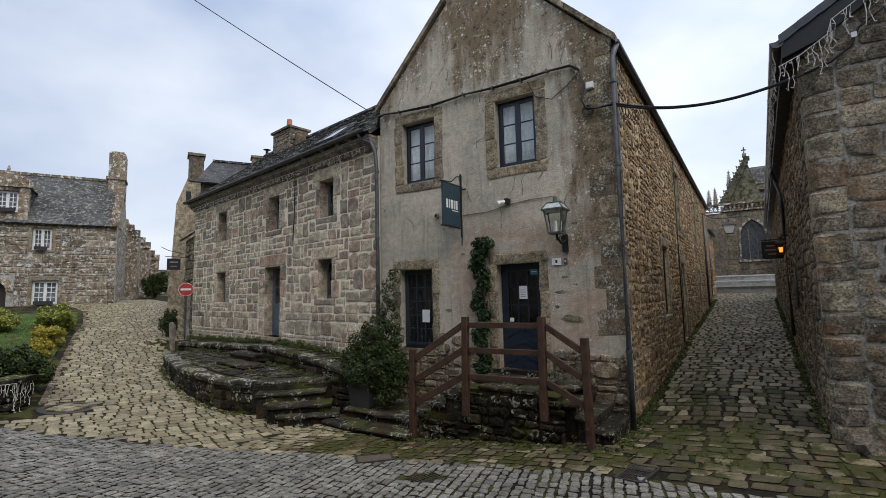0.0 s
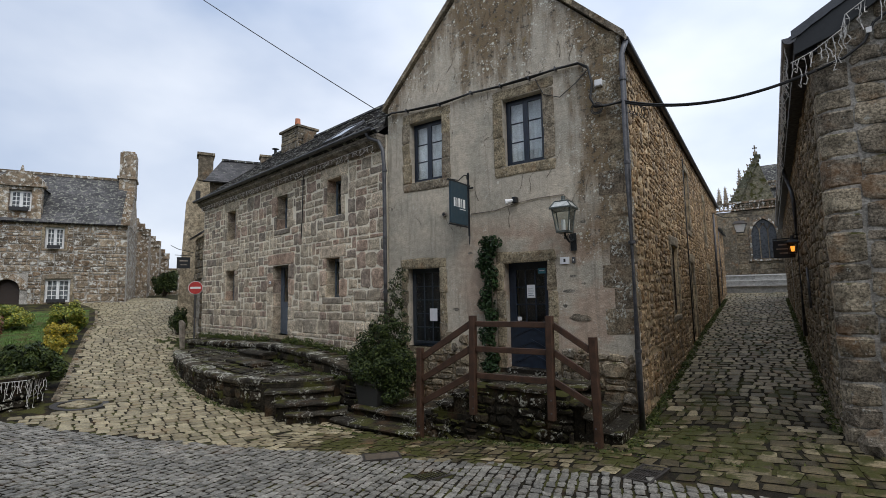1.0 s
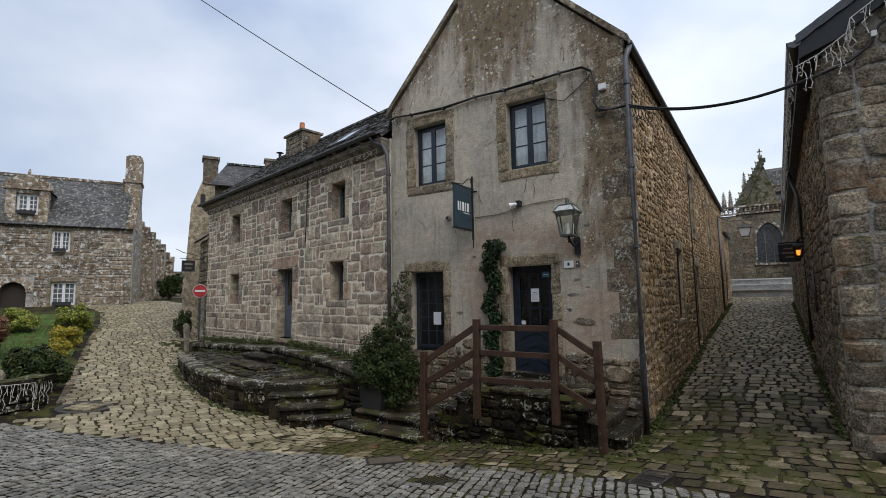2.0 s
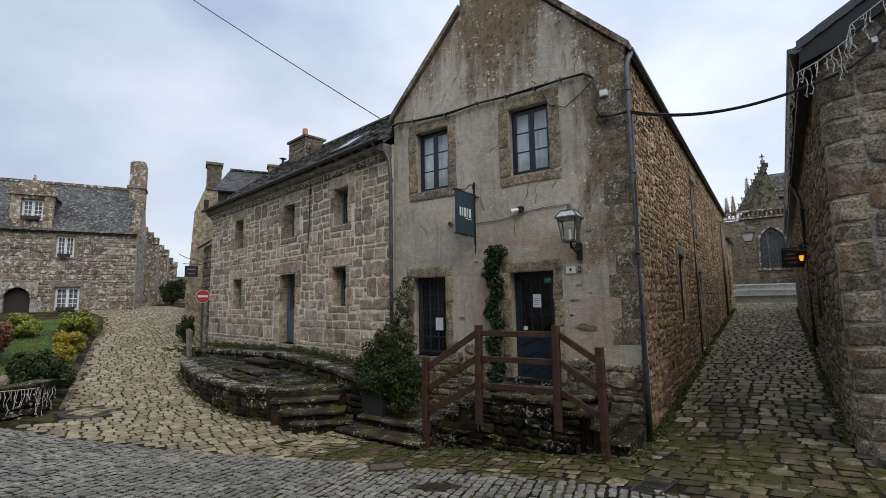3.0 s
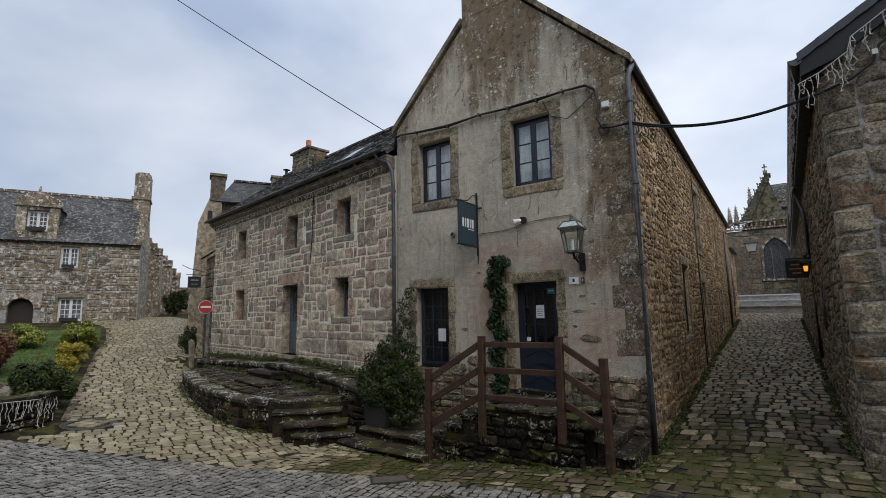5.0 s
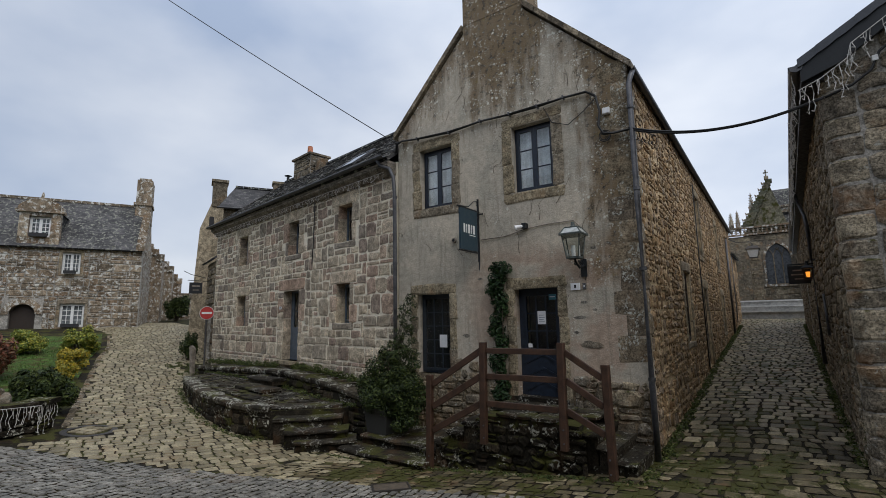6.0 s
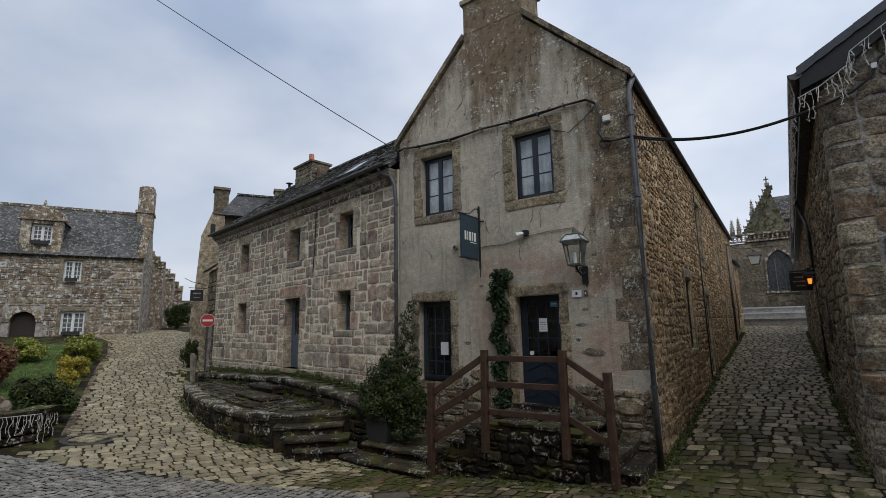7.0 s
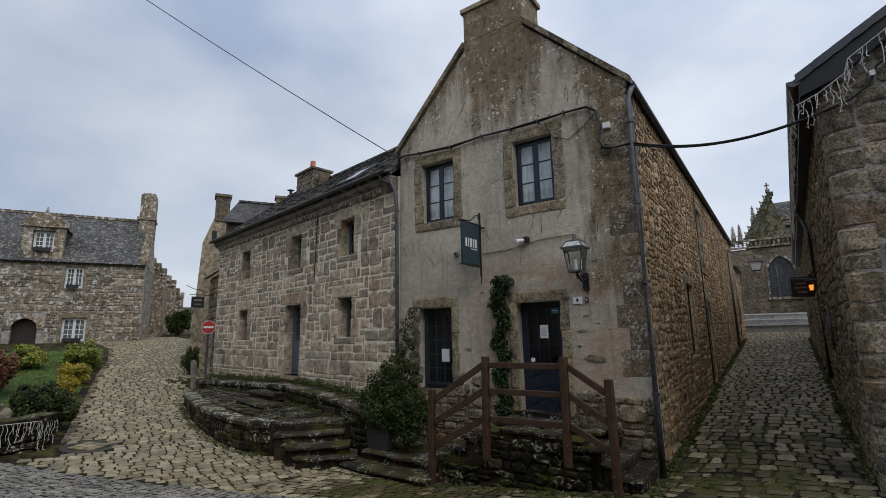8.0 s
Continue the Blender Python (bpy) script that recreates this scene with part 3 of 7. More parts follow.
def leaves(blobs, count, size, rng, m=None):
    """Many small folded leaves through a set of balls (x, y, z, rx, ry, rz), thicker towards their skins."""
    g = Geo()
    weights = [b[3] * b[4] * b[5] for b in blobs]
    v, f = [], []
    for _ in range(count):
        b = rng.choices(blobs, weights)[0]
        d = Vector((rng.gauss(0, 1), rng.gauss(0, 1), rng.gauss(0, 1))).normalized() * rng.uniform(0.2, 1.0) ** 0.45
        p = Vector((b[0] + d.x * b[3], b[1] + d.y * b[4], b[2] + d.z * b[5]))
        out = (d + Vector((rng.gauss(0, 0.5), rng.gauss(0, 0.5), rng.gauss(0, 0.5) + 0.3))).normalized()
        side = out.cross(Vector((rng.gauss(0, 1), rng.gauss(0, 1), rng.gauss(0, 1)))).normalized()
        tip = side.cross(out)
        s = size * rng.uniform(0.6, 1.3)
        n = len(v)
        v += [p - tip * s, p + side * s * 0.42 + out * s * 0.12, p + tip * s * 1.1 - out * s * 0.15, p - side * s * 0.42 + out * s * 0.12]
        f += [(n, n + 1, n + 2), (n, n + 2, n + 3)]
    g.v, g.f = v, f
    return g


def stems(base, blobs, rng, r=0.012, each=3):
    g = Geo()
    for b in blobs:
        for _ in range(each):
            e = Vector((b[0] + rng.gauss(0, 0.35) * b[3], b[1] + rng.gauss(0, 0.35) * b[4], b[2] + rng.gauss(0, 0.35) * b[5]))
            s = Vector(base) + Vector((rng.gauss(0, 0.05), rng.gauss(0, 0.05), 0))
            mid = s.lerp(e, 0.5) + Vector((rng.gauss(0, 0.06), rng.gauss(0, 0.06), 0.08))
            g.tube([s, mid, e], r, 5, r1=r * 0.4)
    return g


# ---------------------------------------------------------------- gable house
rng = random.Random(3)
house = thing("house", GABLE, "tall gabled house with stained beige render and granite quoins", "house")
W1, W2 = (-4.47, 4.55, -3.62, 5.9), (-2.2, 4.55, -1.38, 5.87)
D1, D2 = (-4.58, 1.08, -3.74, 2.71), (-2.27, 0.74, -1.42, 2.72)
Geo().wall(-5.1, 0, -0.6, 6.4, 0.45, [W1, W2, D1, D2]).object("wall", M_RENDER, house, "stained beige render front wall")
Geo().prism([(-5.1, 6.4), (0, 6.4), (-1.86, 8.3), (-1.86, 8.45), (-3.25, 8.45), (-3.25, 8.28)], 0, 0.45).object("gable", M_RENDER, house, "gable with dark streaks below the chimney")
chimney = Geo().box(-3.25, -0.006, 8.45, -1.86, 0.83, 9.17).object("chimney", M_RENDER, house, "broad lichened chimney stack")
Geo().box(-3.31, -0.05, 9.17, -1.80, 0.88, 9.27).object("chimney_cap", M_SURROUND, chimney)
for s, x0, x1 in ((-1, -5.2, -3.25), (1, 0.1, -1.86)):  # raking copings
    e = 0 if s > 0 else -5.1
    zf = lambda x: 6.44 + abs(x - e) * 1.03 if s * (x - e) < 0 else 6.44 - abs(x - e) * 1.03
    n = 7
    for i in range(n):
        a, b = x0 + (x1 - x0) * i / n, x0 + (x1 - x0) * (i + 0.97) / n
        za, zb = zf(a), zf(b)
        Geo().prism([(a, za), (b, zb), (b, zb + 0.13), (a, za + 0.13)] if s < 0 else [(b, zb), (a, za), (a, za + 0.13), (b, zb + 0.13)], -0.07, 0.45).object("coping_stone", M_DARK, house)
for r in (W1, W2):
    surround(house, GABLE, *r, rng, 0.2, 0.2, 0.19, 0.018)
    # The white curtain colour also carries the sky mirrored in these panes.
    window(house, GABLE, *r, 0.16, 1, 3, M_BLUE, 2, M_CURTAIN_SKY)
for r in (D1, D2):
    surround(house, GABLE, *r, rng, 0.17, 0.2, 0, 0.018)
# dead creeper stems left on the render
for k in range(46):
    u, z = rng.uniform(-4.9, -0.5), rng.uniform(2.9, 8.0)
    if z > 6.3 + 0.9 * (2.4 - abs(u + 2.55)) or any(r[0] - 0.3 < u < r[2] + 0.3 and r[1] - 0.3 < z < r[3] + 0.3 for r in (W1, W2)):
        continue
    a, n = rng.uniform(0.3, 2.2), rng.randint(3, 6)
    path = [(u, -0.006, z)]
    for _ in range(n):
        a += rng.gauss(0, 0.35)
        path.append((path[-1][0] + 0.09 * math.cos(a), -0.006, path[-1][2] + 0.09 * math.sin(a)))
    Geo().tube(path, 0.005, 4, None, 0.002).object("dead_stem", M_TWIG, house)
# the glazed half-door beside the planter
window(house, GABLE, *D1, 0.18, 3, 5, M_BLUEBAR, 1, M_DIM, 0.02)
Geo().box(-4.62, -0.03, 0.96, -3.70, 0.2, 1.08).object("sill", M_SURROUND, house)
Geo().box(-4.11, 0.15, 1.6, -3.92, 0.153, 1.86).object("notice", M_PAPER, house, "white paper notice taped to the glass")
# the entrance door
door = Geo().box(D2[0], 0.2, D2[1], D2[0] + 0.06, 0.26, D2[3]).box(D2[2] - 0.06, 0.2, D2[1], D2[2], 0.26, D2[3]).box(D2[0] + 0.06, 0.2, D2[3] - 0.06, D2[2] - 0.06, 0.26, D2[3]).object("door", M_BLUE, house, "dark blue door with glazed top and chevron boards")
x0, x1 = D2[0] + 0.06, D2[2] - 0.06
g = Geo().box(x0, 0.2, D2[1] + 0.02, x1, 0.25, 1.62).box(x0, 0.2, 1.62, x0 + 0.08, 0.25, 2.66).box(x1 - 0.08, 0.2, 1.62, x1, 0.25, 2.66).box(x0 + 0.08, 0.2, 2.58, x1 - 0.08, 0.25, 2.66)
for i in (1, 2):
    u = x0 + 0.08 + (x1 - x0 - 0.16) * i / 3
    g.box(u - 0.012, 0.205, 1.62, u + 0.012, 0.235, 2.58)
    z = 1.62 + 0.96 * i / 3
    g.box(x0 + 0.08, 0.208, z - 0.012, x1 - 0.08, 0.232, z + 0.012)
g.object("door_leaf", M_BLUE, door)
xm = (x0 + x1) / 2
for k in range(3):  # chevron boards
    z = 0.86 + 0.24 * k
    for s in (-1, 1):
        e = xm + s * (x1 - x0) / 2 * 0.92
        Geo().prism(sorted([(xm, z + 0.16), (xm, z + 0.2)]) + [(e, z + 0.04), (e, z)] if s < 0 else [(xm, z + 0.16), (e, z), (e, z + 0.04), (xm, z + 0.2)], 0.185, 0.2).object("chevron_board", M_BLUE, door)
for i in range(3):
    for j in range(3):
        w = (x1 - x0 - 0.16) / 3
        Geo().box(x0 + 0.08 + i * w, 0.218, 1.62 + j * 0.32, x0 + 0.08 + (i + 1) * w, 0.222, 1.94 + j * 0.32).object("pane", M_GLASS, door)
# A dark sheet stands in for the unlit room behind the door glass.
Geo().box(x0, 0.5, D2[1], x1, 0.52, 2.7).object("inner_curtain", M_DIM, door)
Geo().box(xm - 0.06, 0.19, 2.06, xm + 0.1, 0.193, 2.3).object("notice", M_PAPER, door, "white paper notice on the door glass")
for j in range(4):
    Geo().box(xm - 0.035, 0.187, 2.1 + j * 0.04, xm + 0.075 - 0.02 * (j % 2), 0.19, 2.108 + j * 0.04).object("notice_line", M_GREYBLUE, door)
Geo().box(x1 - 0.19, 0.19, 2.5, x1 - 0.05, 0.193, 2.6).object("sticker", plain_mat("sticker_blue", (0.06, 0.22, 0.3), 0.4, 0, 0.1), door, "small teal sticker")
Geo().box(x1 - 0.17, 0.187, 2.545, x1 - 0.07, 0.19, 2.56).object("sticker_line", M_PAPER, door)
Geo().box(x0 + 0.1, 0.185, 1.64, x0 + 0.18, 0.19, 1.71).object("card", M_PAPER, door)
Geo().box(-2.4, -0.06, 0.69, -1.3, 0.32, 0.79).object("threshold", M_TREAD, house, "worn dark door threshold")
def flake(u, z, w, h, material, depth=0.004):
    """A ragged patch where the top coat has come off and the coat below shows."""
    pts = []
    for k in range(14):
        a, r = math.tau * k / 14, rng.uniform(0.65, 1.15)
        pts.append((u + w / 2 * r * math.cos(a), z + h / 2 * r * math.sin(a)))
    Geo().prism(pts, -depth, 0.0).object("bare_patch", material, house)


M_UNDERCOAT = stone_mat("grey_undercoat", [(0.2, 0.185, 0.155), (0.23, 0.21, 0.175)], 0.1, bump=0.6)
for u, z, w, h in ((-1.04, 2.17, 0.24, 0.07), (-0.96, 2.43, 0.14, 0.06), (-0.78, 2.3, 0.09, 0.05), (-1.12, 1.92, 0.1, 0.06), (-3.0, 2.95, 0.12, 0.05), (-3.35, 1.85, 0.16, 0.07), (-0.75, 3.35, 0.13, 0.06), (-2.9, 1.6, 0.12, 0.1)):
    flake(u, z, w, h, M_UNDERCOAT)
flake(-0.86, 1.72, 0.4, 0.14, M_DARK, 0.012)
# quoins of the free corner, long and short
z, k = 1.45, 0
while z < 6.2:
    h = rng.uniform(0.3, 0.46)
    w = (0.52, 0.3)[k % 2] * rng.uniform(0.85, 1.1)
    Geo().add(*stone(-w, z + 0.004, 0.012, z + h - 0.004, 0.007, rng, True, 0.06)).object("quoin", M_QUOIN, house)
    Geo().add(*stone(0.0, z + 0.008, (0.3, 0.5)[k % 2], z + h - 0.008, 0.02, rng), ALLEY).object("quoin", M_QUOIN, house)
    z, k = z + h, k + 1
# bare rubble at the foot of the front
rag = lambda u: 1.36 + 0.12 * math.sin(u * 3.1) + 0.08 * math.sin(u * 7.7)
lay(banded(-5.04, -0.02, -0.35, 1.5, (0.1, 0.24), (0.14, 0.42), [(-2.5, 0.5, -1.2, 2.9), (-4.66, 0.94, -3.66, 3.0)], rng, 0.02, 0.2, rag, (0.5, 1.1), (0.4, 0.7)), house, GABLE, M_DARK, 0.045, rng, 130, lambda r: -r[3], cut=0.24)
for a, b, z in ((-5.06, -3.68, 0.94), (-3.68, -2.46, 1.02), (-1.23, -0.01, 1.0)):
    Geo().box(a, -0.02, -0.4, b, 0.0, z).object("rubble_bed", M_ALLEYBED, house)
# alley side
A_HOLES = [(7.25, 3.9, 8.1, 5.66), (12.62, 3.9, 13.2, 5.63), (4.06, 1.56, 4.98, 3.19), (7.46, 0.7, 8.37, 2.95), (12.74, 1.5, 13.7, 2.92)]
Geo().wall(0.45, 20.1, -0.5, 6.4, 0.45, A_HOLES, ALLEY).object("side_wall", M_ALLEYMORTAR, house, "golden rubble stone side wall")
Geo().box(-5.1, 19.65, 0, -0.45, 20.1, 6.4).box(-5.1, 0.45, -0.4, -4.65, 19.65, 6.4).object("back_wall", M_ALLEYBED, house)
frames = []
for h in A_HOLES:
    s = 0.14 if h[1] > 1 else 0
    surround(house, ALLEY, *h, rng, 0.17, 0.24, s, 0.03)
    frames.append((h[0] - 0.17, h[1] - s, h[2] + 0.17, h[3] + 0.24))
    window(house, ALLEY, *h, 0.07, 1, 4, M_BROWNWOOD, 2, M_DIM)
lay(banded(0.35, 20.1, 0.0, 6.38, (0.1, 0.25), (0.12, 0.34), frames, rng, 0.036, 0.3, band=(0.3, 0.8), tall=(0.25, 0.6)), house, ALLEY, M_ALLEY, 0.02, rng, 300, lambda r: r[0] + 0.3 * abs(r[1] - 2), cut=0.36)
slab("roof", [(0.1, 0.3, 6.37), (0.1, 20.2, 6.37), (-2.55, 20.2, 9.08), (-2.55, 0.3, 9.08)], 0.08, M_SLATEOLD, house, "slate roof slope over the alley")
slab("roof", [(-5.26, 0.3, 6.36), (-5.26, 20.2, 6.36), (-2.55, 20.2, 9.08), (-2.55, 0.3, 9.08)], 0.08, M_SLATEOLD, house)
Geo().prism([(-5.1, 6.4), (0, 6.4), (-2.55, 9.0)], 19.7, 20.1).object("back_gable", M_ALLEYBED, house)


def gutter(parent, a, b, r=0.065):
    """A half-round gutter with a rolled lip."""
    a, b = Vector(a), Vector(b)
    d = (b - a).normalized()
    n = d.cross(Vector((0, 0, 1))).normalized()
    v, f = [], []
    prof = [(math.cos(math.pi + k * math.pi / 8) * r, math.sin(math.pi + k * math.pi / 8) * r) for k in range(9)]
    prof = prof + [(x * 0.88, y * 0.88) for x, y in prof[::-1]]
    m = len(prof)
    for p in (a, b):
        v += [p + n * x + Vector((0, 0, y)) for x, y in prof]
    f = [(k, (k + 1) % m, m + (k + 1) % m, m + k) for k in range(m)]
    Geo().add(v, f).object("gutter", M_ZINC, parent, "zinc half-round gutter", True)


gutter(house, (0.1, -0.05, 6.35), (0.1, 20.2, 6.35), 0.058)
pipe(house, [(0.1, 0.02, 6.3), (0.08, -0.05, 6.18), (0.05, -0.09, 6.05), (0.045, -0.10, 4.0), (0.045, -0.10, 1.1), (0.05, -0.10, 0.02)], 0.045, M_ZINC)
for z in (5.6, 4.2, 2.9, 1.2):
    Geo().tube([(0.047, -0.10, z), (0.047, -0.10, z + 0.05)], 0.056, 10).object("pipe_collar", M_ZINC, house)
pipe(house, [(0.06, 17.0, 5.6), (0.06, 17.0, 1.3)], 0.045, M_ZINC)
pipe(house, [(0.055, 6.95, 5.9), (0.05, 6.95, 3.4), (0.05, 6.97, 0.7)], 0.016, M_CABLE, "cable")

# ---------------------------------------------------------------- granite row house
rng = random.Random(5)
row = thing("house", ROW, "long two-storey house of dressed granite with pale pointing", "house")
I = None
R_UP = [(-8.82, 4.15, -8.12, 5.17), (-5.2, 4.15, -4.55, 5.17), (-2.48, 4.2, -1.84, 5.19)]
R_LOW = [(-8.84, 2.05, -8.1, 3.08), (-2.52, 2.12, -1.9, 3.13)]
R_DOOR = (-5.38, 1.06, -4.45, 3.08)
holes = R_UP + R_LOW + [R_DOOR]
Geo().wall(-11, -0.06, -0.5, 5.82, 0.5, holes).object("wall", M_POINTING, row, "front wall in pale mortar")
Geo().box(-11, 0.5, -0.4, -10.5, 5.5, 5.82).box(-10.5, 5.0, -0.4, -0.1, 5.5, 5.82).object("back_wall", M_POINTING, row)
frames = []
for h in holes:
    w, l, s = (0.16, 0.3, 0.16) if h is not R_DOOR else (0.2, 0.34, 0)
    rects = [(h[0] - w - 0.12, h[3] + 0.01, h[2] + w + 0.12, h[3] + l)]
    if s:
        rects.append((h[0] - w, h[1] - s, h[2] + w, h[1] - 0.01))
    for a, b in ((h[0] - w, h[0]), (h[2], h[2] + w)):
        v = h[1]
        while v < h[3] - 0.05:
            k = min(rng.uniform(0.3, 0.55), h[3] - v)
            if h[3] - v - k < 0.15:
                k = h[3] - v
            e = rng.choice((0, 0.14))
            rects.append((a - (e if a < h[0] else 0), v + 0.01, b + (e if b > h[2] else 0), v + k - 0.01))
            v += k
    for r in rects:
        Geo().add(*stone(*r, 0.018, rng)).object("dressed_stone", M_ROW, row)
    for a, b in ((h[0], h[0] + 0.006), (h[2] - 0.006, h[2])):  # stone reveals
        v, n = h[1], 3 if h is not R_DOOR else 5
        for k in range(n):
            Geo().box(a, 0.004, v + (h[3] - v) * k / n + 0.004, b, 0.27, v + (h[3] - v) * (k + 1) / n - 0.004).object("reveal_stone", M_ROW, row)
    Geo().box(h[0] + 0.006, 0.004, h[3] - 0.006, h[2] - 0.006, 0.27, h[3]).object("reveal_stone", M_ROW, row)
    frames += [(r[0] - 0.01, r[1] - 0.01, r[2] + 0.01, r[3] + 0.01) for r in rects] + [h]
    if h is R_DOOR:
        continue
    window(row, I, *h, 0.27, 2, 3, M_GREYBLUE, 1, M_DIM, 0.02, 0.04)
blocks = banded(-10.98, -0.08, 1.75, 5.8, (0.17, 0.4), (0.2, 0.6), frames, rng, 0.037, 0.2, None, (0.5, 1.3), (0.38, 0.8))
blocks += courses(-10.98, -0.08, 1.18, 1.75, (0.26, 0.42), (0.35, 0.75), frames, rng, 0.026, 0.1)
blocks += courses(-10.98, -0.08, 0.2, 1.18, (0.12, 0.26), (0.18, 0.45), frames, rng, 0.028, 0.2)
lay(blocks, row, I, M_ROW, 0.014, rng, 300, lambda r: -r[0], cut=0.14)
h = R_DOOR
d = Geo().box(h[0], 0.260, h[1], h[0] + 0.06, 0.320, h[3]).box(h[2] - 0.06, 0.260, h[1], h[2], 0.320, h[3]).box(h[0] + 0.06, 0.260, h[3] - 0.06, h[2] - 0.06, 0.320, h[3]).object("door", M_GREYBLUE, row, "grey-blue door with a glazed upper half")
Geo().box(h[0] + 0.06, 0.270, h[1], h[2] - 0.06, 0.310, h[1] + 0.95).box(h[0] + 0.06, 0.270, h[1] + 0.95, h[0] + 0.16, 0.310, h[3] - 0.06).box(h[2] - 0.16, 0.270, h[1] + 0.95, h[2] - 0.06, 0.310, h[3] - 0.06).box(h[0] + 0.16, 0.275, h[1] + 1.4, h[2] - 0.16, 0.305, h[1] + 1.43).box((h[0] + h[2]) / 2 - 0.015, 0.275, h[1] + 0.95, (h[0] + h[2]) / 2 + 0.015, 0.305, h[3] - 0.06).object("door_leaf", M_GREYBLUE, d)
Geo().box(h[0] + 0.12, 0.255, h[1] + 0.12, h[2] - 0.12, 0.270, h[1] + 0.8).object("door_panel", M_GREYBLUE, d)
Geo().box(h[0] + 0.16, 0.285, h[1] + 0.95, h[2] - 0.16, 0.290, h[3] - 0.06).object("pane", M_GLASS, d)
# Room darkness behind the upper pane, put in as a dark sheet.
Geo().box(h[0], 0.450, h[1], h[2], 0.470, h[3]).object("inner_curtain", M_DIM, d)
Geo().box(h[0] - 0.02, -0.12, h[1] - 0.1, h[2] + 0.02, 0.34, h[1]).object("doorstep", M_SURROUND, row)
Geo().box(h[0] - 0.16, -0.05, 2.55, h[0] - 0.03, -0.04, 2.63).object("number_plate", M_PAPER, row, "small white house plate")
Geo().box(h[0] - 0.13, -0.056, 2.575, h[0] - 0.06, -0.05, 2.605).object("plate_mark", M_CABLE, row)
slab("roof", [(-11.05, -0.32, 5.84), (-0.05, -0.32, 5.84), (-0.05, 2.75, 8.24), (-11.05, 2.75, 8.24)], 0.07, M_SLATEOLD, row, "slate roof slope over the street")


def slates(parent, u0, u1, y0, z0, y1, z1, material, singles, width=(0.18, 0.3), rows=24, keep=None):
    """Lapped slates, each a tilted plate, in courses up a roof slope; the lowest courses are parts of their own."""
    rest, made = Geo(), 0
    up = Vector((0, y1 - y0, z1 - z0)) / rows
    n = Vector((0, -(z1 - z0), y1 - y0)).normalized()
    for j in range(rows):
        u = u0 - rng.uniform(0, 0.2)
        while u < u1:
            w = rng.uniform(*width)
            a, b = max(u, u0) + 0.003, min(u + w, u1) - 0.003
            u += w
            base = Vector((0, y0, z0)) + up * j
            if b - a < 0.05 or (keep and not keep((a + b) / 2, base.y)):
                continue
            t0, t1, drop = 0.02 + rng.uniform(0, 0.012), 0.02 + rng.uniform(0, 0.012), rng.uniform(-0.02, 0.015)
            low, top = base + up.normalized() * drop, base + up * 1.25
            v = [Vector((a, 0, 0)) + low + n * t0, Vector((b, 0, 0)) + low + n * t1, Vector((b, 0, 0)) + top + n * 0.004, Vector((a, 0, 0)) + top + n * 0.004]
            v += [q - n * 0.014 for q in v]
            f = [(0, 1, 2, 3), (7, 6, 5, 4), (0, 4, 5, 1), (1, 5, 6, 2), (2, 6, 7, 3), (3, 7, 4, 0)]
            if made < singles:
                Geo().add(v, f).object("slate", material, parent)
                made += 1
            else:
                rest.add(v, f)
    tagged(rest.object("slate_field", material, parent), "further slates of the same slope", kind="stuff")


slates(row, -11.05, -0.05, -0.34, 5.84, 2.72, 8.23, M_SLATEPIECE, 300, keep=lambda u, y: not (-3.38 < u < -2.42 and 0.32 < y < 1.16))
slab("roof", [(-11.05, 5.8, 5.86), (-0.05, 5.8, 5.86), (-0.05, 2.75, 8.32), (-11.05, 2.75, 8.32)], 0.07, M_SLATE, row)
Geo().box(-11, -0.28, 5.745, -0.08, -0.02, 5.80).object("eave_board", M_GREYWOOD, row)
for k in range(10):  # coved stone cornice
    prof = [(-0.004, 5.5), (-0.08, 5.52), (-0.12, 5.58), (-0.24, 5.66), (-0.27, 5.69), (-0.27, 5.74), (-0.004, 5.74)]
    a, b = -10.98 + k * 1.09, -10.98 + (k + 1) * 1.09 - 0.008
    Geo().add([(u, y, z) for u in (a, b) for y, z in prof], [(j, 7 + j, 7 + (j + 1) % 7, (j + 1) % 7)[::-1] for j in range(7)] + [tuple(range(7)), tuple(range(7, 14))[::-1]]).object("cornice_stone", M_CORNICE, row)
for k in range(30):
    Geo().prism([(-0.09, -0.03), (0.09, -0.03), (0.06, 0.06), (-0.06, 0.06)], 0, 0.35, pose(-10.98 + k * 0.364, 2.75, 8.27, 0, 0, -90)).object("ridge_tile", M_SLATEOLD, row)
gutter(row, (-11.05, -0.38, 5.84), (-0.1, -0.38, 5.9), 0.07)
sk = slab("skylight", [(-3.3, 0.45, 6.52), (-2.5, 0.45, 6.52), (-2.5, 1.12, 7.06), (-3.3, 1.12, 7.06)], 0.05, M_GLASS, row, "small roof window in a zinc frame")
for a, b in ((-3.36, -3.28), (-2.52, -2.44)):
    slab("skylight_frame", [(a, 0.38, 6.48), (b, 0.38, 6.48), (b, 1.18, 7.125), (a, 1.18, 7.125)], 0.07, M_ZINC, sk)
for y in (0.38, 1.12):
    z = 6.48 + (y - 0.38) * 0.806
    slab("skylight_frame", [(-3.28, y, z), (-2.52, y, z), (-2.52, y + 0.07, z + 0.056), (-3.28, y + 0.07, z + 0.056)], 0.07, M_ZINC, sk)
cs = Geo().box(-9.4, 2.3, 7.6, -8.1, 3.1, 8.72).object("chimney", M_GREYBED, row, "squat granite chimney with a clay pot")
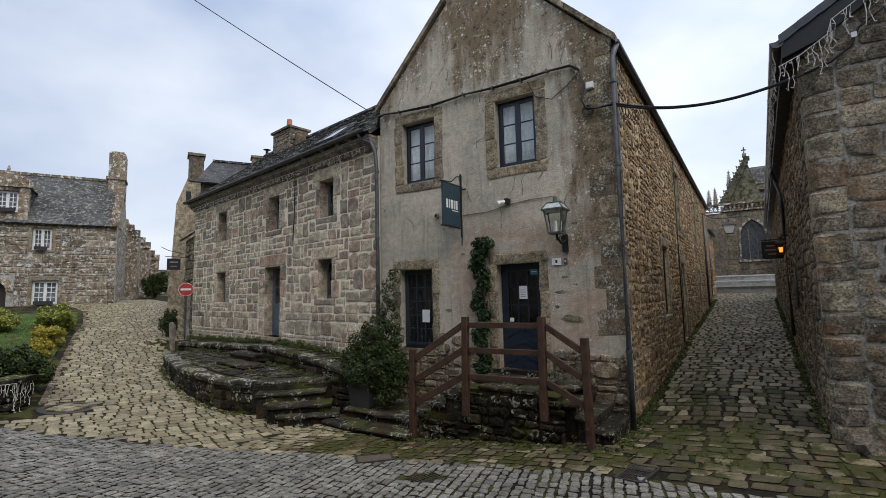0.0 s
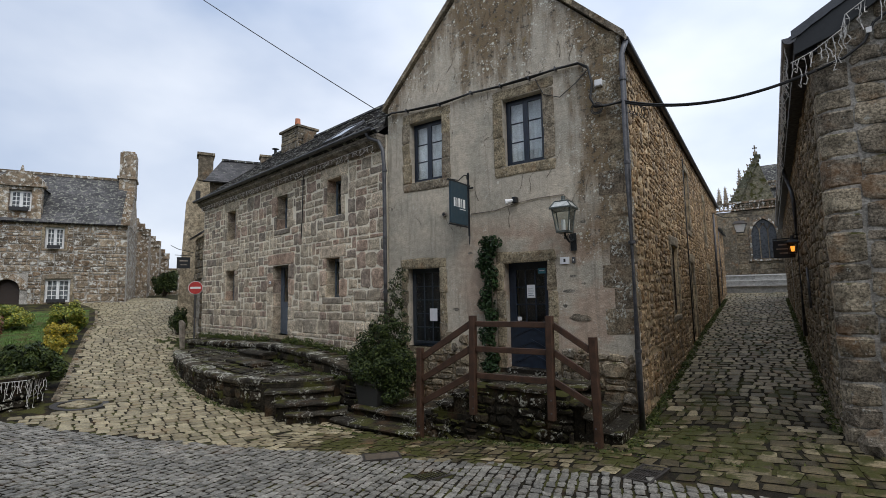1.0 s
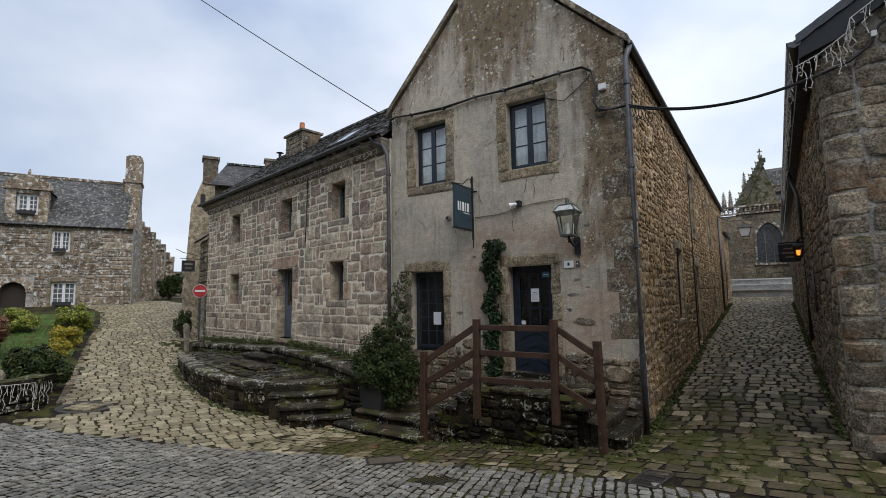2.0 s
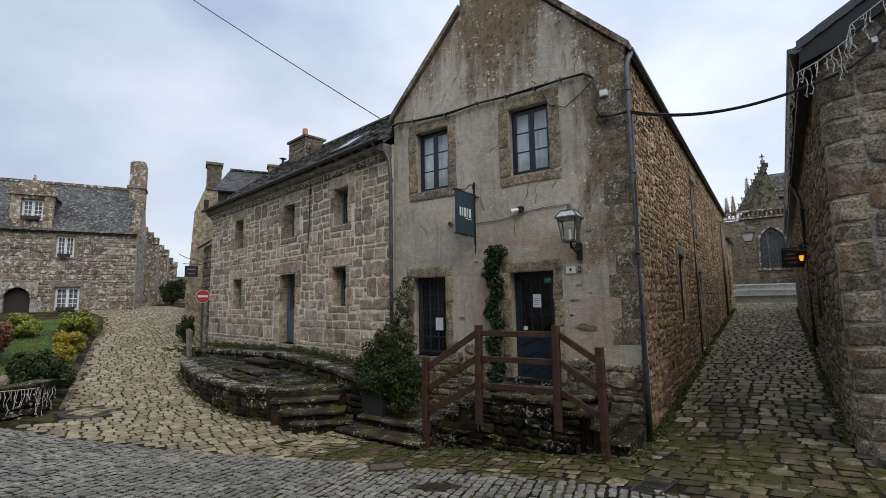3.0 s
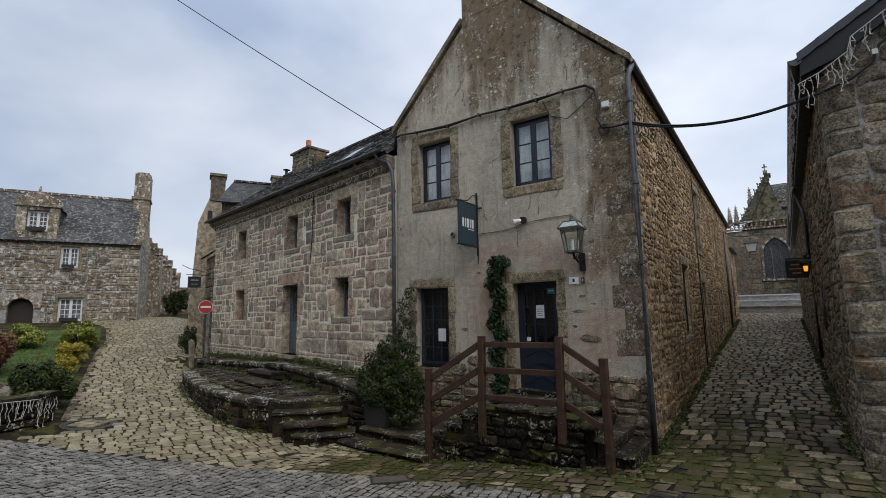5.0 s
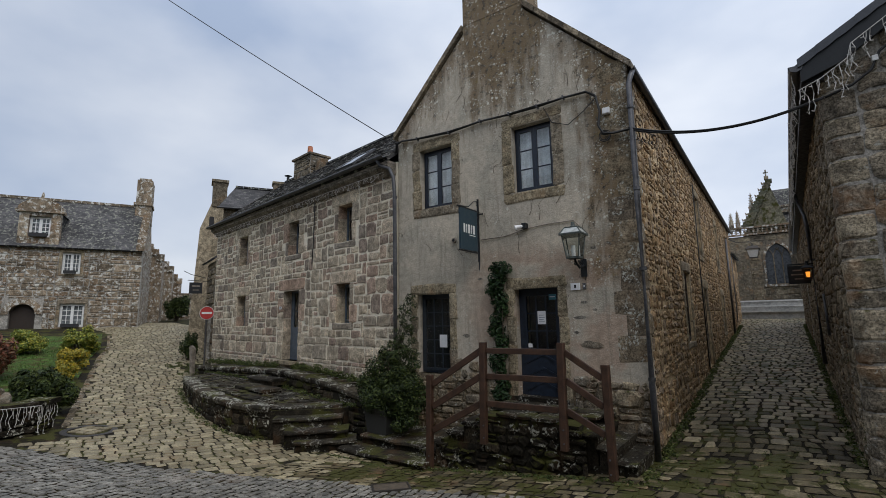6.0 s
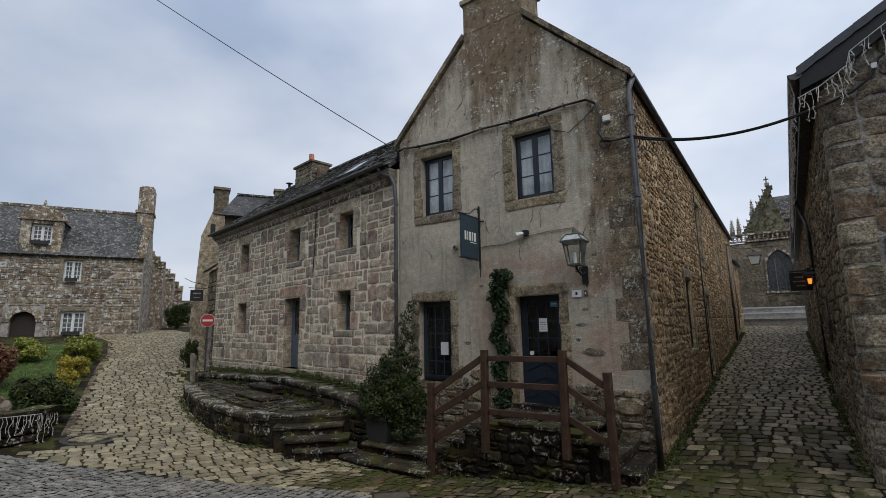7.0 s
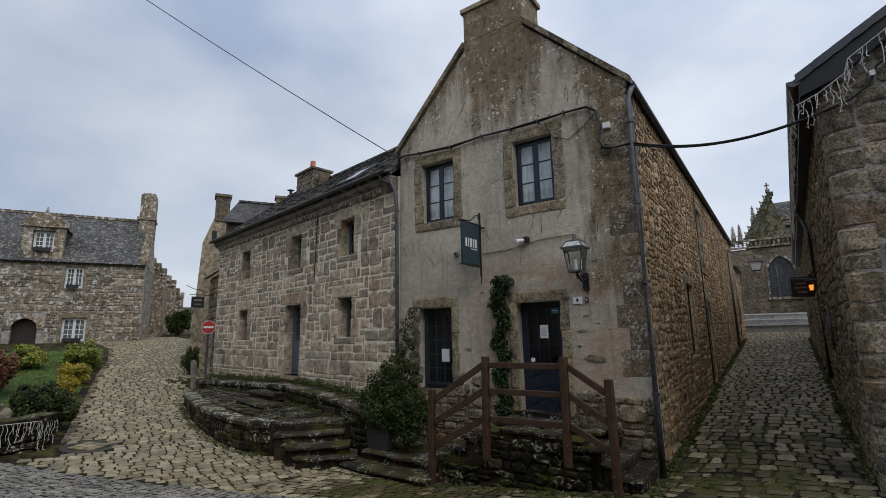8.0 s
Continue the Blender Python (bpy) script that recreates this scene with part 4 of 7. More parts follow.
for r in courses(-9.4, -8.1, 7.7, 8.72, (0.16, 0.26), (0.22, 0.5), (), rng, 0.025):
    Geo().add(*stone(*r, 0.03, rng), pose(0, 2.3, 0)).object("chimney_stone", M_DARK, cs)
for r in courses(2.3, 3.1, 7.7, 8.72, (0.16, 0.26), (0.22, 0.5), (), rng, 0.025):
    Geo().add(*stone(*r, 0.03, rng), pose(-8.1, 0, 0, 0, 0, 90)).object("chimney_stone", M_DARK, cs)
Geo().box(-9.48, 2.22, 8.72, -8.02, 3.18, 8.8).object("chimney_cap", M_DARK, cs)
Geo().add([(-9.4, 2.3, 8.8), (-8.1, 2.3, 8.8), (-8.1, 3.1, 8.8), (-9.4, 3.1, 8.8), (-9.15, 2.5, 8.95), (-8.4, 2.5, 8.95), (-8.4, 2.9, 8.95), (-9.15, 2.9, 8.95)], [(0, 1, 5, 4), (1, 2, 6, 5), (2, 3, 7, 6), (3, 0, 4, 7), (4, 5, 6, 7)]).object("flaunching", M_DARK, cs)
Geo().tube([(-8.85, 2.7, 8.93), (-8.85, 2.7, 9.33)], 0.12, 12, r1=0.1).object("chimney_pot", M_TERRACOTTA, cs)
Geo().add(*stone(-7.95, 7.9, -7.55, 8.5, 0.3, rng), pose(0, 2.7, 0)).object("stump", M_DARK, cs, "rounded mortar stump beside the chimney")
flue = Geo().tube([(-10.7, 2.7, 8.2), (-10.7, 2.7, 8.5)], 0.06, 10).object("flue", M_IRON, row)
Geo().tube([(-10.7, 2.7, 8.5), (-10.7, 2.7, 8.54)], 0.16, 12, r1=0.05).object("cowl", M_IRON, flue)
pipe(row, [(-0.35, -0.36, 5.85), (-0.33, -0.30, 5.72), (-0.10, -0.2, 5.62), (0.0, -0.16, 5.4), (0.02, -0.14, 5.0), (0.03, -0.13, 2.6), (0.03, -0.13, 0.6)], 0.045, M_ZINC)
for z in (4.9, 3.4, 2.2):
    Geo().tube([(0.027, -0.135, z), (0.027, -0.135, z + 0.05)], 0.055, 10).object("pipe_collar", M_ZINC, row)
pipe(row, [(-3.62, -0.04, 5.75), (-3.63, -0.045, 4.9), (-3.66, -0.045, 4.2), (-3.7, -0.045, 3.75)], 0.014, M_CABLE, "cable")

# ---------------------------------------------------------------- terrace before the row house
rng = random.Random(7)
terrace = thing("terrace", ROW, "curved mossy stone terrace with steps before the granite house", "terrace", kind="structure")


def poly_block(outline, top, bottom, name, material, parent, m=None, label=""):
    """A block over a plan outline (x, y), counter-clockwise; top is a height or a function of x, y."""
    f = top if callable(top) else (lambda x, y: top)
    n = len(outline)
    v = [(x, y, bottom) for x, y in outline] + [(x, y, f(x, y)) for x, y in outline]
    faces = [tuple(range(n, 2 * n)), tuple(range(n - 1, -1, -1))] + [(i, (i + 1) % n, n + (i + 1) % n, n + i) for i in range(n)]
    return Geo().add(v, faces, m).object(name, material, parent, label)


low_z = lambda x, y: 0.43 + max(0.0, -x - 1.2) * 0.022
up_z = lambda x, y: float(np.interp(x, [-9.4, -6, -3.9, -2.3, -0.9, 0.4], [0.76, 0.84, 0.9, 0.84, 0.74, 0.56]))
LOW = [(-8.0, -1.8), (-7.2, -2.0), (-6.2, -2.2), (-5.3, -2.34), (-4.5, -2.42), (-3.6, -2.46), (-2.7, -2.44), (-2.1, -2.34), (-1.58, -2.14)]
poly_block(LOW + [(-0.68, -1.0), (-0.62, -0.4), (-8.4, -0.4), (-8.6, -1.3)], lambda x, y: low_z(x, y) - 0.06, -0.9, "core", M_TERRACEBED, terrace)
UP = [(-9.3, -1.0), (-7.6, -0.78), (-6.0, -0.6), (-4.6, -0.6), (-3.9, -0.62), (-2.3, -0.75), (-0.9, -0.78), (0.25, -0.8)]
poly_block(UP + [(0.25, 0.02), (-9.3, 0.02)], lambda x, y: up_z(x, y) - 0.07, -0.9, "upper_core", M_TERRACEBED, terrace)


def face_stones(line, top, bottom, hs, ws, parent, material, singles, proud=0.07):
    """Rough stones along a bent line in plan, from the ground to the top."""
    made = 0
    rest = Geo()
    for (ax, ay), (bx, by) in zip(line, line[1:]):
        a = math.degrees(math.atan2(by - ay, bx - ax))
        length = math.hypot(bx - ax, by - ay)
        for r in courses(0, length, 0, 1.0, hs, ws, (), rng, 0.022, 0.2):
            zt, zb = top((ax + bx) / 2, 0), bottom
            k = (zt - zb) / 1.0
            q = (r[0] - 0.02, zb + r[1] * k, r[2] + 0.02, zb + r[3] * k - 0.01)
            geo = stone(*q, proud * 0.75, rng, True, 0.24)
            m = pose(ax, ay, 0, 0, 0, a)
            if made < singles:
                Geo().add(*geo, m).object("stone", material, parent)
                made += 1
            else:
                rest.add(*geo, m)
    if rest.v:
        tagged(rest.object("stone_infill", material, parent), kind="stuff")


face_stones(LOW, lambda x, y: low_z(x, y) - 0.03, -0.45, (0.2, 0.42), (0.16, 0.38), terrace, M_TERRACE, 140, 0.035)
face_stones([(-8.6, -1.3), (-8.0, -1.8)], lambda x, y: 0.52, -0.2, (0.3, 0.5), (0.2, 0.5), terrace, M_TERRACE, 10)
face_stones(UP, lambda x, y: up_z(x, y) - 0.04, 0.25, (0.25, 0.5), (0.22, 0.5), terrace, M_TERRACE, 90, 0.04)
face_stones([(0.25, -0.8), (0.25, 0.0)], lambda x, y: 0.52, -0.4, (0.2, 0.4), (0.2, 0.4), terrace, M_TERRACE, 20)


def paving(inside, x0, x1, y0, y1, size, top, parent, material, singles, thick=0.08, name="paving_stone"):
    """Uneven flags over a plan region."""
    made, rest, y = 0, Geo(), y0
    while y < y1:
        h = rng.uniform(*size) * 0.75
        x = x0 - rng.uniform(0, size[0])
        while x < x1:
            w = rng.uniform(*size)
            c = (x + w / 2, y + h / 2)
            if inside(*c):
                t = top(*c) + rng.uniform(-0.005, 0.005)
                v, f = stone(x + 0.008, y + 0.008, x + w - 0.008, y + h - 0.008, 0.012, rng, True, 0.22)
                m = Matrix.Translation((0, 0, t - 0.012)) @ Matrix(((1, 0, 0, 0), (0, 0, 1, 0), (0, -1, 0, 0), (0, 0, 0, 1)))
                if made < singles:
                    Geo().add(v, f, m).object(name, material, parent)
                    made += 1
                else:
                    rest.add(v, f, m)
            x += w
        y += h
    if rest.v:
        tagged(rest.object(name + "_rest", material, parent), kind="stuff")


def edge_stones(line, top, parent, out=0.06, deep=0.3):
    """Long worn stones that edge a terrace along a bent line, each with a rounded outer arris."""
    for (ax, ay), (bx, by) in zip(line, line[1:]):
        d = Vector((bx - ax, by - ay, 0))
        pieces = max(1, round(d.length / 0.45))
        side = Vector((d.y, -d.x, 0)).normalized()
        for k in range(pieces):
            a, b = Vector((ax, ay, 0)) + d * (k / pieces), Vector((ax, ay, 0)) + d * ((k + 1) / pieces) - d.normalized() * 0.008
            o, i = out + rng.uniform(-0.015, 0.015), deep * rng.uniform(0.85, 1.15)
            prof = [(o - 0.02, -0.12), (o, -0.09), (o, -0.03), (o - 0.025, -0.004), (o - 0.06, 0.004), (-i, 0.0), (-i, -0.12)]
            v = [q + side * u + Vector((0, 0, top(q.x, q.y) + w + rng.uniform(-0.004, 0.004))) for q in (a, b) for u, w in prof]
            n = len(prof)
            Geo().add(v, [(j, n + j, n + (j + 1) % n, (j + 1) % n) for j in range(n)] + [tuple(range(n))[::-1], tuple(range(n, 2 * n))][::-1]).object("edge_stone", M_EDGE, parent)


edge_stones(LOW, low_z, terrace)
edge_stones(UP, up_z, terrace)
front = lambda x: float(np.interp(x, [p[0] for p in LOW], [p[1] for p in LOW]))
back = lambda x: float(np.interp(x, [p[0] for p in UP], [p[1] for p in UP]))
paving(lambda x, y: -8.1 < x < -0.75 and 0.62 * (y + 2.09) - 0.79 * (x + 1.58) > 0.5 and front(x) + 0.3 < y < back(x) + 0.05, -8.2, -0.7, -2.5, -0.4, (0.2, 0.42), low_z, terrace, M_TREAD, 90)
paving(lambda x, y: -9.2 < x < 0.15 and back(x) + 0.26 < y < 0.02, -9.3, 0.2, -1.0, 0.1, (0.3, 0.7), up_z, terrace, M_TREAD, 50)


def worn_step(x0, y0, x1, y1, top, thick, m, parent, name="step", skew=0.0):
    """A worn stone tread, its rounded nose towards lower y, over a riser that stands back below it."""
    n, slab_t = 7, min(thick, 0.07)
    prof = [(0, -slab_t + 0.01), (-0.005, -0.03), (0.01, -0.008), (0.04, 0.0), (1.0, 0.0), (1.0, -slab_t)]
    v, d = [], y1 - y0
    for i in range(n + 1):
        x = x0 + (x1 - x0) * i / n
        sag = 0.014 * math.sin(math.pi * i / n) + rng.uniform(-0.007, 0.007)
        for a, b in prof:
            v.append((x, y0 + a * (d if a == 1.0 else 1) + skew * i / n + (rng.uniform(-0.014, 0.014) if a < 1 else 0), top + b - (sag if b > -slab_t else 0)))
    k = len(prof)
    f = [(i * k + j, (i + 1) * k + j, (i + 1) * k + (j + 1) % k, i * k + (j + 1) % k) for i in range(n) for j in range(k)]
    f += [tuple(range(k))[::-1], tuple(n * k + j for j in range(k))]
    tread = Geo().add(v, f, m).object(name, M_TREAD, parent)
    if thick > slab_t + 0.03:
        a, b = x0 + 0.02, x1 - 0.02
        v = []
        for i in range(n + 1):
            x, back_set = a + (b - a) * i / n, 0.045 + rng.uniform(-0.012, 0.012)
            v += [(x, y0 + back_set + skew * i / n, top - thick), (x, y0 + back_set + skew * i / n, top - slab_t + 0.004), (x, y1 - 0.01, top - slab_t + 0.004), (x, y1 - 0.01, top - thick)]
        f = [(i * 4 + j, (i + 1) * 4 + j, (i + 1) * 4 + (j + 1) % 4, i * 4 + (j + 1) % 4) for i in range(n) for j in range(4)] + [(3, 2, 1, 0), (n * 4, n * 4 + 1, n * 4 + 2, n * 4 + 3)]
        Geo().add(v, [q[::-1] for q in f], m).object("riser", M_TERRACE, tread, "dark riser stone set back below the tread")
    return tread


# flight from the street, going down towards the gable house
for x, y, top, long in ((-1.58, -2.09, 0.44, 1.42), (-1.2, -2.26, 0.28, 1.36), (-0.7, -2.29, 0.12, 1.22), (-0.42, -2.22, -0.04, 1.14)):
    worn_step(0, 0, long, 0.5, top, 0.55, pose(x, y, 0, 0, 0, 52), terrace)
face_stones([(-0.7, -0.82), (0.25, -0.82)], lambda x, y: 0.3, -0.35, (0.25, 0.4), (0.2, 0.4), terrace, M_TERRACE, 20, 0.04)
# two slabs up to the door of the granite house
worn_step(-5.2, -1.1, -3.75, -0.6, 0.72, 0.16, None, terrace, "slab_step")
worn_step(-4.7, -1.6, -3.15, -1.08, 0.58, 0.14, None, terrace, "slab_step")

# ---------------------------------------------------------------- landing and steps before the gable house
rng = random.Random(11)
landing = thing("door_landing", GABLE, "mossy stone landing with side steps before the blue door", "steps", kind="structure")
Geo().box(-2.35, -1.25, -0.6, -0.72, -0.05, 0.66).box(-3.1, -1.25, -0.6, -2.35, -0.05, 0.2).box(-0.72, -1.15, -0.5, -0.1, -0.05, 0.15).object("core", M_TERRACEBED, landing)
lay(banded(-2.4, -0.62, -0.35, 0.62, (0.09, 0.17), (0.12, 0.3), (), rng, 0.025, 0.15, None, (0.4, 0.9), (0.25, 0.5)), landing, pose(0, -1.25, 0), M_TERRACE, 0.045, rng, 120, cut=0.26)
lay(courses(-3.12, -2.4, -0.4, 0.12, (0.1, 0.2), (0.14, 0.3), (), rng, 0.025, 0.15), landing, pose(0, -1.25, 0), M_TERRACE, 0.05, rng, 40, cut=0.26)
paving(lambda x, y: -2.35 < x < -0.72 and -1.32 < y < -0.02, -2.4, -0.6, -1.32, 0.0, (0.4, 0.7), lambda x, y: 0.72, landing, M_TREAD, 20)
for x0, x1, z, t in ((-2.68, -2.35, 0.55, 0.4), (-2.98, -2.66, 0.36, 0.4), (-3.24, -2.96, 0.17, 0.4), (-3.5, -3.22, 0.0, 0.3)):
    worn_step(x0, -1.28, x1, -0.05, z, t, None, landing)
for x0, x1, z, t in ((-0.75, -0.48, 0.58, 0.5), (-0.5, -0.22, 0.42, 0.5), (-0.24, 0.02, 0.26, 0.4)):
    worn_step(x0, -1.2, x1, -0.12, z, t, None, landing)
broad = thing("entrance_steps", GABLE, "two broad low stone steps below the planter", "steps", kind="structure")
worn_step(-5.05, -1.2, -3.5, -0.02, 0.03, 0.3, None, broad)
worn_step(-5.2, -1.62, -3.2, -1.1, -0.13, 0.3, None, broad)

# ---------------------------------------------------------------- railing
railing = thing("railing", GABLE, "brown-stained wooden railing round the door landing", "railing")


def bar(a, b, w, h, name, parent, material=M_WOOD):
    """A squared timber from a to b with chamfered edges."""
    a, b = Vector(a), Vector(b)
    d = (b - a).normalized()
    side = d.cross(Vector((0, 0, 1)))
    side = side.normalized() if side.length > 0.05 else Vector((1, 0, 0))
    up = side.cross(d)
    c = min(w, h) * 0.12
    prof = [(-w / 2 + c, -h / 2), (w / 2 - c, -h / 2), (w / 2, -h / 2 + c), (w / 2, h / 2 - c), (w / 2 - c, h / 2), (-w / 2 + c, h / 2), (-w / 2, h / 2 - c), (-w / 2, -h / 2 + c)]
    v = [p + side * x + up * y for p in (a, b) for x, y in prof]
    return Geo().add(v, [(i, (i + 1) % 8, 8 + (i + 1) % 8, 8 + i) for i in range(8)] + [tuple(range(7, -1, -1)), tuple(range(8, 16))]).object(name, material, parent)


PY = -1.41
POSTS = ((-3.2, -0.32, 1.25, 0.02), (-2.14, 0.28, 1.81, 0.03), (-0.86, 0.36, 1.82, 0.015), (-0.25, 0.06, 1.54, -0.02))
for x, z0, z1, lean in POSTS:
    bar((x - lean, PY, z0), (x, PY, z1), 0.105, 0.1, "post", railing)
    for z in (z0 + 0.1, z0 + 0.28):
        Geo().tube([(x, PY - 0.05, z), (x, PY - 0.062, z)], 0.012, 8).object("bolt", M_ZINC, railing)
for za, zb, zc, zd in ((1.10, 1.68, 1.69, 1.36), (0.74, 1.29, 1.30, 0.99), (0.36, 0.88, 0.89, 0.63)):
    bar((-3.15, PY + 0.01, za), (-2.19, PY + 0.01, zb), 0.04, 0.1, "rail", railing)
    bar((-2.09, PY + 0.01, zb), (-0.91, PY + 0.01, zc), 0.04, 0.085, "rail", railing)
    bar((-0.81, PY + 0.01, zc), (-0.30, PY + 0.01, zd), 0.04, 0.09, "rail", railing)

# ---------------------------------------------------------------- plants at the front
rng = random.Random(13)
pot = thing("planter", pose(-4.78, -0.8, 0.03), "square grey planter on the broad stone step", "planter")
Geo().add([(-0.24, -0.24, 0), (0.24, -0.24, 0), (0.24, 0.24, 0), (-0.24, 0.24, 0), (-0.29, -0.29, 0.45), (0.29, -0.29, 0.45), (0.29, 0.29, 0.45), (-0.29, 0.29, 0.45)],
          [(0, 3, 2, 1), (0, 1, 5, 4), (1, 2, 6, 5), (2, 3, 7, 6), (3, 0, 4, 7), (4, 5, 6, 7)]).object("tub", M_POT, pot)
for a in (0, 90, 180, 270):
    Geo().box(-0.31, -0.31, 0.41, 0.31, -0.275, 0.47, pose(0, 0, 0, 0, 0, a)).object("rim", M_POT, pot)
bush = thing("shrub", pose(-4.78, -0.8, 0.45), "dense dark evergreen shrub growing from the grey planter", "shrub")
blobs = []
for k in range(46):  # a broad skirt that narrows into loose shoots against the wall
    q = k / 45
    z = 0.02 + 2.2 * q ** 1.25
    wide = float(np.interp(z, [0, 0.35, 0.8, 1.15, 1.6, 2.2], [0.62, 0.74, 0.62, 0.36, 0.26, 0.12]))
    a, r = k * 2.4, rng.uniform(0.35, 0.85)
    back_y = float(np.interp(z, [0, 0.9, 1.5, 2.2], [-0.05, 0.1, 0.42, 0.58]))
    size = max(0.1, wide * rng.uniform(0.3, 0.5))
    blobs.append((0.2 - 0.03 * z + wide * r * math.cos(a), back_y + min(wide, 0.42) * r * math.sin(a) * 0.8, z, size, size * 0.85, size * rng.uniform(0.6, 0.95)))
blobs += [(0.72, -0.12, -0.12, 0.2, 0.2, 0.14), (0.55, -0.2, -0.22, 0.2, 0.18, 0.12), (0.8, -0.05, 0.1, 0.16, 0.16, 0.14)]
stems((0, 0, 0), blobs, rng, 0.008, 1).object("stem", M_TWIG, bush)
tagged(leaves(blobs, 21000, 0.031, rng).object("foliage", M_LAUREL, bush), kind="stuff")
ivy = thing("climber", pose(-2.5, -0.05, 0.72), "narrow climbing ivy beside the blue door", "climber")
blobs = [(-0.06 + 0.14 * math.sin(i * 1.7) * 0.5, -0.05, 0.1 + i * 0.19, 0.15 + 0.05 * (i % 3 == 0) + (0.06 if i > 9 else 0), 0.09, 0.16) for i in range(13)]
stems((0, 0.02, 0), blobs[::3], rng, 0.012, 1).object("stem", M_TWIG, ivy)
tagged(leaves(blobs, 2600, 0.045, rng).object("foliage", M_IVY, ivy), kind="stuff")

# ---------------------------------------------------------------- shop sign
sign = thing("hanging_sign", pose(-2.98, 0, 0), "dark teal hanging shop sign on a wrought iron bracket", "sign")
Geo().box(-0.015, -0.06, 3.28, 0.015, -0.03, 4.55).object("upright", M_IRON, sign)
Geo().tube([(0, -0.03, 3.28), (0, -0.04, 3.2), (0, -0.045, 3.12)], 0.012, 8).object("tail", M_IRON, sign)
Geo().box(-0.012, -0.78, 4.27, 0.012, 0.02, 4.30).object("arm", M_IRON, sign)
Geo().box(-0.012, -0.76, 3.44, 0.012, -0.06, 3.465).object("lower_arm", M_IRON, sign)
Geo().tube([(0, -0.05, 4.5), (0, -0.2, 4.47), (0, -0.4, 4.33), (0, -0.7, 4.3)], 0.01, 8).object("brace", M_IRON, sign)
for z in (4.12, 4.44):
    Geo().tube([(0, -0.06 - 0.05 * math.sin(k * 0.7), z + 0.05 * math.cos(k * 0.7) * (1 - k * 0.07)) for k in range(10)], 0.008, 6).object("scroll", M_IRON, sign)
Geo().box(-0.11, -0.05, 4.22, 0.11, -0.03, 4.25).object("cross_bar", M_IRON, sign)
Geo().box(-0.02, -0.72, 3.475, 0.02, -0.12, 4.265).object("board", M_TEAL, sign)
for k, (a, b) in enumerate(((0.0, 0.045), (0.075, 0.1), (0.13, 0.19), (0.22, 0.245), (0.275, 0.335))):
    for s in (-1, 1):
        Geo().box(s * 0.02 if s > 0 else -0.024, -0.62 + a * 1.2, 3.8, 0.024 if s > 0 else -0.02, -0.62 + b * 1.2, 3.97).object("sign_mark", M_WHITE, sign)
Geo().box(0.02, -0.42, 3.76, 0.023, -0.2, 3.775).object("sign_mark", M_WHITE, sign)

# ---------------------------------------------------------------- wall lantern, floodlight, house plate
lamp = thing("wall_lantern", pose(-0.95, -0.36, 3.16), "grey-green four-sided wall lantern on a scrolled bracket", "lamp")


def lantern(parent, w0, w1, h, material, glass, hat=0.14, hood=None):
    """A tapering four-sided lantern: corner bars, panes, roof and finial; its foot at the origin."""
    for sx, sy in ((-1, -1), (1, -1), (1, 1), (-1, 1)):
        bar((sx * w0, sy * w0, 0), (sx * w1, sy * w1, h), 0.016, 0.016, "corner_bar", parent, material)
    for a in (0, 90, 180, 270):
        m = pose(0, 0, 0, 0, 0, a)
        p = Geo().add([(-w0, -w0, 0.01), (w0, -w0, 0.01), (w1, -w1, h), (-w1, -w1, h)], [(0, 1, 2, 3)], m).object("pane", glass, parent)
        p.visible_shadow = False
    Geo().box(-w0 - 0.01, -w0 - 0.01, -0.02, w0 + 0.01, w0 + 0.01, 0.01).object("base_plate", material, parent)
    e, k = w1 + 0.03, w1 * 0.72
    Geo().add([(-e, -e, h), (e, -e, h), (e, e, h), (-e, e, h), (-e, -e, h + 0.025), (e, -e, h + 0.025), (e, e, h + 0.025), (-e, e, h + 0.025), (-k, -k, h + hat), (k, -k, h + hat), (k, k, h + hat), (-k, k, h + hat)],
              [(3, 2, 1, 0)] + [(4 * j + i, 4 * j + (i + 1) % 4, 4 * j + 4 + (i + 1) % 4, 4 * j + 4 + i) for j in range(2) for i in range(4)] + [(8, 9, 10, 11)]).object("hood", hood or material, parent)
    Geo().tube([(0, 0, h + hat), (0, 0, h + hat + 0.03), (0, 0, h + hat + 0.04), (0, 0, h + hat + 0.10)], 0.05, 10, r1=0.03).object("finial", material, parent)


# Hood glass is coloured pale to hold the sky's reflection.
lantern(lamp, 0.1, 0.15, 0.37, M_GREENIRON, M_LAMPGLASS, 0.13, plain_mat("sky_reflecting_hood", (0.42, 0.44, 0.42), 0.3, 0, 0.2))
for sx, sy in ((-1, -1), (1, -1), (1, 1), (-1, 1)):
    bar((sx * 0.18, sy * 0.18, 0.395), (sx * 0.108, sy * 0.108, 0.5), 0.018, 0.018, "hood_bar", lamp, M_GREENIRON)
    bar((sx * 0.18, sy * 0.18, 0.385), (-sy * 0.18, sx * 0.18, 0.385), 0.02, 0.03, "hood_rim", lamp, M_GREENIRON)
    bar((sx * 0.108, sy * 0.108, 0.5), (-sy * 0.108, sx * 0.108, 0.5), 0.02, 0.02, "hood_rim", lamp, M_GREENIRON)
Geo().tube([(0, 0, 0.02), (0, 0, 0.2)], 0.035, 10).object("bulb", M_PAPER, lamp)
Geo().tube([(0, 0, -0.02), (0.01, 0.05, -0.1), (0.02, 0.16, -0.16), (0.03, 0.3, -0.13), (0.03, 0.35, -0.1)], 0.018, 8).object("arm", M_IRON, lamp)
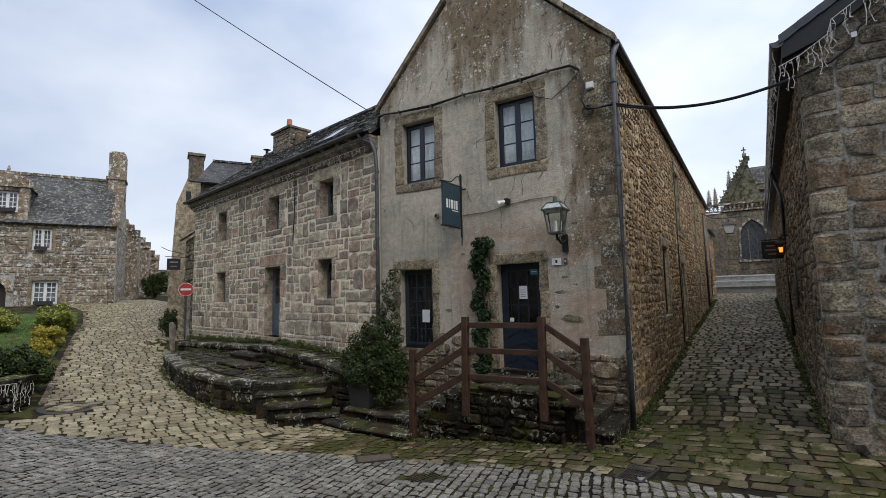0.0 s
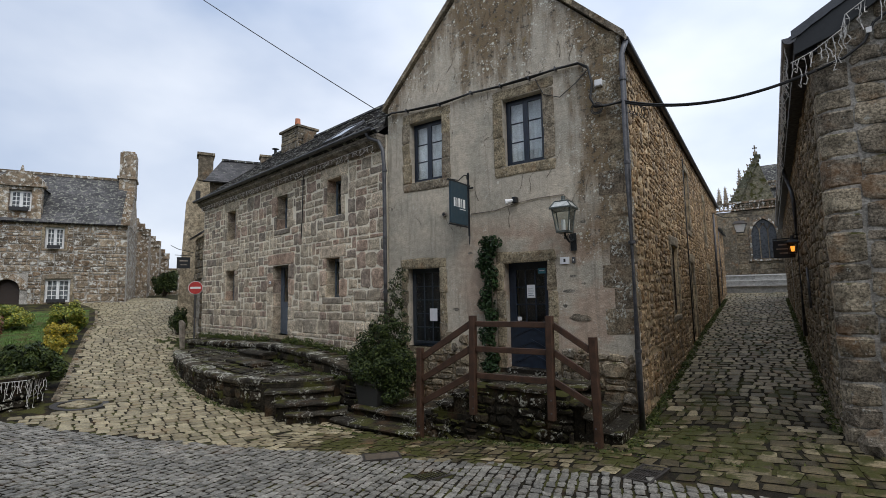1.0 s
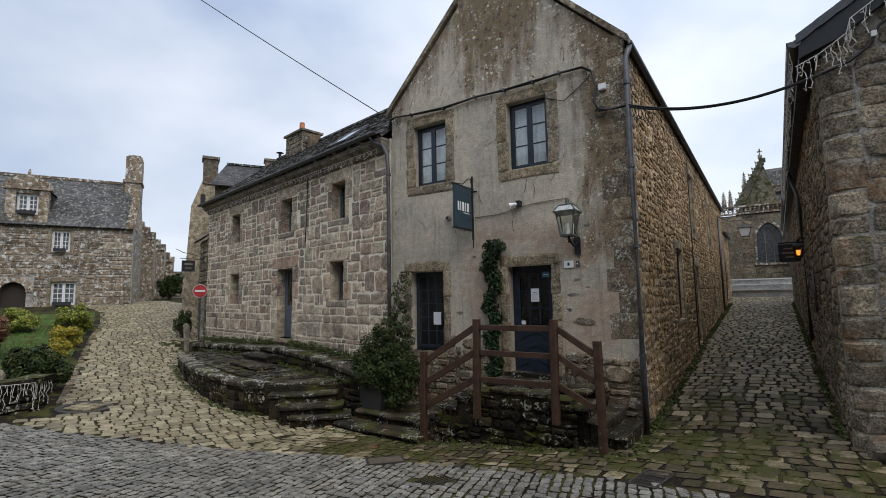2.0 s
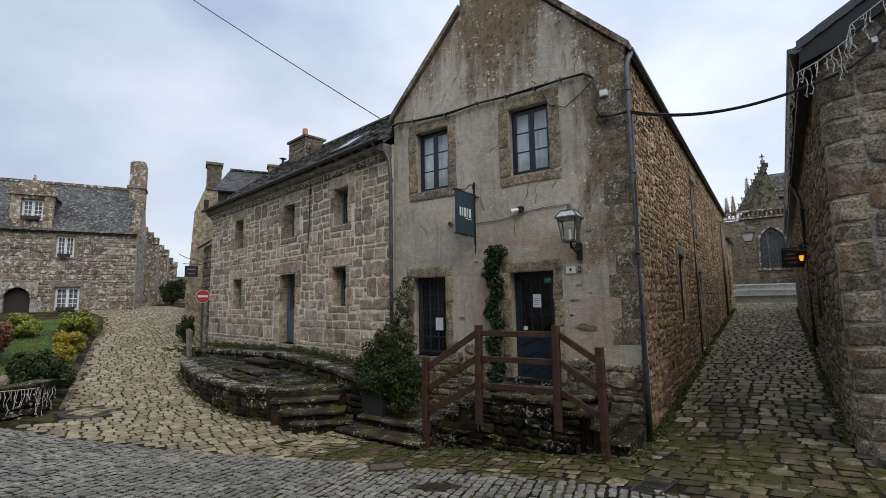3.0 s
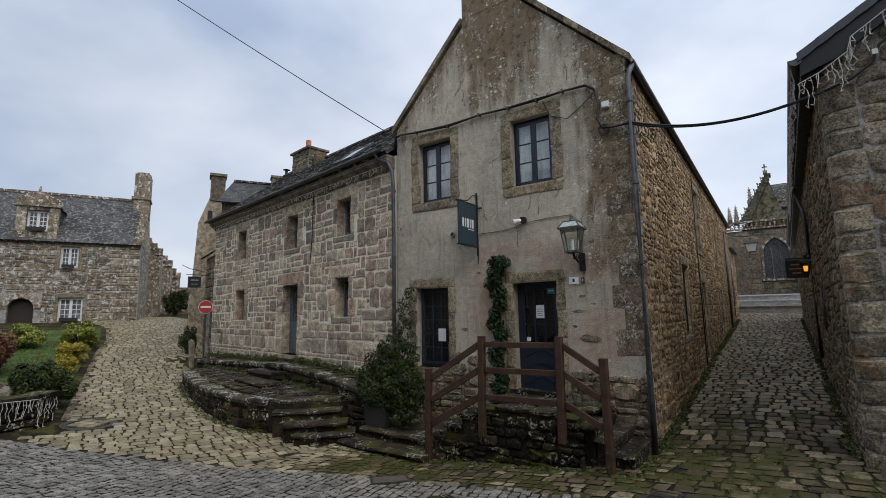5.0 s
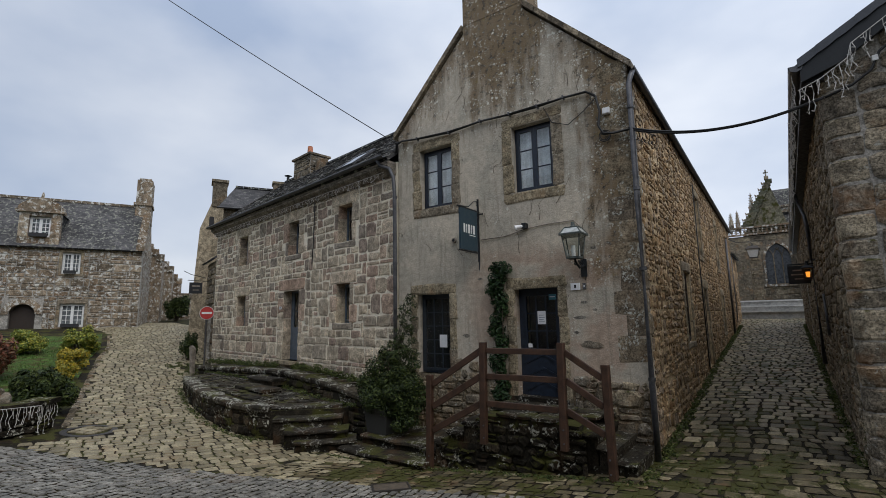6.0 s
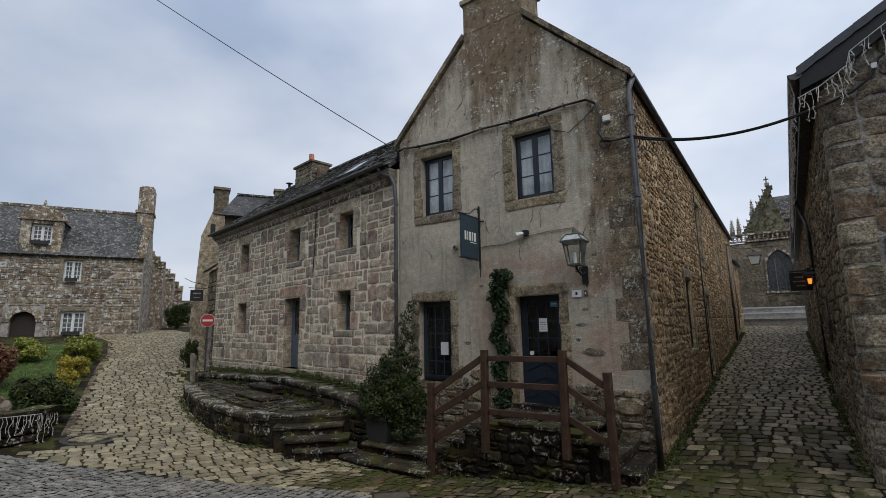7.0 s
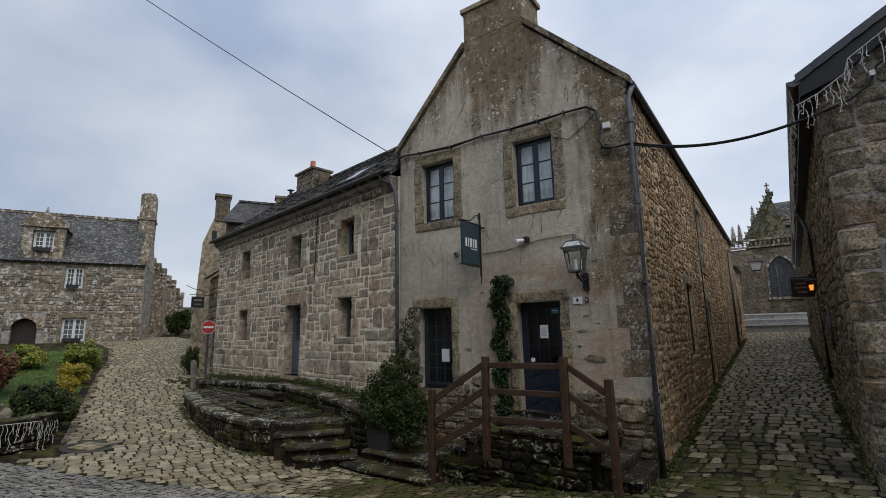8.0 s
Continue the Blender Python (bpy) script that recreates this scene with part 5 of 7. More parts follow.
for c, r in (((0.0, 0.02, -0.09), 0.05), ((0.02, 0.14, -0.09), 0.06), ((0.02, 0.24, -0.08), 0.045)):
    Geo().tube([(c[0], c[1] + r * math.cos(k * 0.7) * (1 - 0.05 * k), c[2] + r * math.sin(k * 0.7) * (1 - 0.05 * k)) for k in range(11)], 0.009, 6).object("scroll", M_IRON, lamp)
Geo().box(-0.02, 0.33, -0.3, 0.08, 0.36, 0.0).object("wall_plate", M_IRON, lamp)
flood = thing("floodlight", pose(-1.98, 0, 3.86), "small white spotlight on a dark wall clip", "lamp")
Geo().box(-0.03, -0.12, -0.04, 0.05, 0.0, 0.06).object("clip", M_IRON, flood)
Geo().tube([(-0.02, -0.1, 0.0), (-0.1, -0.16, -0.02), (-0.13, -0.18, -0.03)], 0.03, 12, r1=0.055).object("head", M_WHITE, flood)
plate = thing("house_plate", pose(-1.09, 0, 2.64), "small white enamel house plate", "plate")
Geo().box(-0.08, -0.024, 0, 0.08, -0.002, 0.12).object("plate", M_PAPER, plate)
Geo().box(-0.018, -0.028, 0.035, 0.018, -0.024, 0.09).object("plate_mark", M_CABLE, plate)
bell = thing("doorbell", pose(-0.93, 0, 2.67), "small grey doorbell on the render", "bell")
Geo().box(-0.025, -0.035, -0.02, 0.025, 0.0, 0.08).object("casing", M_ZINC, bell)
Geo().tube([(0, -0.035, 0.03), (0, -0.042, 0.03)], 0.012, 10).object("button", M_PAPER, bell)
vent = thing("vent_cap", pose(-3.58, 0, 3.78), "round grey vent cap on the render", "vent")
Geo().tube([(0, 0.0, 0), (0, -0.05, 0)], 0.05, 14).object("cap", M_GREYWOOD, vent)
Geo().tube([(0, -0.05, 0), (0, -0.055, 0)], 0.03, 12).object("grille", M_IRON, vent)

# ---------------------------------------------------------------- cables
def sagging(a, b, sag, n=24):
    a, b = Vector(a), Vector(b)
    return [a.lerp(b, i / n) - Vector((0, 0, 4 * sag * (i / n) * (1 - i / n))) for i in range(n + 1)]


c = thing("facade_cable", GABLE, "black bundled cable clipped across the gable", "cable")
run = [(-5.12, -0.05, 6.0), (-5.08, -0.06, 6.2), (-4.95, -0.05, 6.25), (-4.5, -0.05, 6.19), (-3.64, -0.05, 6.12), (-2.86, -0.05, 6.17), (-2.2, -0.05, 6.13), (-1.61, -0.05, 6.12), (-1.1, -0.05, 6.15), (-0.68, -0.05, 6.13), (-0.52, -0.05, 6.0), (-0.46, -0.06, 5.7), (-0.5, -0.06, 5.45), (-0.42, -0.07, 5.27), (-0.25, -0.06, 5.26), (0.02, -0.1, 5.24)]
Geo().tube(run, 0.022, 8).object("cable", M_CABLE, c, smooth=True)
Geo().tube([(p[0], p[1] - 0.03, p[2] + 0.02 * math.sin(i * 2.1)) for i, p in enumerate(run)], 0.012, 6).object("strand", M_CABLE, c, smooth=True)
for r in (0.1, 0.075):
    Geo().tube([(-0.4 + r * math.cos(k * 0.55), -0.07, 5.24 + r * math.sin(k * 0.55)) for k in range(14)], 0.01, 6).object("loop", M_CABLE, c, smooth=True)
Geo().tube([(-1.5, -0.03, 6.08), (-1.35, -0.03, 5.75), (-1.05, -0.03, 5.62), (-0.75, -0.03, 5.8), (-0.5, -0.04, 6.0)], 0.008, 6).object("loose_wire", M_CABLE, c, smooth=True)
for p in run[3:9]:
    Geo().box(p[0] - 0.012, -0.1, p[2] - 0.03, p[0] + 0.012, 0, p[2] + 0.03).object("clip", M_ZINC, c)
b = thing("junction_box", pose(-0.36, 0, 5.68), "small white junction box on the wall", "box")
Geo().box(-0.06, -0.07, -0.05, 0.06, 0, 0.06).object("casing", M_WHITE, b)
Geo().box(-0.05, -0.078, -0.04, 0.05, -0.07, 0.05).object("lid", M_PAPER, b)
c = thing("street_cable", GABLE, "thick black cable across the alley", "cable")
Geo().tube(sagging((0.0, -0.1, 5.24), (2.48, -0.3, 4.97), 0.22), 0.02, 8).object("cable", M_CABLE, c, smooth=True)
Geo().tube(sagging((0.0, -0.12, 5.27), (2.48, -0.31, 4.98), 0.23), 0.012, 6).object("strand", M_CABLE, c, smooth=True)
for k in range(6):
    p = Vector((0.1 + 0.05 * k, -0.09, 5.22))
    Geo().tube([p + Vector((0.05 * math.sin(j * 0.8), 0.02 * j, -0.03 * k + 0.08 * math.cos(j * 0.8) - 0.08)) for j in range(7)], 0.006, 5).object("curl", M_CABLE, c)
c = thing("overhead_wire", GABLE, "thin overhead wire from the gable corner over the street", "wire")
Geo().tube(sagging((-5.08, -0.05, 6.2), (-12.49, -3.88, 12.25), 0.07), 0.011, 6).object("wire", M_CABLE, c, smooth=True)
c = thing("sign_cable", GABLE, "thin grey cable run along the render to the lantern", "cable")
Geo().tube([(-2.95, -0.02, 3.72), (-2.4, -0.02, 3.73), (-2.0, -0.02, 3.82), (-1.5, -0.02, 3.86), (-1.05, -0.02, 3.86), (-0.92, -0.02, 3.7), (-0.9, -0.02, 2.8)], 0.009, 6).object("cable", M_GREYWOOD, c, smooth=True)

# ---------------------------------------------------------------- house across the alley
rng = random.Random(17)
NEAR = pose(2.47, -0.2, 0, 0, 0, -0.9)
near = thing("house", NEAR, "dark granite house with large blocks and a slate roof", "house")
EAVE, RISE = 5.42, 0.6
verge = lambda u: EAVE + 0.12 + u * RISE
Geo().wall(0.14, 6.5, -0.6, EAVE, 0.5).object("wall", M_GREYBED, near, "front wall in grey mortar")
SIDE = pose(0, 0, 0, 0, 0, -90)
Geo().wall(-22.5, -0.5, -0.6, EAVE, 0.5, [(-14.2, 1.0, -13.3, 3.1)], SIDE).object("side_wall", M_GREYBED, near)
Geo().box(6.0, 0.5, -0.5, 6.5, 22.5, EAVE).object("back_wall", M_GREYBED, near)
Geo().prism([(0.0, EAVE), (6.5, EAVE), (3.25, EAVE + 2.0)], 0, 0.45).object("gable", M_GREYBED, near)
# big rough blocks of the front
for r in banded(0.34, 3.6, -0.3, 7.4, (0.22, 0.4), (0.3, 0.75), (), rng, 0.045, 0.14, lambda u: verge(u) - 0.1, (0.9, 1.8), (0.6, 1.1)):
    Geo().add(*stone(*r, 0.014, rng, True, 0.17), pose(0, -0.012, 0)).object("stone", M_BLOCK, near)
quarter = [(0.5, -0.008)] + [(0.13 - 0.138 * math.sin(q * math.pi / 10), 0.13 - 0.138 * math.cos(q * math.pi / 10)) for q in range(6)] + [(-0.008, 0.55), (0.45, 0.55)]
Geo().add([(x, y, z) for z in (-0.6, EAVE - 0.05) for x, y in quarter], [(i, 9 + i, 9 + (i + 1) % 9, (i + 1) % 9) for i in range(9)] + [tuple(range(9, 18))[::-1], tuple(range(9))]).object("corner_core", M_GREYBED, near)
# the rounded, slightly battered corner: uneven blocks that turn from the front into the alley
z = -0.2
while z < EAVE - 0.12:
    h = rng.uniform(0.22, 0.4)
    n, w, e = 5, rng.uniform(0.3, 0.62), rng.uniform(0.31, 0.36)
    rings = []
    for k, (lift, grow) in enumerate(((0.01, -0.014), (0.04, 0.0), (h - 0.04, rng.uniform(-0.01, 0.012)), (h - 0.01, -0.014))):
        off = -0.024 - grow
        ring = [(0.13 - 0.13 * math.cos(q * math.pi / 2 / n) + off + rng.uniform(-0.012, 0.012), 0.13 - 0.13 * math.sin(q * math.pi / 2 / n) + off + rng.uniform(-0.012, 0.012)) for q in range(n + 1)]
        rings.append([(off + 0.012, w - (0.03 if k in (0, 3) else 0))] + ring + [(e - (0.03 if k in (0, 3) else 0), off + 0.008)])
    v = [(x, y, z + lift + rng.uniform(-0.006, 0.006)) for ring, lift in zip(rings, (0.01, 0.04, h - 0.04, h - 0.01)) for x, y in ring]
    k = len(rings[0])
    v += [(0.3, 0.3, z + 0.012), (0.3, 0.3, z + h - 0.012)]
    f = [(q * k + i, q * k + i + 1, (q + 1) * k + i + 1, (q + 1) * k + i) for q in range(3) for i in range(k - 1)]
    f += [(4 * k, i + 1, i) for i in range(k - 1)] + [(4 * k + 1, 3 * k + i, 3 * k + i + 1) for i in range(k - 1)]
    f += [(4 * k, 0, k, 2 * k, 3 * k, 4 * k + 1), (4 * k + 1, 4 * k - 1, 3 * k - 1, 2 * k - 1, k - 1, 4 * k)]
    Geo().add(v, f).object("corner_stone", M_BLOCK, near)
    z += h
lay(banded(-22.4, -0.36, 0.0, EAVE - 0.1, (0.09, 0.24), (0.12, 0.42), [(-14.4, 0.9, -13.1, 3.3)], rng, 0.03, 0.2, None, (0.4, 1.0), (0.3, 0.7)), near, SIDE, M_DARK, 0.028, rng, 300, lambda r: -r[0], cut=0.25)
T = lambda u: EAVE + 0.06 + (u + 0.27) * RISE
slab("roof", [(-0.25, -0.12, T(-0.25)), (-0.25, 22.5, T(-0.25)), (3.25, 22.5, T(3.25)), (3.25, -0.12, T(3.25))], 0.07, M_SLATE, near, "dark slate roof")
slab("roof", [(6.75, -0.12, T(-0.25)), (6.75, 22.5, T(-0.25)), (3.25, 22.5, T(3.25)), (3.25, -0.12, T(3.25))], 0.07, M_SLATE, near)
for k in range(16):  # slates hung along the verge, their lower edges rounded
    u = -0.22 + k * 0.21
    lo = [(u + 0.23 * q / 5, T(u + 0.23 * q / 5) - 0.085 - 0.012 * math.sin(math.pi * q / 5)) for q in range(6)]
    Geo().prism(lo + [(u + 0.23, T(u + 0.23) + 0.025), (u, T(u) + 0.03)], -0.2 - 0.004 * (k % 2), -0.185 - 0.004 * (k % 2)).object("verge_slate", M_VERGE, near)
Geo().prism([(-0.2, T(-0.2) - 0.3), (0.2, T(-0.2) - 0.16), (3.3, T(3.3) - 0.2), (3.3, T(3.3) - 0.08), (-0.2, T(-0.2) - 0.08)], -0.17, -0.1).object("barge_board", M_IRON, near, "black painted barge board")
Geo().box(-0.2, -0.1, EAVE - 0.2, 0.04, 22.5, EAVE + 0.02).object("eave_box", M_IRON, near, "dark boxed eave over the alley")
gutter(near, (-0.24, -0.17, EAVE + 0.04), (-0.24, 22.5, EAVE + 0.04), 0.085)
Geo().prism([(-0.325, EAVE + 0.045), (-0.24 - 0.085 * 0.7, EAVE - 0.02), (-0.24, EAVE - 0.045), (-0.24 + 0.085 * 0.7, EAVE - 0.02), (-0.155, EAVE + 0.045)], -0.185, -0.17).object("gutter_end", M_ZINC, near)
pipe(near, [(-0.2, 7.2, EAVE), (-0.2, 7.2, EAVE - 0.3), (-0.1, 6.7, EAVE - 0.9), (-0.08, 6.6, EAVE - 1.2), (-0.08, 6.6, 1.0)], 0.045, M_ZINC)
pipe(near, [(-0.06, 4.2, 2.55), (-0.06, 4.0, 1.75)], 0.022, M_ZINC)
Geo().tube([(0.02, -0.09, 4.97), (0.3, -0.08, 5.06), (0.5, -0.08, 5.2), (0.6, -0.08, 5.42), (0.85, -0.08, 5.6), (0.9, -0.08, 5.4), (1.0, -0.07, 5.3)], 0.018, 6).object("cable", M_CABLE, near, smooth=True)
for a, b, c in ((0.4, 5.55, 0.05), (0.52, 5.3, 0.035)):
    Geo().box(a, -0.11, b, a + c * 1.6, -0.03, b + c * 2).object("cable_box", M_WHITE, near)
footing = thing("footing_stone", pose(2.78, -0.5, gz(2.78, -0.5)), "rough mossy boulder at the foot of the house corner", "stone")
bm = bmesh.new()
bmesh.ops.create_icosphere(bm, subdivisions=3, radius=1)
for v in bm.verts:
    v.co = v.co * (0.8 + 0.35 * noise.noise(v.co * 1.7)) 
    v.co = Vector((v.co.x * 0.36 + 0.05, v.co.y * 0.26, v.co.z * 0.4))
me = bpy.data.meshes.new("boulder")
bm.to_mesh(me)
bm.free()
me.materials.append(M_DARK)
new("boulder", me).parent = footing


def icicles(parent, line, count, drop, m=None):
    """Strands of unlit icicle lights hung from a wire."""
    Geo().tube(line, 0.006, 5, m).object("wire", M_FAIRY, parent)
    pts = [Vector(p) for p in line]
    for k in range(count):
        t = (k + rng.random()) / count * (len(pts) - 1)
        i = min(int(t), len(pts) - 2)
        p = pts[i].lerp(pts[i + 1], t - i)
        g, z, x, y = Geo(), 0.0, 0.0, 0.0
        path = [p.copy()]
        for _ in range(int(rng.uniform(2, 6))):
            z -= drop * rng.uniform(0.6, 1.3)
            x, y = rng.uniform(-0.03, 0.03), rng.uniform(-0.03, 0.03)
            path.append(p + Vector((x, y, z)))
            if rng.random() < 0.7:
                g.tube([path[-1], path[-1] + Vector((rng.uniform(-0.035, 0.035), rng.uniform(-0.035, 0.035), rng.uniform(-0.02, 0.03)))], 0.006, 4, m)
        g.tube(path, 0.0055, 4, m)
        g.object("strand", M_FAIRY, parent)


fairy = thing("icicle_lights", NEAR, "unlit white icicle lights hung along eave and gable", "lights")
icicles(fairy, [(-0.29, -0.1 + 0.9 * k, EAVE - 0.02 - 0.03 * (k % 2)) for k in range(14)], 100, 0.1)
icicles(fairy, [(-0.25, -0.21, 5.1), (0.0, -0.21, 5.2), (0.28, -0.21, 5.38), (0.33, -0.21, 5.56), (0.7, -0.21, 5.8), (1.1, -0.21, 6.06), (1.9, -0.21, 6.5)], 34, 0.08)
fairy2 = thing("icicle_lights", ROW, "unlit icicle lights below the eave of the granite house", "lights")
icicles(fairy2, [(-10.8 + 1.05 * k, -0.2, 5.58) for k in range(11)], 110, 0.045)

# the lit lantern and the board beside it
inn = thing("inn_lantern", pose(2.36, 5.7, 2.97), "lit black lantern beside a dark hanging board", "lamp")
lantern(inn, 0.06, 0.09, 0.22, M_IRON, M_LAMPGLASS, 0.08)
Geo().tube([(0, 0, 0.03), (0, 0, 0.15)], 0.03, 10, r1=0.045).object("bulb", M_WARM, inn, "glowing amber bulb")
Geo().tube([(0, 0, 0.3), (0.05, 0, 0.42), (0.2, 0, 0.42)], 0.012, 6).object("arm", M_IRON, inn)
board = thing("hanging_board", pose(1.99, 5.85, 2.86), "black hanging board on the alley wall", "sign")
Geo().box(0, -0.015, 0, 0.42, 0.015, 0.42).object("panel", M_IRON, board)
for k, (a, b) in enumerate(((0.1, 0.3), (0.06, 0.34), (0.12, 0.28))):
    Geo().box(a, -0.02, 0.3 - 0.1 * k, b, -0.015, 0.33 - 0.1 * k).object("board_mark", M_GREYWOOD, board)
Geo().box(0.0, -0.02, 0.44, 0.5, 0.02, 0.47).object("arm", M_IRON, board)
hang = thing("street_lantern", pose(1.07, 17.0, 4.66), "pale four-sided lantern hung over the alley", "lamp")
lantern(hang, 0.15, 0.24, 0.36, M_CAST, plain_mat("opal_glass", (0.75, 0.76, 0.74), 0.4, 0, 0.05), 0.16)
Geo().tube([(-1.03, 0, 1.0), (-0.6, 0, 0.75), (-0.1, 0, 0.72), (0, 0, 0.6)], 0.018, 6).object("arm", M_IRON, hang)

# ---------------------------------------------------------------- low house behind the gable house in the alley
rng = random.Random(19)
annex = thing("house", pose(-0.05, 20.3, 0, 0, 0, 90), "lower stone house further up the alley", "house")
Geo().wall(0, 4.2, 0.5, 5.3, 0.4, [(1.2, 2.4, 1.9, 3.6)]).object("wall", M_ALLEYBED, annex)
lay(courses(0.02, 4.2, 1.3, 5.28, (0.14, 0.26), (0.2, 0.5), [(1.2, 2.4, 1.9, 3.6)], rng, 0.025), annex, None, M_ALLEY, 0.035, rng, 40)
Geo().box(0, 0.4, 0.5, 4.2, 5, 5.3).object("body", M_ALLEYBED, annex)
slab("roof", [(-0.1, -0.2, 5.28), (4.3, -0.2, 5.28), (4.3, 2.5, 7.4), (-0.1, 2.5, 7.4)], 0.07, M_SLATEOLD, annex)
pipe(annex, [(-0.1, -0.06, 5.1), (-0.1, -0.06, 3.4), (-0.3, -0.06, 1.8)], 0.04, M_ZINC)

# ---------------------------------------------------------------- steps at the head of the alley
steps = thing("church_steps", pose(0, 25.2, 0.32), "three pale stone steps across the head of the alley", "steps", kind="structure")
for k in range(3):
    n = 5
    for i in range(n):
        a = -3 + i * 2.2 + 0.4 * (k % 2)
        # Risers: the same pale stone coloured darker, as shade below the nosings.
        Geo().box(a, 0.55 * k, 1.4, a + 2.19, 0.55 * k + 2.5, 1.93 + 0.32 * k).object("step_block", M_STEPSHADE, steps)
        Geo().box(a, 0.55 * k - 0.1, 1.93 + 0.32 * k, a + 2.19, 0.55 * k + 0.6, 2.0 + 0.32 * k).object("nosing", M_CONCRETE, steps, "pale projecting tread")

# ---------------------------------------------------------------- church
rng = random.Random(23)
church = thing("church", pose(0, 37, 0), "weathered grey granite church with balustrades and pinnacles", "church")
ARCH = (1.3, 4.45, 2.95, 7.65)


def arch_outline(u0, v0, u1, v1, n=8):
    """A pointed arch: foot left, foot right, then up and over."""
    w, spring = u1 - u0, v1 - 0.75 * (u1 - u0)
    rise = v1 - spring
    r = (rise * rise + w * w / 4) / w
    pts = [(u0, v0), (u1, v0), (u1, spring)]
    top = math.asin(min(1, rise / r))
    for k in range(1, n + 1):
        a = top * k / n
        pts.append((u1 - r + r * math.cos(a), spring + r * math.sin(a)))
    for k in range(n - 1, -1, -1):
        a = top * k / n
        pts.append((u0 + r - r * math.cos(a), spring + r * math.sin(a)))
    return pts


outline = arch_outline(*ARCH)
bm = bmesh.new()
outer = [(-1.1, 1.5), (9, 1.5), (9, 8.4), (-1.1, 8.4)]
vs = [bm.verts.new((x, 0, z)) for x, z in outer] + [bm.verts.new((x, 0, z)) for x, z in outline]
edges = [bm.edges.new((vs[i], vs[(i + 1) % 4])) for i in range(4)]
edges += [bm.edges.new((vs[4 + i], vs[4 + (i + 1) % len(outline)])) for i in range(len(outline))]
bmesh.ops.triangle_fill(bm, edges=edges, use_beauty=True)
faces = bm.faces[:]
ext = bmesh.ops.extrude_face_region(bm, geom=faces)
bmesh.ops.translate(bm, verts=[e for e in ext["geom"] if isinstance(e, bmesh.types.BMVert)], vec=(0, 0.5, 0))
bmesh.ops.recalc_face_normals(bm, faces=bm.faces[:])
me = bpy.data.meshes.new("wall")
bm.to_mesh(me)
bm.free()
me.materials.append(M_DARK)
new("wall", me).parent = church
Geo().box(-1.1, 0.5, 1.5, -0.7, 9, 8.4).box(8.6, 0.5, 1.5, 9, 9, 8.4).box(-0.7, 8.6, 1.5, 8.6, 9, 8.4).object("back_wall", M_DARK, church)
lay(courses(-1.1, 5, 2.0, 8.3, (0.3, 0.45), (0.5, 1.0), [(ARCH[0] - 0.25, 4.2, ARCH[2] + 0.25, 7.95)], rng, 0.03, 0.05), church, None, M_DARK, 0.03, rng, 60)
win = Geo().prism(outline, 0.3, 0.34).object("window", plain_mat("leaded_glass", (0.05, 0.055, 0.06), 0.3, 0, 0.3, 8), church, "dark leaded pointed window")
for x in (1.3 + 0.55, 1.3 + 1.1):
    bar((x, 0.25, 4.45), (x, 0.25, 6.5), 0.07, 0.1, "mullion", win, M_DARK)
for x, s in ((1.85, 1), (2.4, -1), (1.85, -1), (2.4, 1)):
    Geo().tube([(x + s * 0.55 * (1 - math.cos(k * 0.26)), 0.25, 6.5 + 0.85 * math.sin(k * 0.26)) for k in range(6)], 0.04, 6).object("tracery", M_DARK, win)
n = len(outline)
big = [(2.125 + (x - 2.125) * 1.16, 4.45 + (z - 4.45) * 1.06) for x, z in outline]
for i in range(2, n):
    a, b, c, d = outline[i], outline[(i + 1) % n], big[(i + 1) % n], big[i]
    Geo().prism([a, d, c, b], -0.06, 0.25).object("arch_stone", M_FARSTONE, win)
Geo().box(1.1, -0.15, 4.25, 3.15, 0.3, 4.45).object("sill", M_FARSTONE, win)
buttress = Geo().box(-1.0, -1.2, 1.5, 0.3, 0, 7.0).prism([(-1.0, 7.0), (0.3, 7.0), (0.3, 7.9), (-1.0, 7.9)], -0.7, 0).object("buttress", M_DARK, church)
Geo().box(3.3, -1.2, 1.5, 4.2, 0, 7.4).object("buttress", M_DARK, church)


def balustrade(u0, u1, v0, v1, y):
    """A pierced stone parapet: two rails and uprights with cusps."""
    b = Geo().box(u0, y - 0.12, v0, u1, y + 0.12, v0 + 0.14).object("balustrade", M_FARSTONE, church, "lichened pierced stone balustrade")
    Geo().box(u0, y - 0.14, v1 - 0.14, u1, y + 0.14, v1).object("coping", M_FARSTONE, b)
    k = u0
    while k < u1:
        Geo().box(k, y - 0.08, v0 + 0.14, k + 0.09, y + 0.08, v1 - 0.14).object("upright", M_FARSTONE, b)
        Geo().tube([(k + 0.19 + 0.1 * math.cos(a * 0.7), y, (v0 + v1) / 2 + 0.12 * math.sin(a * 0.7)) for a in range(10)], 0.03, 5).object("cusp", M_FARSTONE, b)
        k += 0.3


balustrade(-1.1, 5.0, 8.45, 9.15, -0.1)
balustrade(1.7, 5.0, 10.25, 10.85, 1.3)
slab("roof", [(0.0, 0.3, 8.5), (9, 0.3, 8.5), (9, 1.5, 10.3), (1.0, 1.5, 10.3)], 0.1, M_SLATEOLD, church, "lower slate roof")
slab("roof", [(1.3, 1.5, 10.4), (9, 1.5, 10.4), (9, 3.0, 12.55), (2.2, 3.0, 12.55)], 0.1, M_SLATEOLD, church)
M_MOSSED = stone_mat("moss_grown_stone", [(0.1, 0.1, 0.07), (0.14, 0.13, 0.09)], 0.3, moss=0.55)
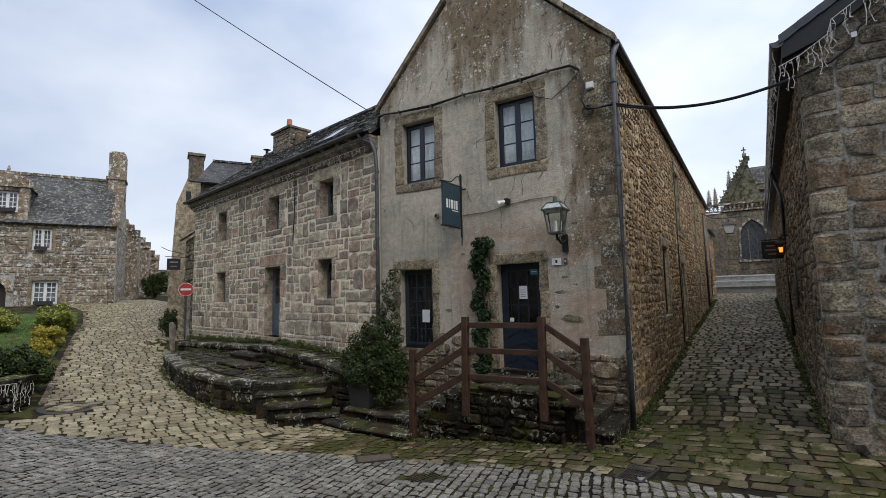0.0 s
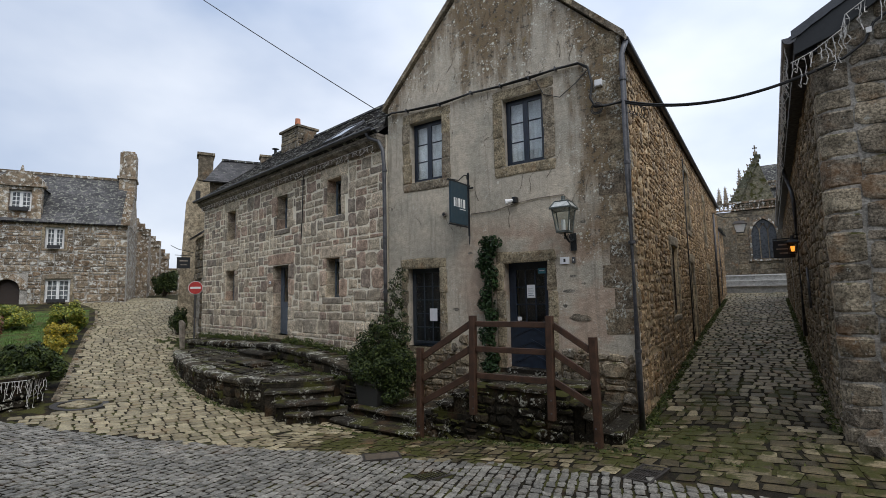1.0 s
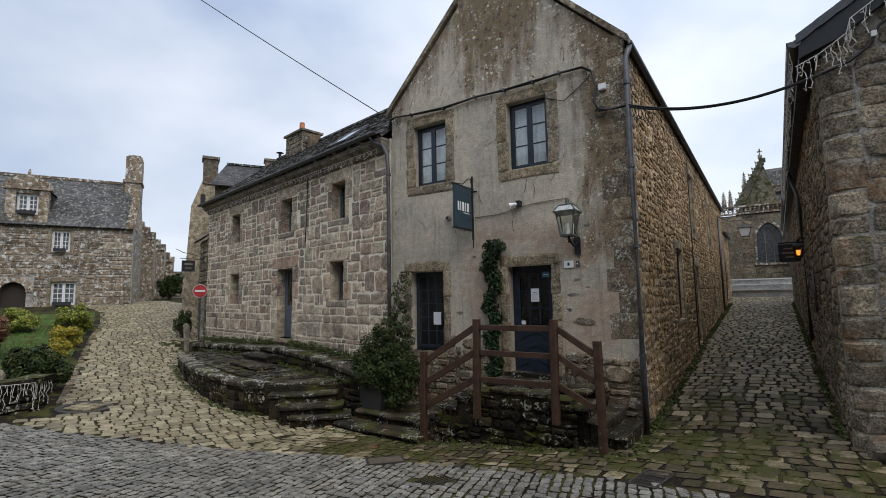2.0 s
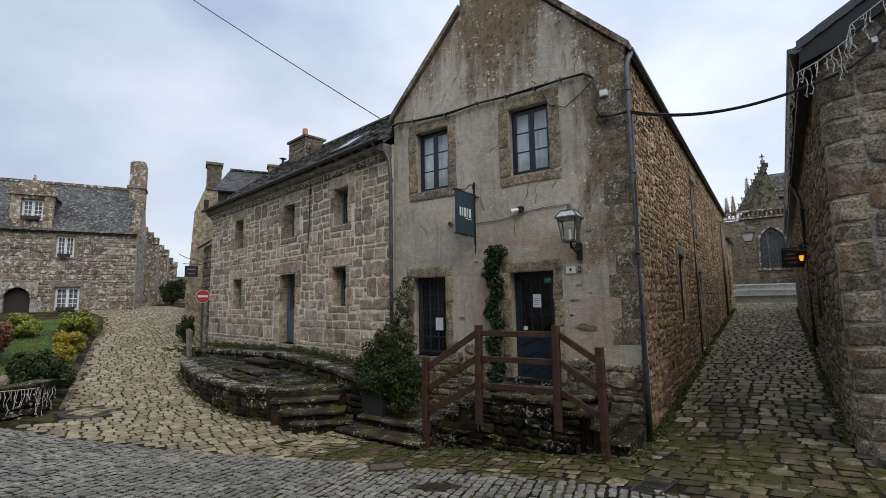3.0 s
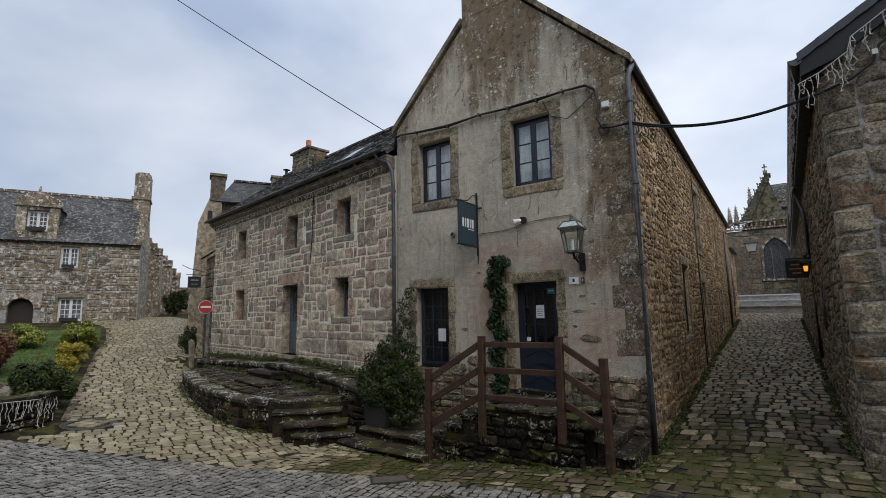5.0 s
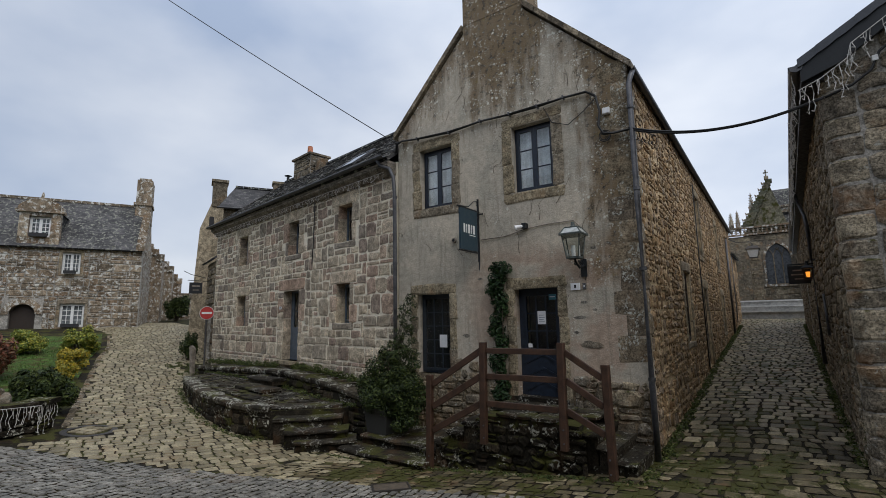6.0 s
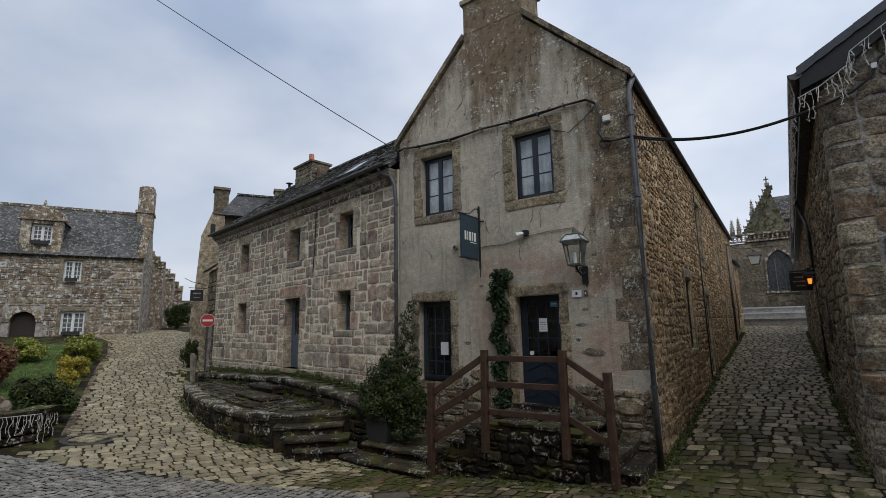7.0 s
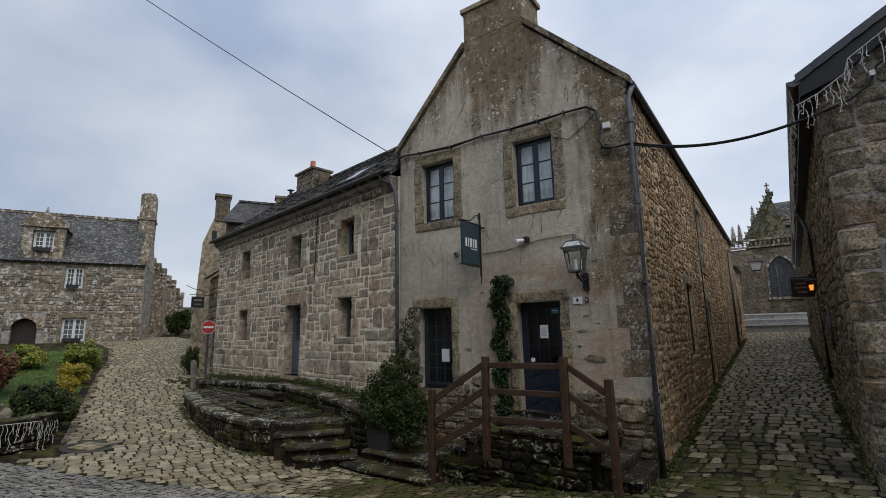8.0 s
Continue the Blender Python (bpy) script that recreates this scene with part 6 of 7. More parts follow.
for k in range(16):  # moss-grown raking steps of the gable
    a, z = -0.05 + k * 0.13, 9.1 + k * 0.235
    Geo().box(a, -0.05, z, a + 0.75 - 0.02 * k, 0.6, z + 0.25).object("raking_step", M_MOSSED, church)
    if k % 2 == 0:
        Geo().tube([(a - 0.05, 0, z + 0.1), (a - 0.15, 0, z + 0.3)], 0.1, 6, r1=0.03).object("crocket", M_FARSTONE, church)
Geo().prism([(0.1, 8.5), (3.2, 8.5), (2.0, 12.9)], 0.1, 0.5).object("gable", M_MOSSED, church, "mossy gable slope")
Geo().box(1.85, -0.05, 12.9, 2.15, 0.4, 13.15).object("apex_stone", M_FARSTONE, church)
cross = Geo().box(1.94, 0.1, 13.15, 2.04, 0.2, 13.7).object("cross", M_FARSTONE, church, "small stone cross on the gable")
Geo().box(1.82, 0.1, 13.42, 2.16, 0.2, 13.51).object("cross_arm", M_FARSTONE, cross)


def pinnacle(x, y, z0, z1, w):
    p = Geo().box(x - w, y - w, z0, x + w, y + w, z0 + (z1 - z0) * 0.3).object("pinnacle", M_FARSTONE, church, "crocketed stone pinnacle")
    Geo().tube([(x, y, z0 + (z1 - z0) * 0.3), (x, y, z1)], w, 4, r1=0.02).object("spirelet", M_FARSTONE, p)
    for k in range(5):
        z = z0 + (z1 - z0) * (0.38 + 0.12 * k)
        q = w * (1 - 0.17 * k)
        for s in (-1, 1):
            Geo().tube([(x + s * q * 0.6, y, z), (x + s * (q + 0.06), y, z + 0.06)], 0.05, 5, r1=0.02).object("crocket", M_FARSTONE, p)


pinnacle(0.8, 0.2, 10.2, 12.0, 0.16)
pinnacle(-0.27, 0.2, 8.9, 10.65, 0.17)
pinnacle(-0.72, -0.1, 8.9, 10.48, 0.17)

# ---------------------------------------------------------------- far stone house with the dormer
rng = random.Random(29)
farm = thing("house", pose(-27.1, 3.5, 2.0, 0, 0, 63.5), "old granite house with a stone dormer and slate roof", "house")
F_W = [(-3.55, 2.85, -2.75, 3.98), (-3.45, 0.08, -2.4, 1.28)]
DOOR = (-5.44, -0.3, -4.4, 1.27)
Geo().wall(-22, 0, -1.0, 4.3, 0.5, F_W + [DOOR]).object("wall", M_GREYBED, farm, "front wall of grey granite")
Geo().box(-0.5, 0.5, -1.0, 0, 6, 4.3).box(-22, 5.5, -1, -0.5, 6, 4.3).prism([(0, 4.3), (6, 4.3), (3, 7.4)], -0.02, 0.5, pose(0, 0, 0, 0, 0, 90)).object("side_wall", M_FARSTONE, farm)
lay(banded(-9, 0, -0.3, 4.28, (0.2, 0.42), (0.3, 0.8), [(h[0] - 0.14, h[1] - 0.12, h[2] + 0.14, h[3] + 0.24) for h in F_W] + [(-5.72, -0.3, -4.12, 1.56)], rng, 0.04, 0.15), farm, None, M_FARSTONE, 0.03, rng, 180, lambda r: -r[0])
for h in F_W:
    surround(farm, None, *h, rng, 0.13, 0.23, 0.12, 0.03)
    window(farm, None, *h, 0.15, 2, 4, M_WHITE, 2, M_NET, 0.03, 0.06)
    Geo().box(h[0] + 0.15, -0.28, h[1] + 0.0, h[2] - 0.15, -0.08, h[1] + 0.16).object("flower_box", M_DIM, farm)
leaf = Geo().wall(DOOR[0], DOOR[2], DOOR[1], DOOR[3], 0.05, (), pose(0, 0.25, 0)).object("door", plain_mat("dark_oak", (0.03, 0.02, 0.014), 0.7), farm, "dark arched wooden door")
for k in range(9):  # round arch stones and their spandrels
    a, b = math.pi * k / 9, math.pi * (k + 1) / 9
    c = ((DOOR[0] + DOOR[2]) / 2, 0.75)
    p = [(c[0] + r * math.cos(t), c[1] + r * math.sin(t)) for r, t in ((0.52, a), (0.82, a), (0.82, b), (0.52, b))]
    Geo().prism(p, -0.06, 0.3).object("arch_stone", M_FARSTONE, farm)
for s in (-1, 1):
    c = ((DOOR[0] + DOOR[2]) / 2, 0.75)
    pts = [(c[0] + s * 0.525, c[1])] + [(c[0] + s * 0.525 * math.cos(t), c[1] + 0.525 * math.sin(t)) for t in (0.4, 0.8, 1.2, 1.57)] + [(c[0] + s * 0.525, c[1] + 0.525)]
    Geo().prism(pts if s < 0 else pts[::-1], 0.0, 0.28).object("spandrel", M_FARSTONE, farm)
slab("roof", [(-22, -0.25, 4.2), (0.0, -0.25, 4.2), (0.0, 3, 7.35), (-22, 3, 7.35)], 0.1, M_SLATEOLD, farm, "lichened slate roof")
slab("roof", [(-22, 6.25, 4.2), (0.0, 6.25, 4.2), (0.0, 3, 7.35), (-22, 3, 7.35)], 0.1, M_SLATEOLD, farm)
Geo().prism([(-22, 7.3), (-0.3, 7.3), (-0.3, 7.45), (-22, 7.45)], 2.9, 3.1).object("ridge", M_FARSTONE, farm)
fc = Geo().box(-0.75, 2.3, 6.3, 0.06, 3.7, 8.95).object("chimney", M_FARSTONE, farm, "tall granite chimney on the gable")
Geo().box(-0.85, 2.2, 7.35, 0.12, 3.8, 7.5).object("chimney_band", M_FARSTONE, fc)
Geo().box(-0.66, 2.42, 8.95, -0.02, 3.58, 9.08).object("chimney_cap", M_FARSTONE, fc)
for k in range(14):  # raking gable coping in steps
    y = -0.3 + k * 0.19
    Geo().box(-0.3, y, 4.2 + k * 0.182, 0.1, y + 0.25, 4.5 + k * 0.182).object("coping_stone", M_FARSTONE, farm)
dormer = Geo().wall(-5.45, -3.75, 4.2, 6.0, 0.35, [(-5.05, 4.72, -4.15, 5.82)], pose(0, -0.08, 0)).object("dormer", M_FARSTONE, farm, "carved stone dormer with a rounded pediment")
window(dormer, pose(0, 0.05, 0), -5.05, 4.72, -4.15, 5.82, 0.1, 2, 4, M_WHITE, 2, M_DIM, 0.03, 0.06)
Geo().box(-5.6, -0.22, 6.0, -3.6, 0.3, 6.14).object("cornice", M_FARSTONE, dormer)
Geo().prism([(-4.6 + 0.95 * math.cos(math.pi * k / 10), 6.14 + 0.6 * math.sin(math.pi * k / 10)) for k in range(11)], -0.14, 0.4).object("pediment", M_FARSTONE, dormer)
Geo().tube([(-4.6, 0, 6.7), (-4.6, 0, 6.9), (-4.6, 0, 7.1)], 0.12, 8, r1=0.03).object("finial", M_FARSTONE, dormer)
Geo().prism([(-5.4, 4.3), (-3.8, 4.3), (-3.8, 6.0), (-5.4, 6.0)], 0.3, 2.0).object("dormer_cheek", M_SLATEOLD, dormer)
Geo().prism([(-5.5, 6.0), (-3.7, 6.0), (-4.6, 6.6)], 0.42, 2.4).object("dormer_roof", M_SLATEOLD, dormer)
Geo().box(-4.95, -0.3, 4.72, -4.25, -0.1, 4.9).object("flower_box", M_DIM, dormer)

# gabled rear parts of the same street front, behind it
for k, (x, z, w) in enumerate(((2.2, 4.6, 3.0), (6.0, 4.2, 3.4), (10.0, 3.6, 3.4))):
    wing = thing("house", pose(-27.1, 3.5, 2.0, 0, 0, 63.5) @ pose(x * 0.13, x + 4.2, 0), "stone house further along the lane", "house")
    Geo().prism([(-4, -1), (0.35, -1), (0.35, z), (-1.9, z + 2.2), (-4, z)], 0, w).object("wall", M_FARSTONE, wing)
    for j in range(6):
        Geo().box(0.0 - j * 0.35, -0.1, z - 0.15 + j * 0.35, 0.45 - j * 0.35, 0.4, z + 0.3 + j * 0.35).object("step_stone", M_FARSTONE, wing)

# ---------------------------------------------------------------- houses behind the row
rng = random.Random(31)
rear = thing("house", pose(-19.75, 2.85, 0, 0, 0, 63.5), "pale rendered gable house with a chimney behind the row", "house")
M_PALE = stone_mat("pale_render", [(0.36, 0.30, 0.21), (0.38, 0.32, 0.23)], 0.1, rust=0.1)
Geo().prism([(-0.25, 0), (5, 0), (5, 7.4), (1.15, 8.0), (0.5, 7.8), (0.05, 6.5)], 0, 4).object("wall", M_PALE, rear)
rc = Geo().box(0.5, -0.06, 7.6, 1.12, 0.7, 8.8).object("chimney", M_DARK, rear)
Geo().box(0.44, -0.12, 8.8, 1.18, 0.76, 8.92).object("chimney_cap", M_DARK, rc)
Geo().box(0.42, -0.02, 6.5, 0.62, 0.1, 7.1).object("slit_window", M_DIM, rear)
hip = thing("house", pose(-17.55, 2.72, 0.18, 0, 0, 58.5), "low stone house with a dark slate roof", "house")
Geo().box(0.05, 0, 0, 3.4, 3, 6.95).object("wall", M_DARK, hip)
slab("roof", [(-0.15, -0.2, 6.95), (3.6, -0.2, 6.95), (3.6, 1.5, 8.3), (0.45, 1.5, 8.3)], 0.08, M_SLATE, hip)
for k in range(9):
    Geo().prism([(-0.09, -0.03), (0.09, -0.03), (0.06, 0.06), (-0.06, 0.06)], 0, 0.33, pose(0.45 + k * 0.34, 1.5, 8.32, 0, 0, -90)).object("ridge_tile", M_SLATEOLD, hip)
gutter(hip, (-0.2, -0.25, 6.93), (3.6, -0.25, 6.93), 0.07)
hc = Geo().box(2.1, 0.9, 7.4, 2.7, 1.5, 8.5).object("chimney", M_DARK, hip)
Geo().box(2.05, 0.85, 8.5, 2.75, 1.55, 8.6).object("chimney_cap", M_DARK, hc)
side = thing("house", pose(-15.98, 1.75, 0, 0, 0, 161.5), "narrow dark stone front at the end of the row", "house")
S_DOOR = (0.35, 0.8, 1.2, 2.9)
Geo().wall(0, 1.6, 0, 4.6, 0.4, [S_DOOR], Matrix.Diagonal((1, -1, 1, 1))).object("wall", M_GREYBED, side)
for r in courses(0.03, 1.58, 0.4, 4.55, (0.18, 0.32), (0.22, 0.5), [S_DOOR], rng, 0.03):
    v, f = stone(*r, 0.05, rng)
    Geo().add([(x, -y, z) for x, y, z in v], [q[::-1] for q in f]).object("stone", M_DARK, side)
Geo().box(0.35, -0.3, 0.8, 1.2, -0.26, 2.9).object("door", M_DIM, side)
slab("roof", [(-0.05, 0.25, 4.6), (1.7, 0.25, 4.6), (1.7, -0.9, 5.5), (-0.05, -0.9, 5.5)], 0.07, M_SLATE, side)
end = thing("garden_wall", pose(-37, 10, 2.2, 0, 0, 55), "low stone garden wall closing the lane", "wall")
Geo().wall(-5, 12, -0.5, 2.2, 0.5).object("wall", M_GREYBED, end)
lay(courses(-4, 8, 0, 2.2, (0.2, 0.4), (0.3, 0.7), (), rng, 0.04), end, None, M_FARSTONE, 0.04, rng, 60)
Geo().box(-5, -0.05, 2.2, 12, 0.55, 2.32).object("coping", M_FARSTONE, end)

# ---------------------------------------------------------------- unseen plain walls added behind the walk, cutting off low sky light
close = thing("sky_blocking_walls", pose(0, 0, 0), "unseen plain stone walls added across the square to block low sky", "wall", kind="structure")
Geo().box(-22, -14.0, -1, 18, -13.0, 9.2).object("wall", M_DARK, close)
Geo().box(11, -13.0, -1, 12, 14, 8.0).object("wall", M_DARK, close)

# ---------------------------------------------------------------- garden by the lane
rng = random.Random(37)
EDGE = [(-10.8, -4.2), (-13.0, -3.35), (-16.4, -2.0), (-19.1, -0.9), (-21.4, 0.2), (-24.9, 1.4)]
lawn_x = lambda t: float(np.interp(t, range(len(EDGE)), [p[0] for p in EDGE]))
lawn_y = lambda t: float(np.interp(t, range(len(EDGE)), [p[1] for p in EDGE]))
nu, nv = 40, 14
v = []
for i in range(nu + 1):
    t = 5 * i / nu
    for j in range(nv + 1):
        x, y = lawn_x(t) - 0.15 * j * 0.4, lawn_y(t) - 0.25 - 0.5 * j
        v.append((x, y, gz(x, y) + 0.03 + 0.05 * noise.noise((x, y, 0))))
f = [(i * (nv + 1) + j, i * (nv + 1) + j + 1, (i + 1) * (nv + 1) + j + 1, (i + 1) * (nv + 1) + j) for i in range(nu) for j in range(nv)]
tagged(new("lawn", mesh_of("lawn", v, [q[::-1] for q in f], M_LAWN, True)), "short green lawn of the lane garden", "lawn", kind="structure")
kerb = thing("garden_kerb", pose(0, 0, 0), "low stone edging between lawn and lane", "kerb", kind="structure")
for k in range(60):
    t = k / 12
    a = Vector((lawn_x(t), lawn_y(t), 0))
    b = Vector((lawn_x(t + 0.08), lawn_y(t + 0.08), 0))
    m = pose(a.x, a.y, gz(a.x, a.y), 0, 0, math.degrees(math.atan2(b.y - a.y, b.x - a.x)))
    w = (b - a).length * 0.96
    Geo().add(*stone(0, -0.08, w, 0.02 + rng.uniform(0, 0.04), 0.1, rng), m).object("kerb_stone", M_DARK, kerb)
g = Geo()
for _ in range(5200):
    t = rng.uniform(0.7, 4.8)
    x, y = lawn_x(t), lawn_y(t) - 0.4 - rng.random() * 3.4
    z, a, h = gz(x, y) + 0.02, rng.uniform(0, 6.28), rng.uniform(0.04, 0.1)
    c, s = math.cos(a) * 0.012, math.sin(a) * 0.012
    g.add([(x - c, y - s, z), (x + c, y + s, z), (x + rng.gauss(0, 0.03), y + rng.gauss(0, 0.03), z + h)], [(0, 1, 2)])
tagged(g.object("grass", M_GRASS), "short grass blades over the lawn", "grass", kind="stuff")


def shrub(x, y, blobs, count, size, material, label, lift=0.0):
    z = gz(x, y) + lift
    t = thing("shrub", pose(x, y, z), label, "shrub")
    stems((0, 0, 0), blobs, rng, 0.015, 2).object("stem", M_TWIG, t)
    tagged(leaves(blobs, count, size, rng).object("foliage", material, t), kind="stuff")
    return t


def clump(w, d, h, n=9):
    """Balls of uneven size that make up a ragged bush."""
    out = []
    for _ in range(n * 2):
        a, r = rng.uniform(0, 6.28), rng.random() ** 0.5 * 0.62
        k = rng.uniform(0.16, 0.32)
        out.append((w * r * math.cos(a), d * r * math.sin(a), h * rng.uniform(0.22, 0.74), w * k, d * k, h * rng.uniform(0.14, 0.26)))
    return out


shrub(-12.4, -4.15, clump(1.05, 0.75, 1.1, 14), 7500, 0.055, M_LAUREL, "dark glossy evergreen bush behind the stone planter")
shrub(-16.1, -2.75, clump(0.62, 0.5, 0.62), 3000, 0.045, M_YELLOWLEAF, "golden yellow bush at the lawn edge")
shrub(-17.7, -2.1, clump(0.75, 0.6, 0.8), 3200, 0.05, M_YELLOWLEAF, "bright yellow variegated bush at the lawn edge")
shrub(-20.2, -1.15, clump(0.95, 0.8, 1.2, 11), 4200, 0.06, M_LIMELEAF, "lime green spotted shrub by the lane")
shrub(-21.4, -2.6, clump(1.4, 0.8, 1.0, 12), 4200, 0.06, M_LIMELEAF, "yellow-green border shrub before the old house")
shrub(-23.2, -4.2, clump(2.4, 0.8, 0.9, 14), 4600, 0.06, M_LAUREL, "low dark hedge before the old house")
shrub(-16.9, -4.3, clump(1.25, 0.9, 1.5, 12), 4600, 0.06, M_REDLEAF, "russet hydrangea with faded flower heads")
shrub(-17.3, 1.55, clump(0.5, 0.4, 1.3, 7), 2200, 0.05, M_LAUREL, "small dark bush at the end of the row")
shrub(-33.0, 8.3, clump(1.3, 1.0, 2.0, 12), 4200, 0.09, M_LAUREL, "large ivy-covered shrub at the lane end")

wallp = thing("garden_planter", pose(0, 0, 0), "low curved stone garden wall with rough coping", "wall")
LINE = [(-10.5, -7.2), (-10.42, -6.2), (-10.4, -5.3), (-10.45, -4.75), (-10.85, -4.35)]
poly_block([(x - 0.02, y) for x, y in LINE] + [(-11.6, -4.5), (-11.6, -7.2)], 0.6, -0.2, "core", M_TERRACEBED, wallp)
face_stones(LINE, lambda x, y: 0.62, -0.1, (0.18, 0.3), (0.2, 0.42), wallp, M_TERRACE, 60)
for (ax, ay), (bx, by) in zip(LINE, LINE[1:]):
    n = max(1, round(math.hypot(bx - ax, by - ay) / 0.5))
    for k in range(n):
        p, q = Vector((ax, ay)).lerp(Vector((bx, by)), k / n), Vector((ax, ay)).lerp(Vector((bx, by)), (k + 0.97) / n)
        m = pose(p.x, p.y, 0.6, 0, 0, math.degrees(math.atan2(by - ay, bx - ax)))
        w = (q - p).length
        Geo().box(0, -0.1 - rng.uniform(0, 0.04), 0, w, 0.38, 0.09 + rng.uniform(0, 0.03), m).object("coping_stone", M_TERRACE, wallp)
for k in range(6):
    slabs = thing("rock_slab", pose(-11.7 - 0.28 * k, -5.35 - 0.1 * k, 0.62 + 0.13 * k, rng.uniform(-6, 6), rng.uniform(-9, 3), rng.uniform(-20, 20)), "flat lichened rock slab stacked in the rockery", "rock", "rockery slabs")
    Geo().add(*stone(-0.55, -0.45, 0.55, 0.45, 0.16, rng), Matrix(((1, 0, 0, 0), (0, 0, 1, 0), (0, -1, 0, 0), (0, 0, 0, 1)))).object("slab", M_DARK, slabs)
Geo().box(-13.3, -6.6, -0.2, -11.6, -4.9, 0.6).object("rock_core", M_TERRACEBED, wallp)
fairy3 = thing("icicle_lights", pose(0, 0, 0), "unlit white icicle lights over the garden wall", "lights")
icicles(fairy3, [(x + 0.13, y - 0.02, 0.62 + 0.03 * math.sin(i)) for i, (x, y) in enumerate(LINE)], 46, 0.10)

# ---------------------------------------------------------------- street signs
post = thing("no_entry_sign", pose(-15.0, 0.95, gz(-15.0, 0.95), 0, 0, 62), "round red no entry sign on a thin grey pole", "sign")
zc = 2.53 - gz(-15.0, 0.95)
Geo().tube([(0, 0.03, 0), (0, 0.03, zc + 0.2)], 0.025, 8).object("pole", M_ZINC, post)
Geo().tube([(0, 0.0, zc), (0, -0.02, zc)], 0.235, 28).object("rim", M_WHITE, post)
Geo().tube([(0, -0.02, zc), (0, -0.026, zc)], 0.22, 28).object("disc", M_RED, post)
Geo().box(-0.165, -0.032, zc - 0.035, 0.165, -0.026, zc + 0.035).object("bar", M_WHITE, post)
for k, (x, y, h) in enumerate(((-15.15, 0.62, 0.85), (-14.98, 0.55, 0.95))):
    t = thing("wooden_post", pose(x, y, gz(x, y), 2, 3 * (1 - 2 * k), 20), "weathered grey wooden post beside the sign", "post")
    Geo().box(-0.055, -0.055, -0.1, 0.055, 0.055, h).object("shaft", M_GREYWOOD, t)
    Geo().prism([(-0.055, h), (0.055, h), (0, h + 0.04)], -0.055, 0.055).object("top", M_GREYWOOD, t)
bsign = thing("hanging_board", pose(-16.15, 1.1, 3.28, 0, 0, 62), "black hanging board on an iron bracket", "sign")
Geo().box(-0.24, -0.015, 0, 0.2, 0.015, 0.42).object("panel", M_IRON, bsign)
Geo().box(-0.15, -0.02, 0.26, 0.12, -0.015, 0.31).object("board_mark", M_GREYWOOD, bsign)
Geo().box(-0.12, -0.02, 0.12, 0.1, -0.015, 0.15).object("board_mark", M_GREYWOOD, bsign)
Geo().tube([(-0.45, 0, 0.85), (-0.2, 0, 0.72), (0.3, 0.3, 0.62)], 0.012, 6).object("bracket", M_IRON, bsign)
Geo().tube([(-0.3, 0, 0.5), (0.5, 0.5, 0.5)], 0.012, 6).object("arm", M_IRON, bsign)

# ---------------------------------------------------------------- covers in the paving
def cover_plane(x, y, turn=0):
    n = Vector((gz(x - 0.2, y) - gz(x + 0.2, y), gz(x, y - 0.2) - gz(x, y + 0.2), 0.4)).normalized()
    return Matrix.Translation((x, y, gz(x, y) + 0.012)) @ n.to_track_quat("Z", "Y").to_matrix().to_4x4() @ pose(0, 0, 0, 0, 0, turn)


grate = thing("drain_grate", cover_plane(0.5, -2.16, 3), "rusty cast iron drain grate set in the setts", "drain")
Geo().box(-0.28, -0.16, -0.03, 0.28, -0.13, 0.01).box(-0.28, 0.13, -0.03, 0.28, 0.16, 0.01).box(-0.28, -0.13, -0.03, -0.25, 0.13, 0.01).box(0.25, -0.13, -0.03, 0.28, 0.13, 0.01).box(-0.1, -0.13, -0.03, -0.07, 0.13, 0.01).box(0.07, -0.13, -0.03, 0.1, 0.13, 0.01).object("frame", M_CAST, grate)
for k in range(9):
    Geo().box(-0.25, -0.125 + k * 0.028, -0.03, 0.25, -0.112 + k * 0.028, 0.004).object("bar", M_CAST, grate)
Geo().box(-0.28, -0.16, -0.04, 0.28, 0.16, -0.025).object("pit", M_DIM, grate)
cov = thing("drain_cover", cover_plane(-1.8, -3.1, 8), "mossy cast iron drain cover in the road", "drain")
Geo().box(-0.22, -0.14, -0.03, 0.22, 0.14, 0.0).object("plate", M_CAST, cov)
for i in range(9):
    for j in range(5):
        Geo().box(-0.2 + i * 0.046, -0.12 + j * 0.05, 0, -0.175 + i * 0.046, -0.09 + j * 0.05, 0.007).object("stud", M_BED, cov)
man = thing("manhole_cover", cover_plane(-10.25, -3.9, 0) @ pose(0, 0, -0.006), "round cast iron manhole ring filled with setts", "manhole")
for k in range(24):
    a, b = math.tau * k / 24, math.tau * (k + 1) / 24
    Geo().add([(r * math.cos(t), r * math.sin(t), z) for t in (a, b) for r, z in ((0.38, 0.0), (0.5, 0.0), (0.5, -0.05), (0.38, -0.05))], [(0, 1, 5, 4), (1, 2, 6, 5), (0, 4, 7, 3)]).object("ring_segment", M_CAST, man)
Geo().tube([(0, 0, -0.03), (0, 0, -0.008)], 0.38, 24).object("infill", M_BED, man)
for k in range(9):
    Geo().add(*stone(-0.27 + 0.19 * (k % 3), -0.27 + 0.19 * (k // 3), -0.1 + 0.19 * (k % 3), -0.1 + 0.19 * (k // 3), 0.02, rng), Matrix(((1, 0, 0, 0), (0, 0, 1, 0), (0, -1, 0, 0.0), (0, 0, 0, 1)))).object("sett", M_COB, man)
hatch = thing("stone_hatch", cover_plane(-3.0, -2.62, 4), "square rusted hatch cover in the paving", "cover")
M_RUSTED = plain_mat("rusted_plate", (0.1, 0.078, 0.055), 0.75, 0.2, 0.35, 18, 0.4)
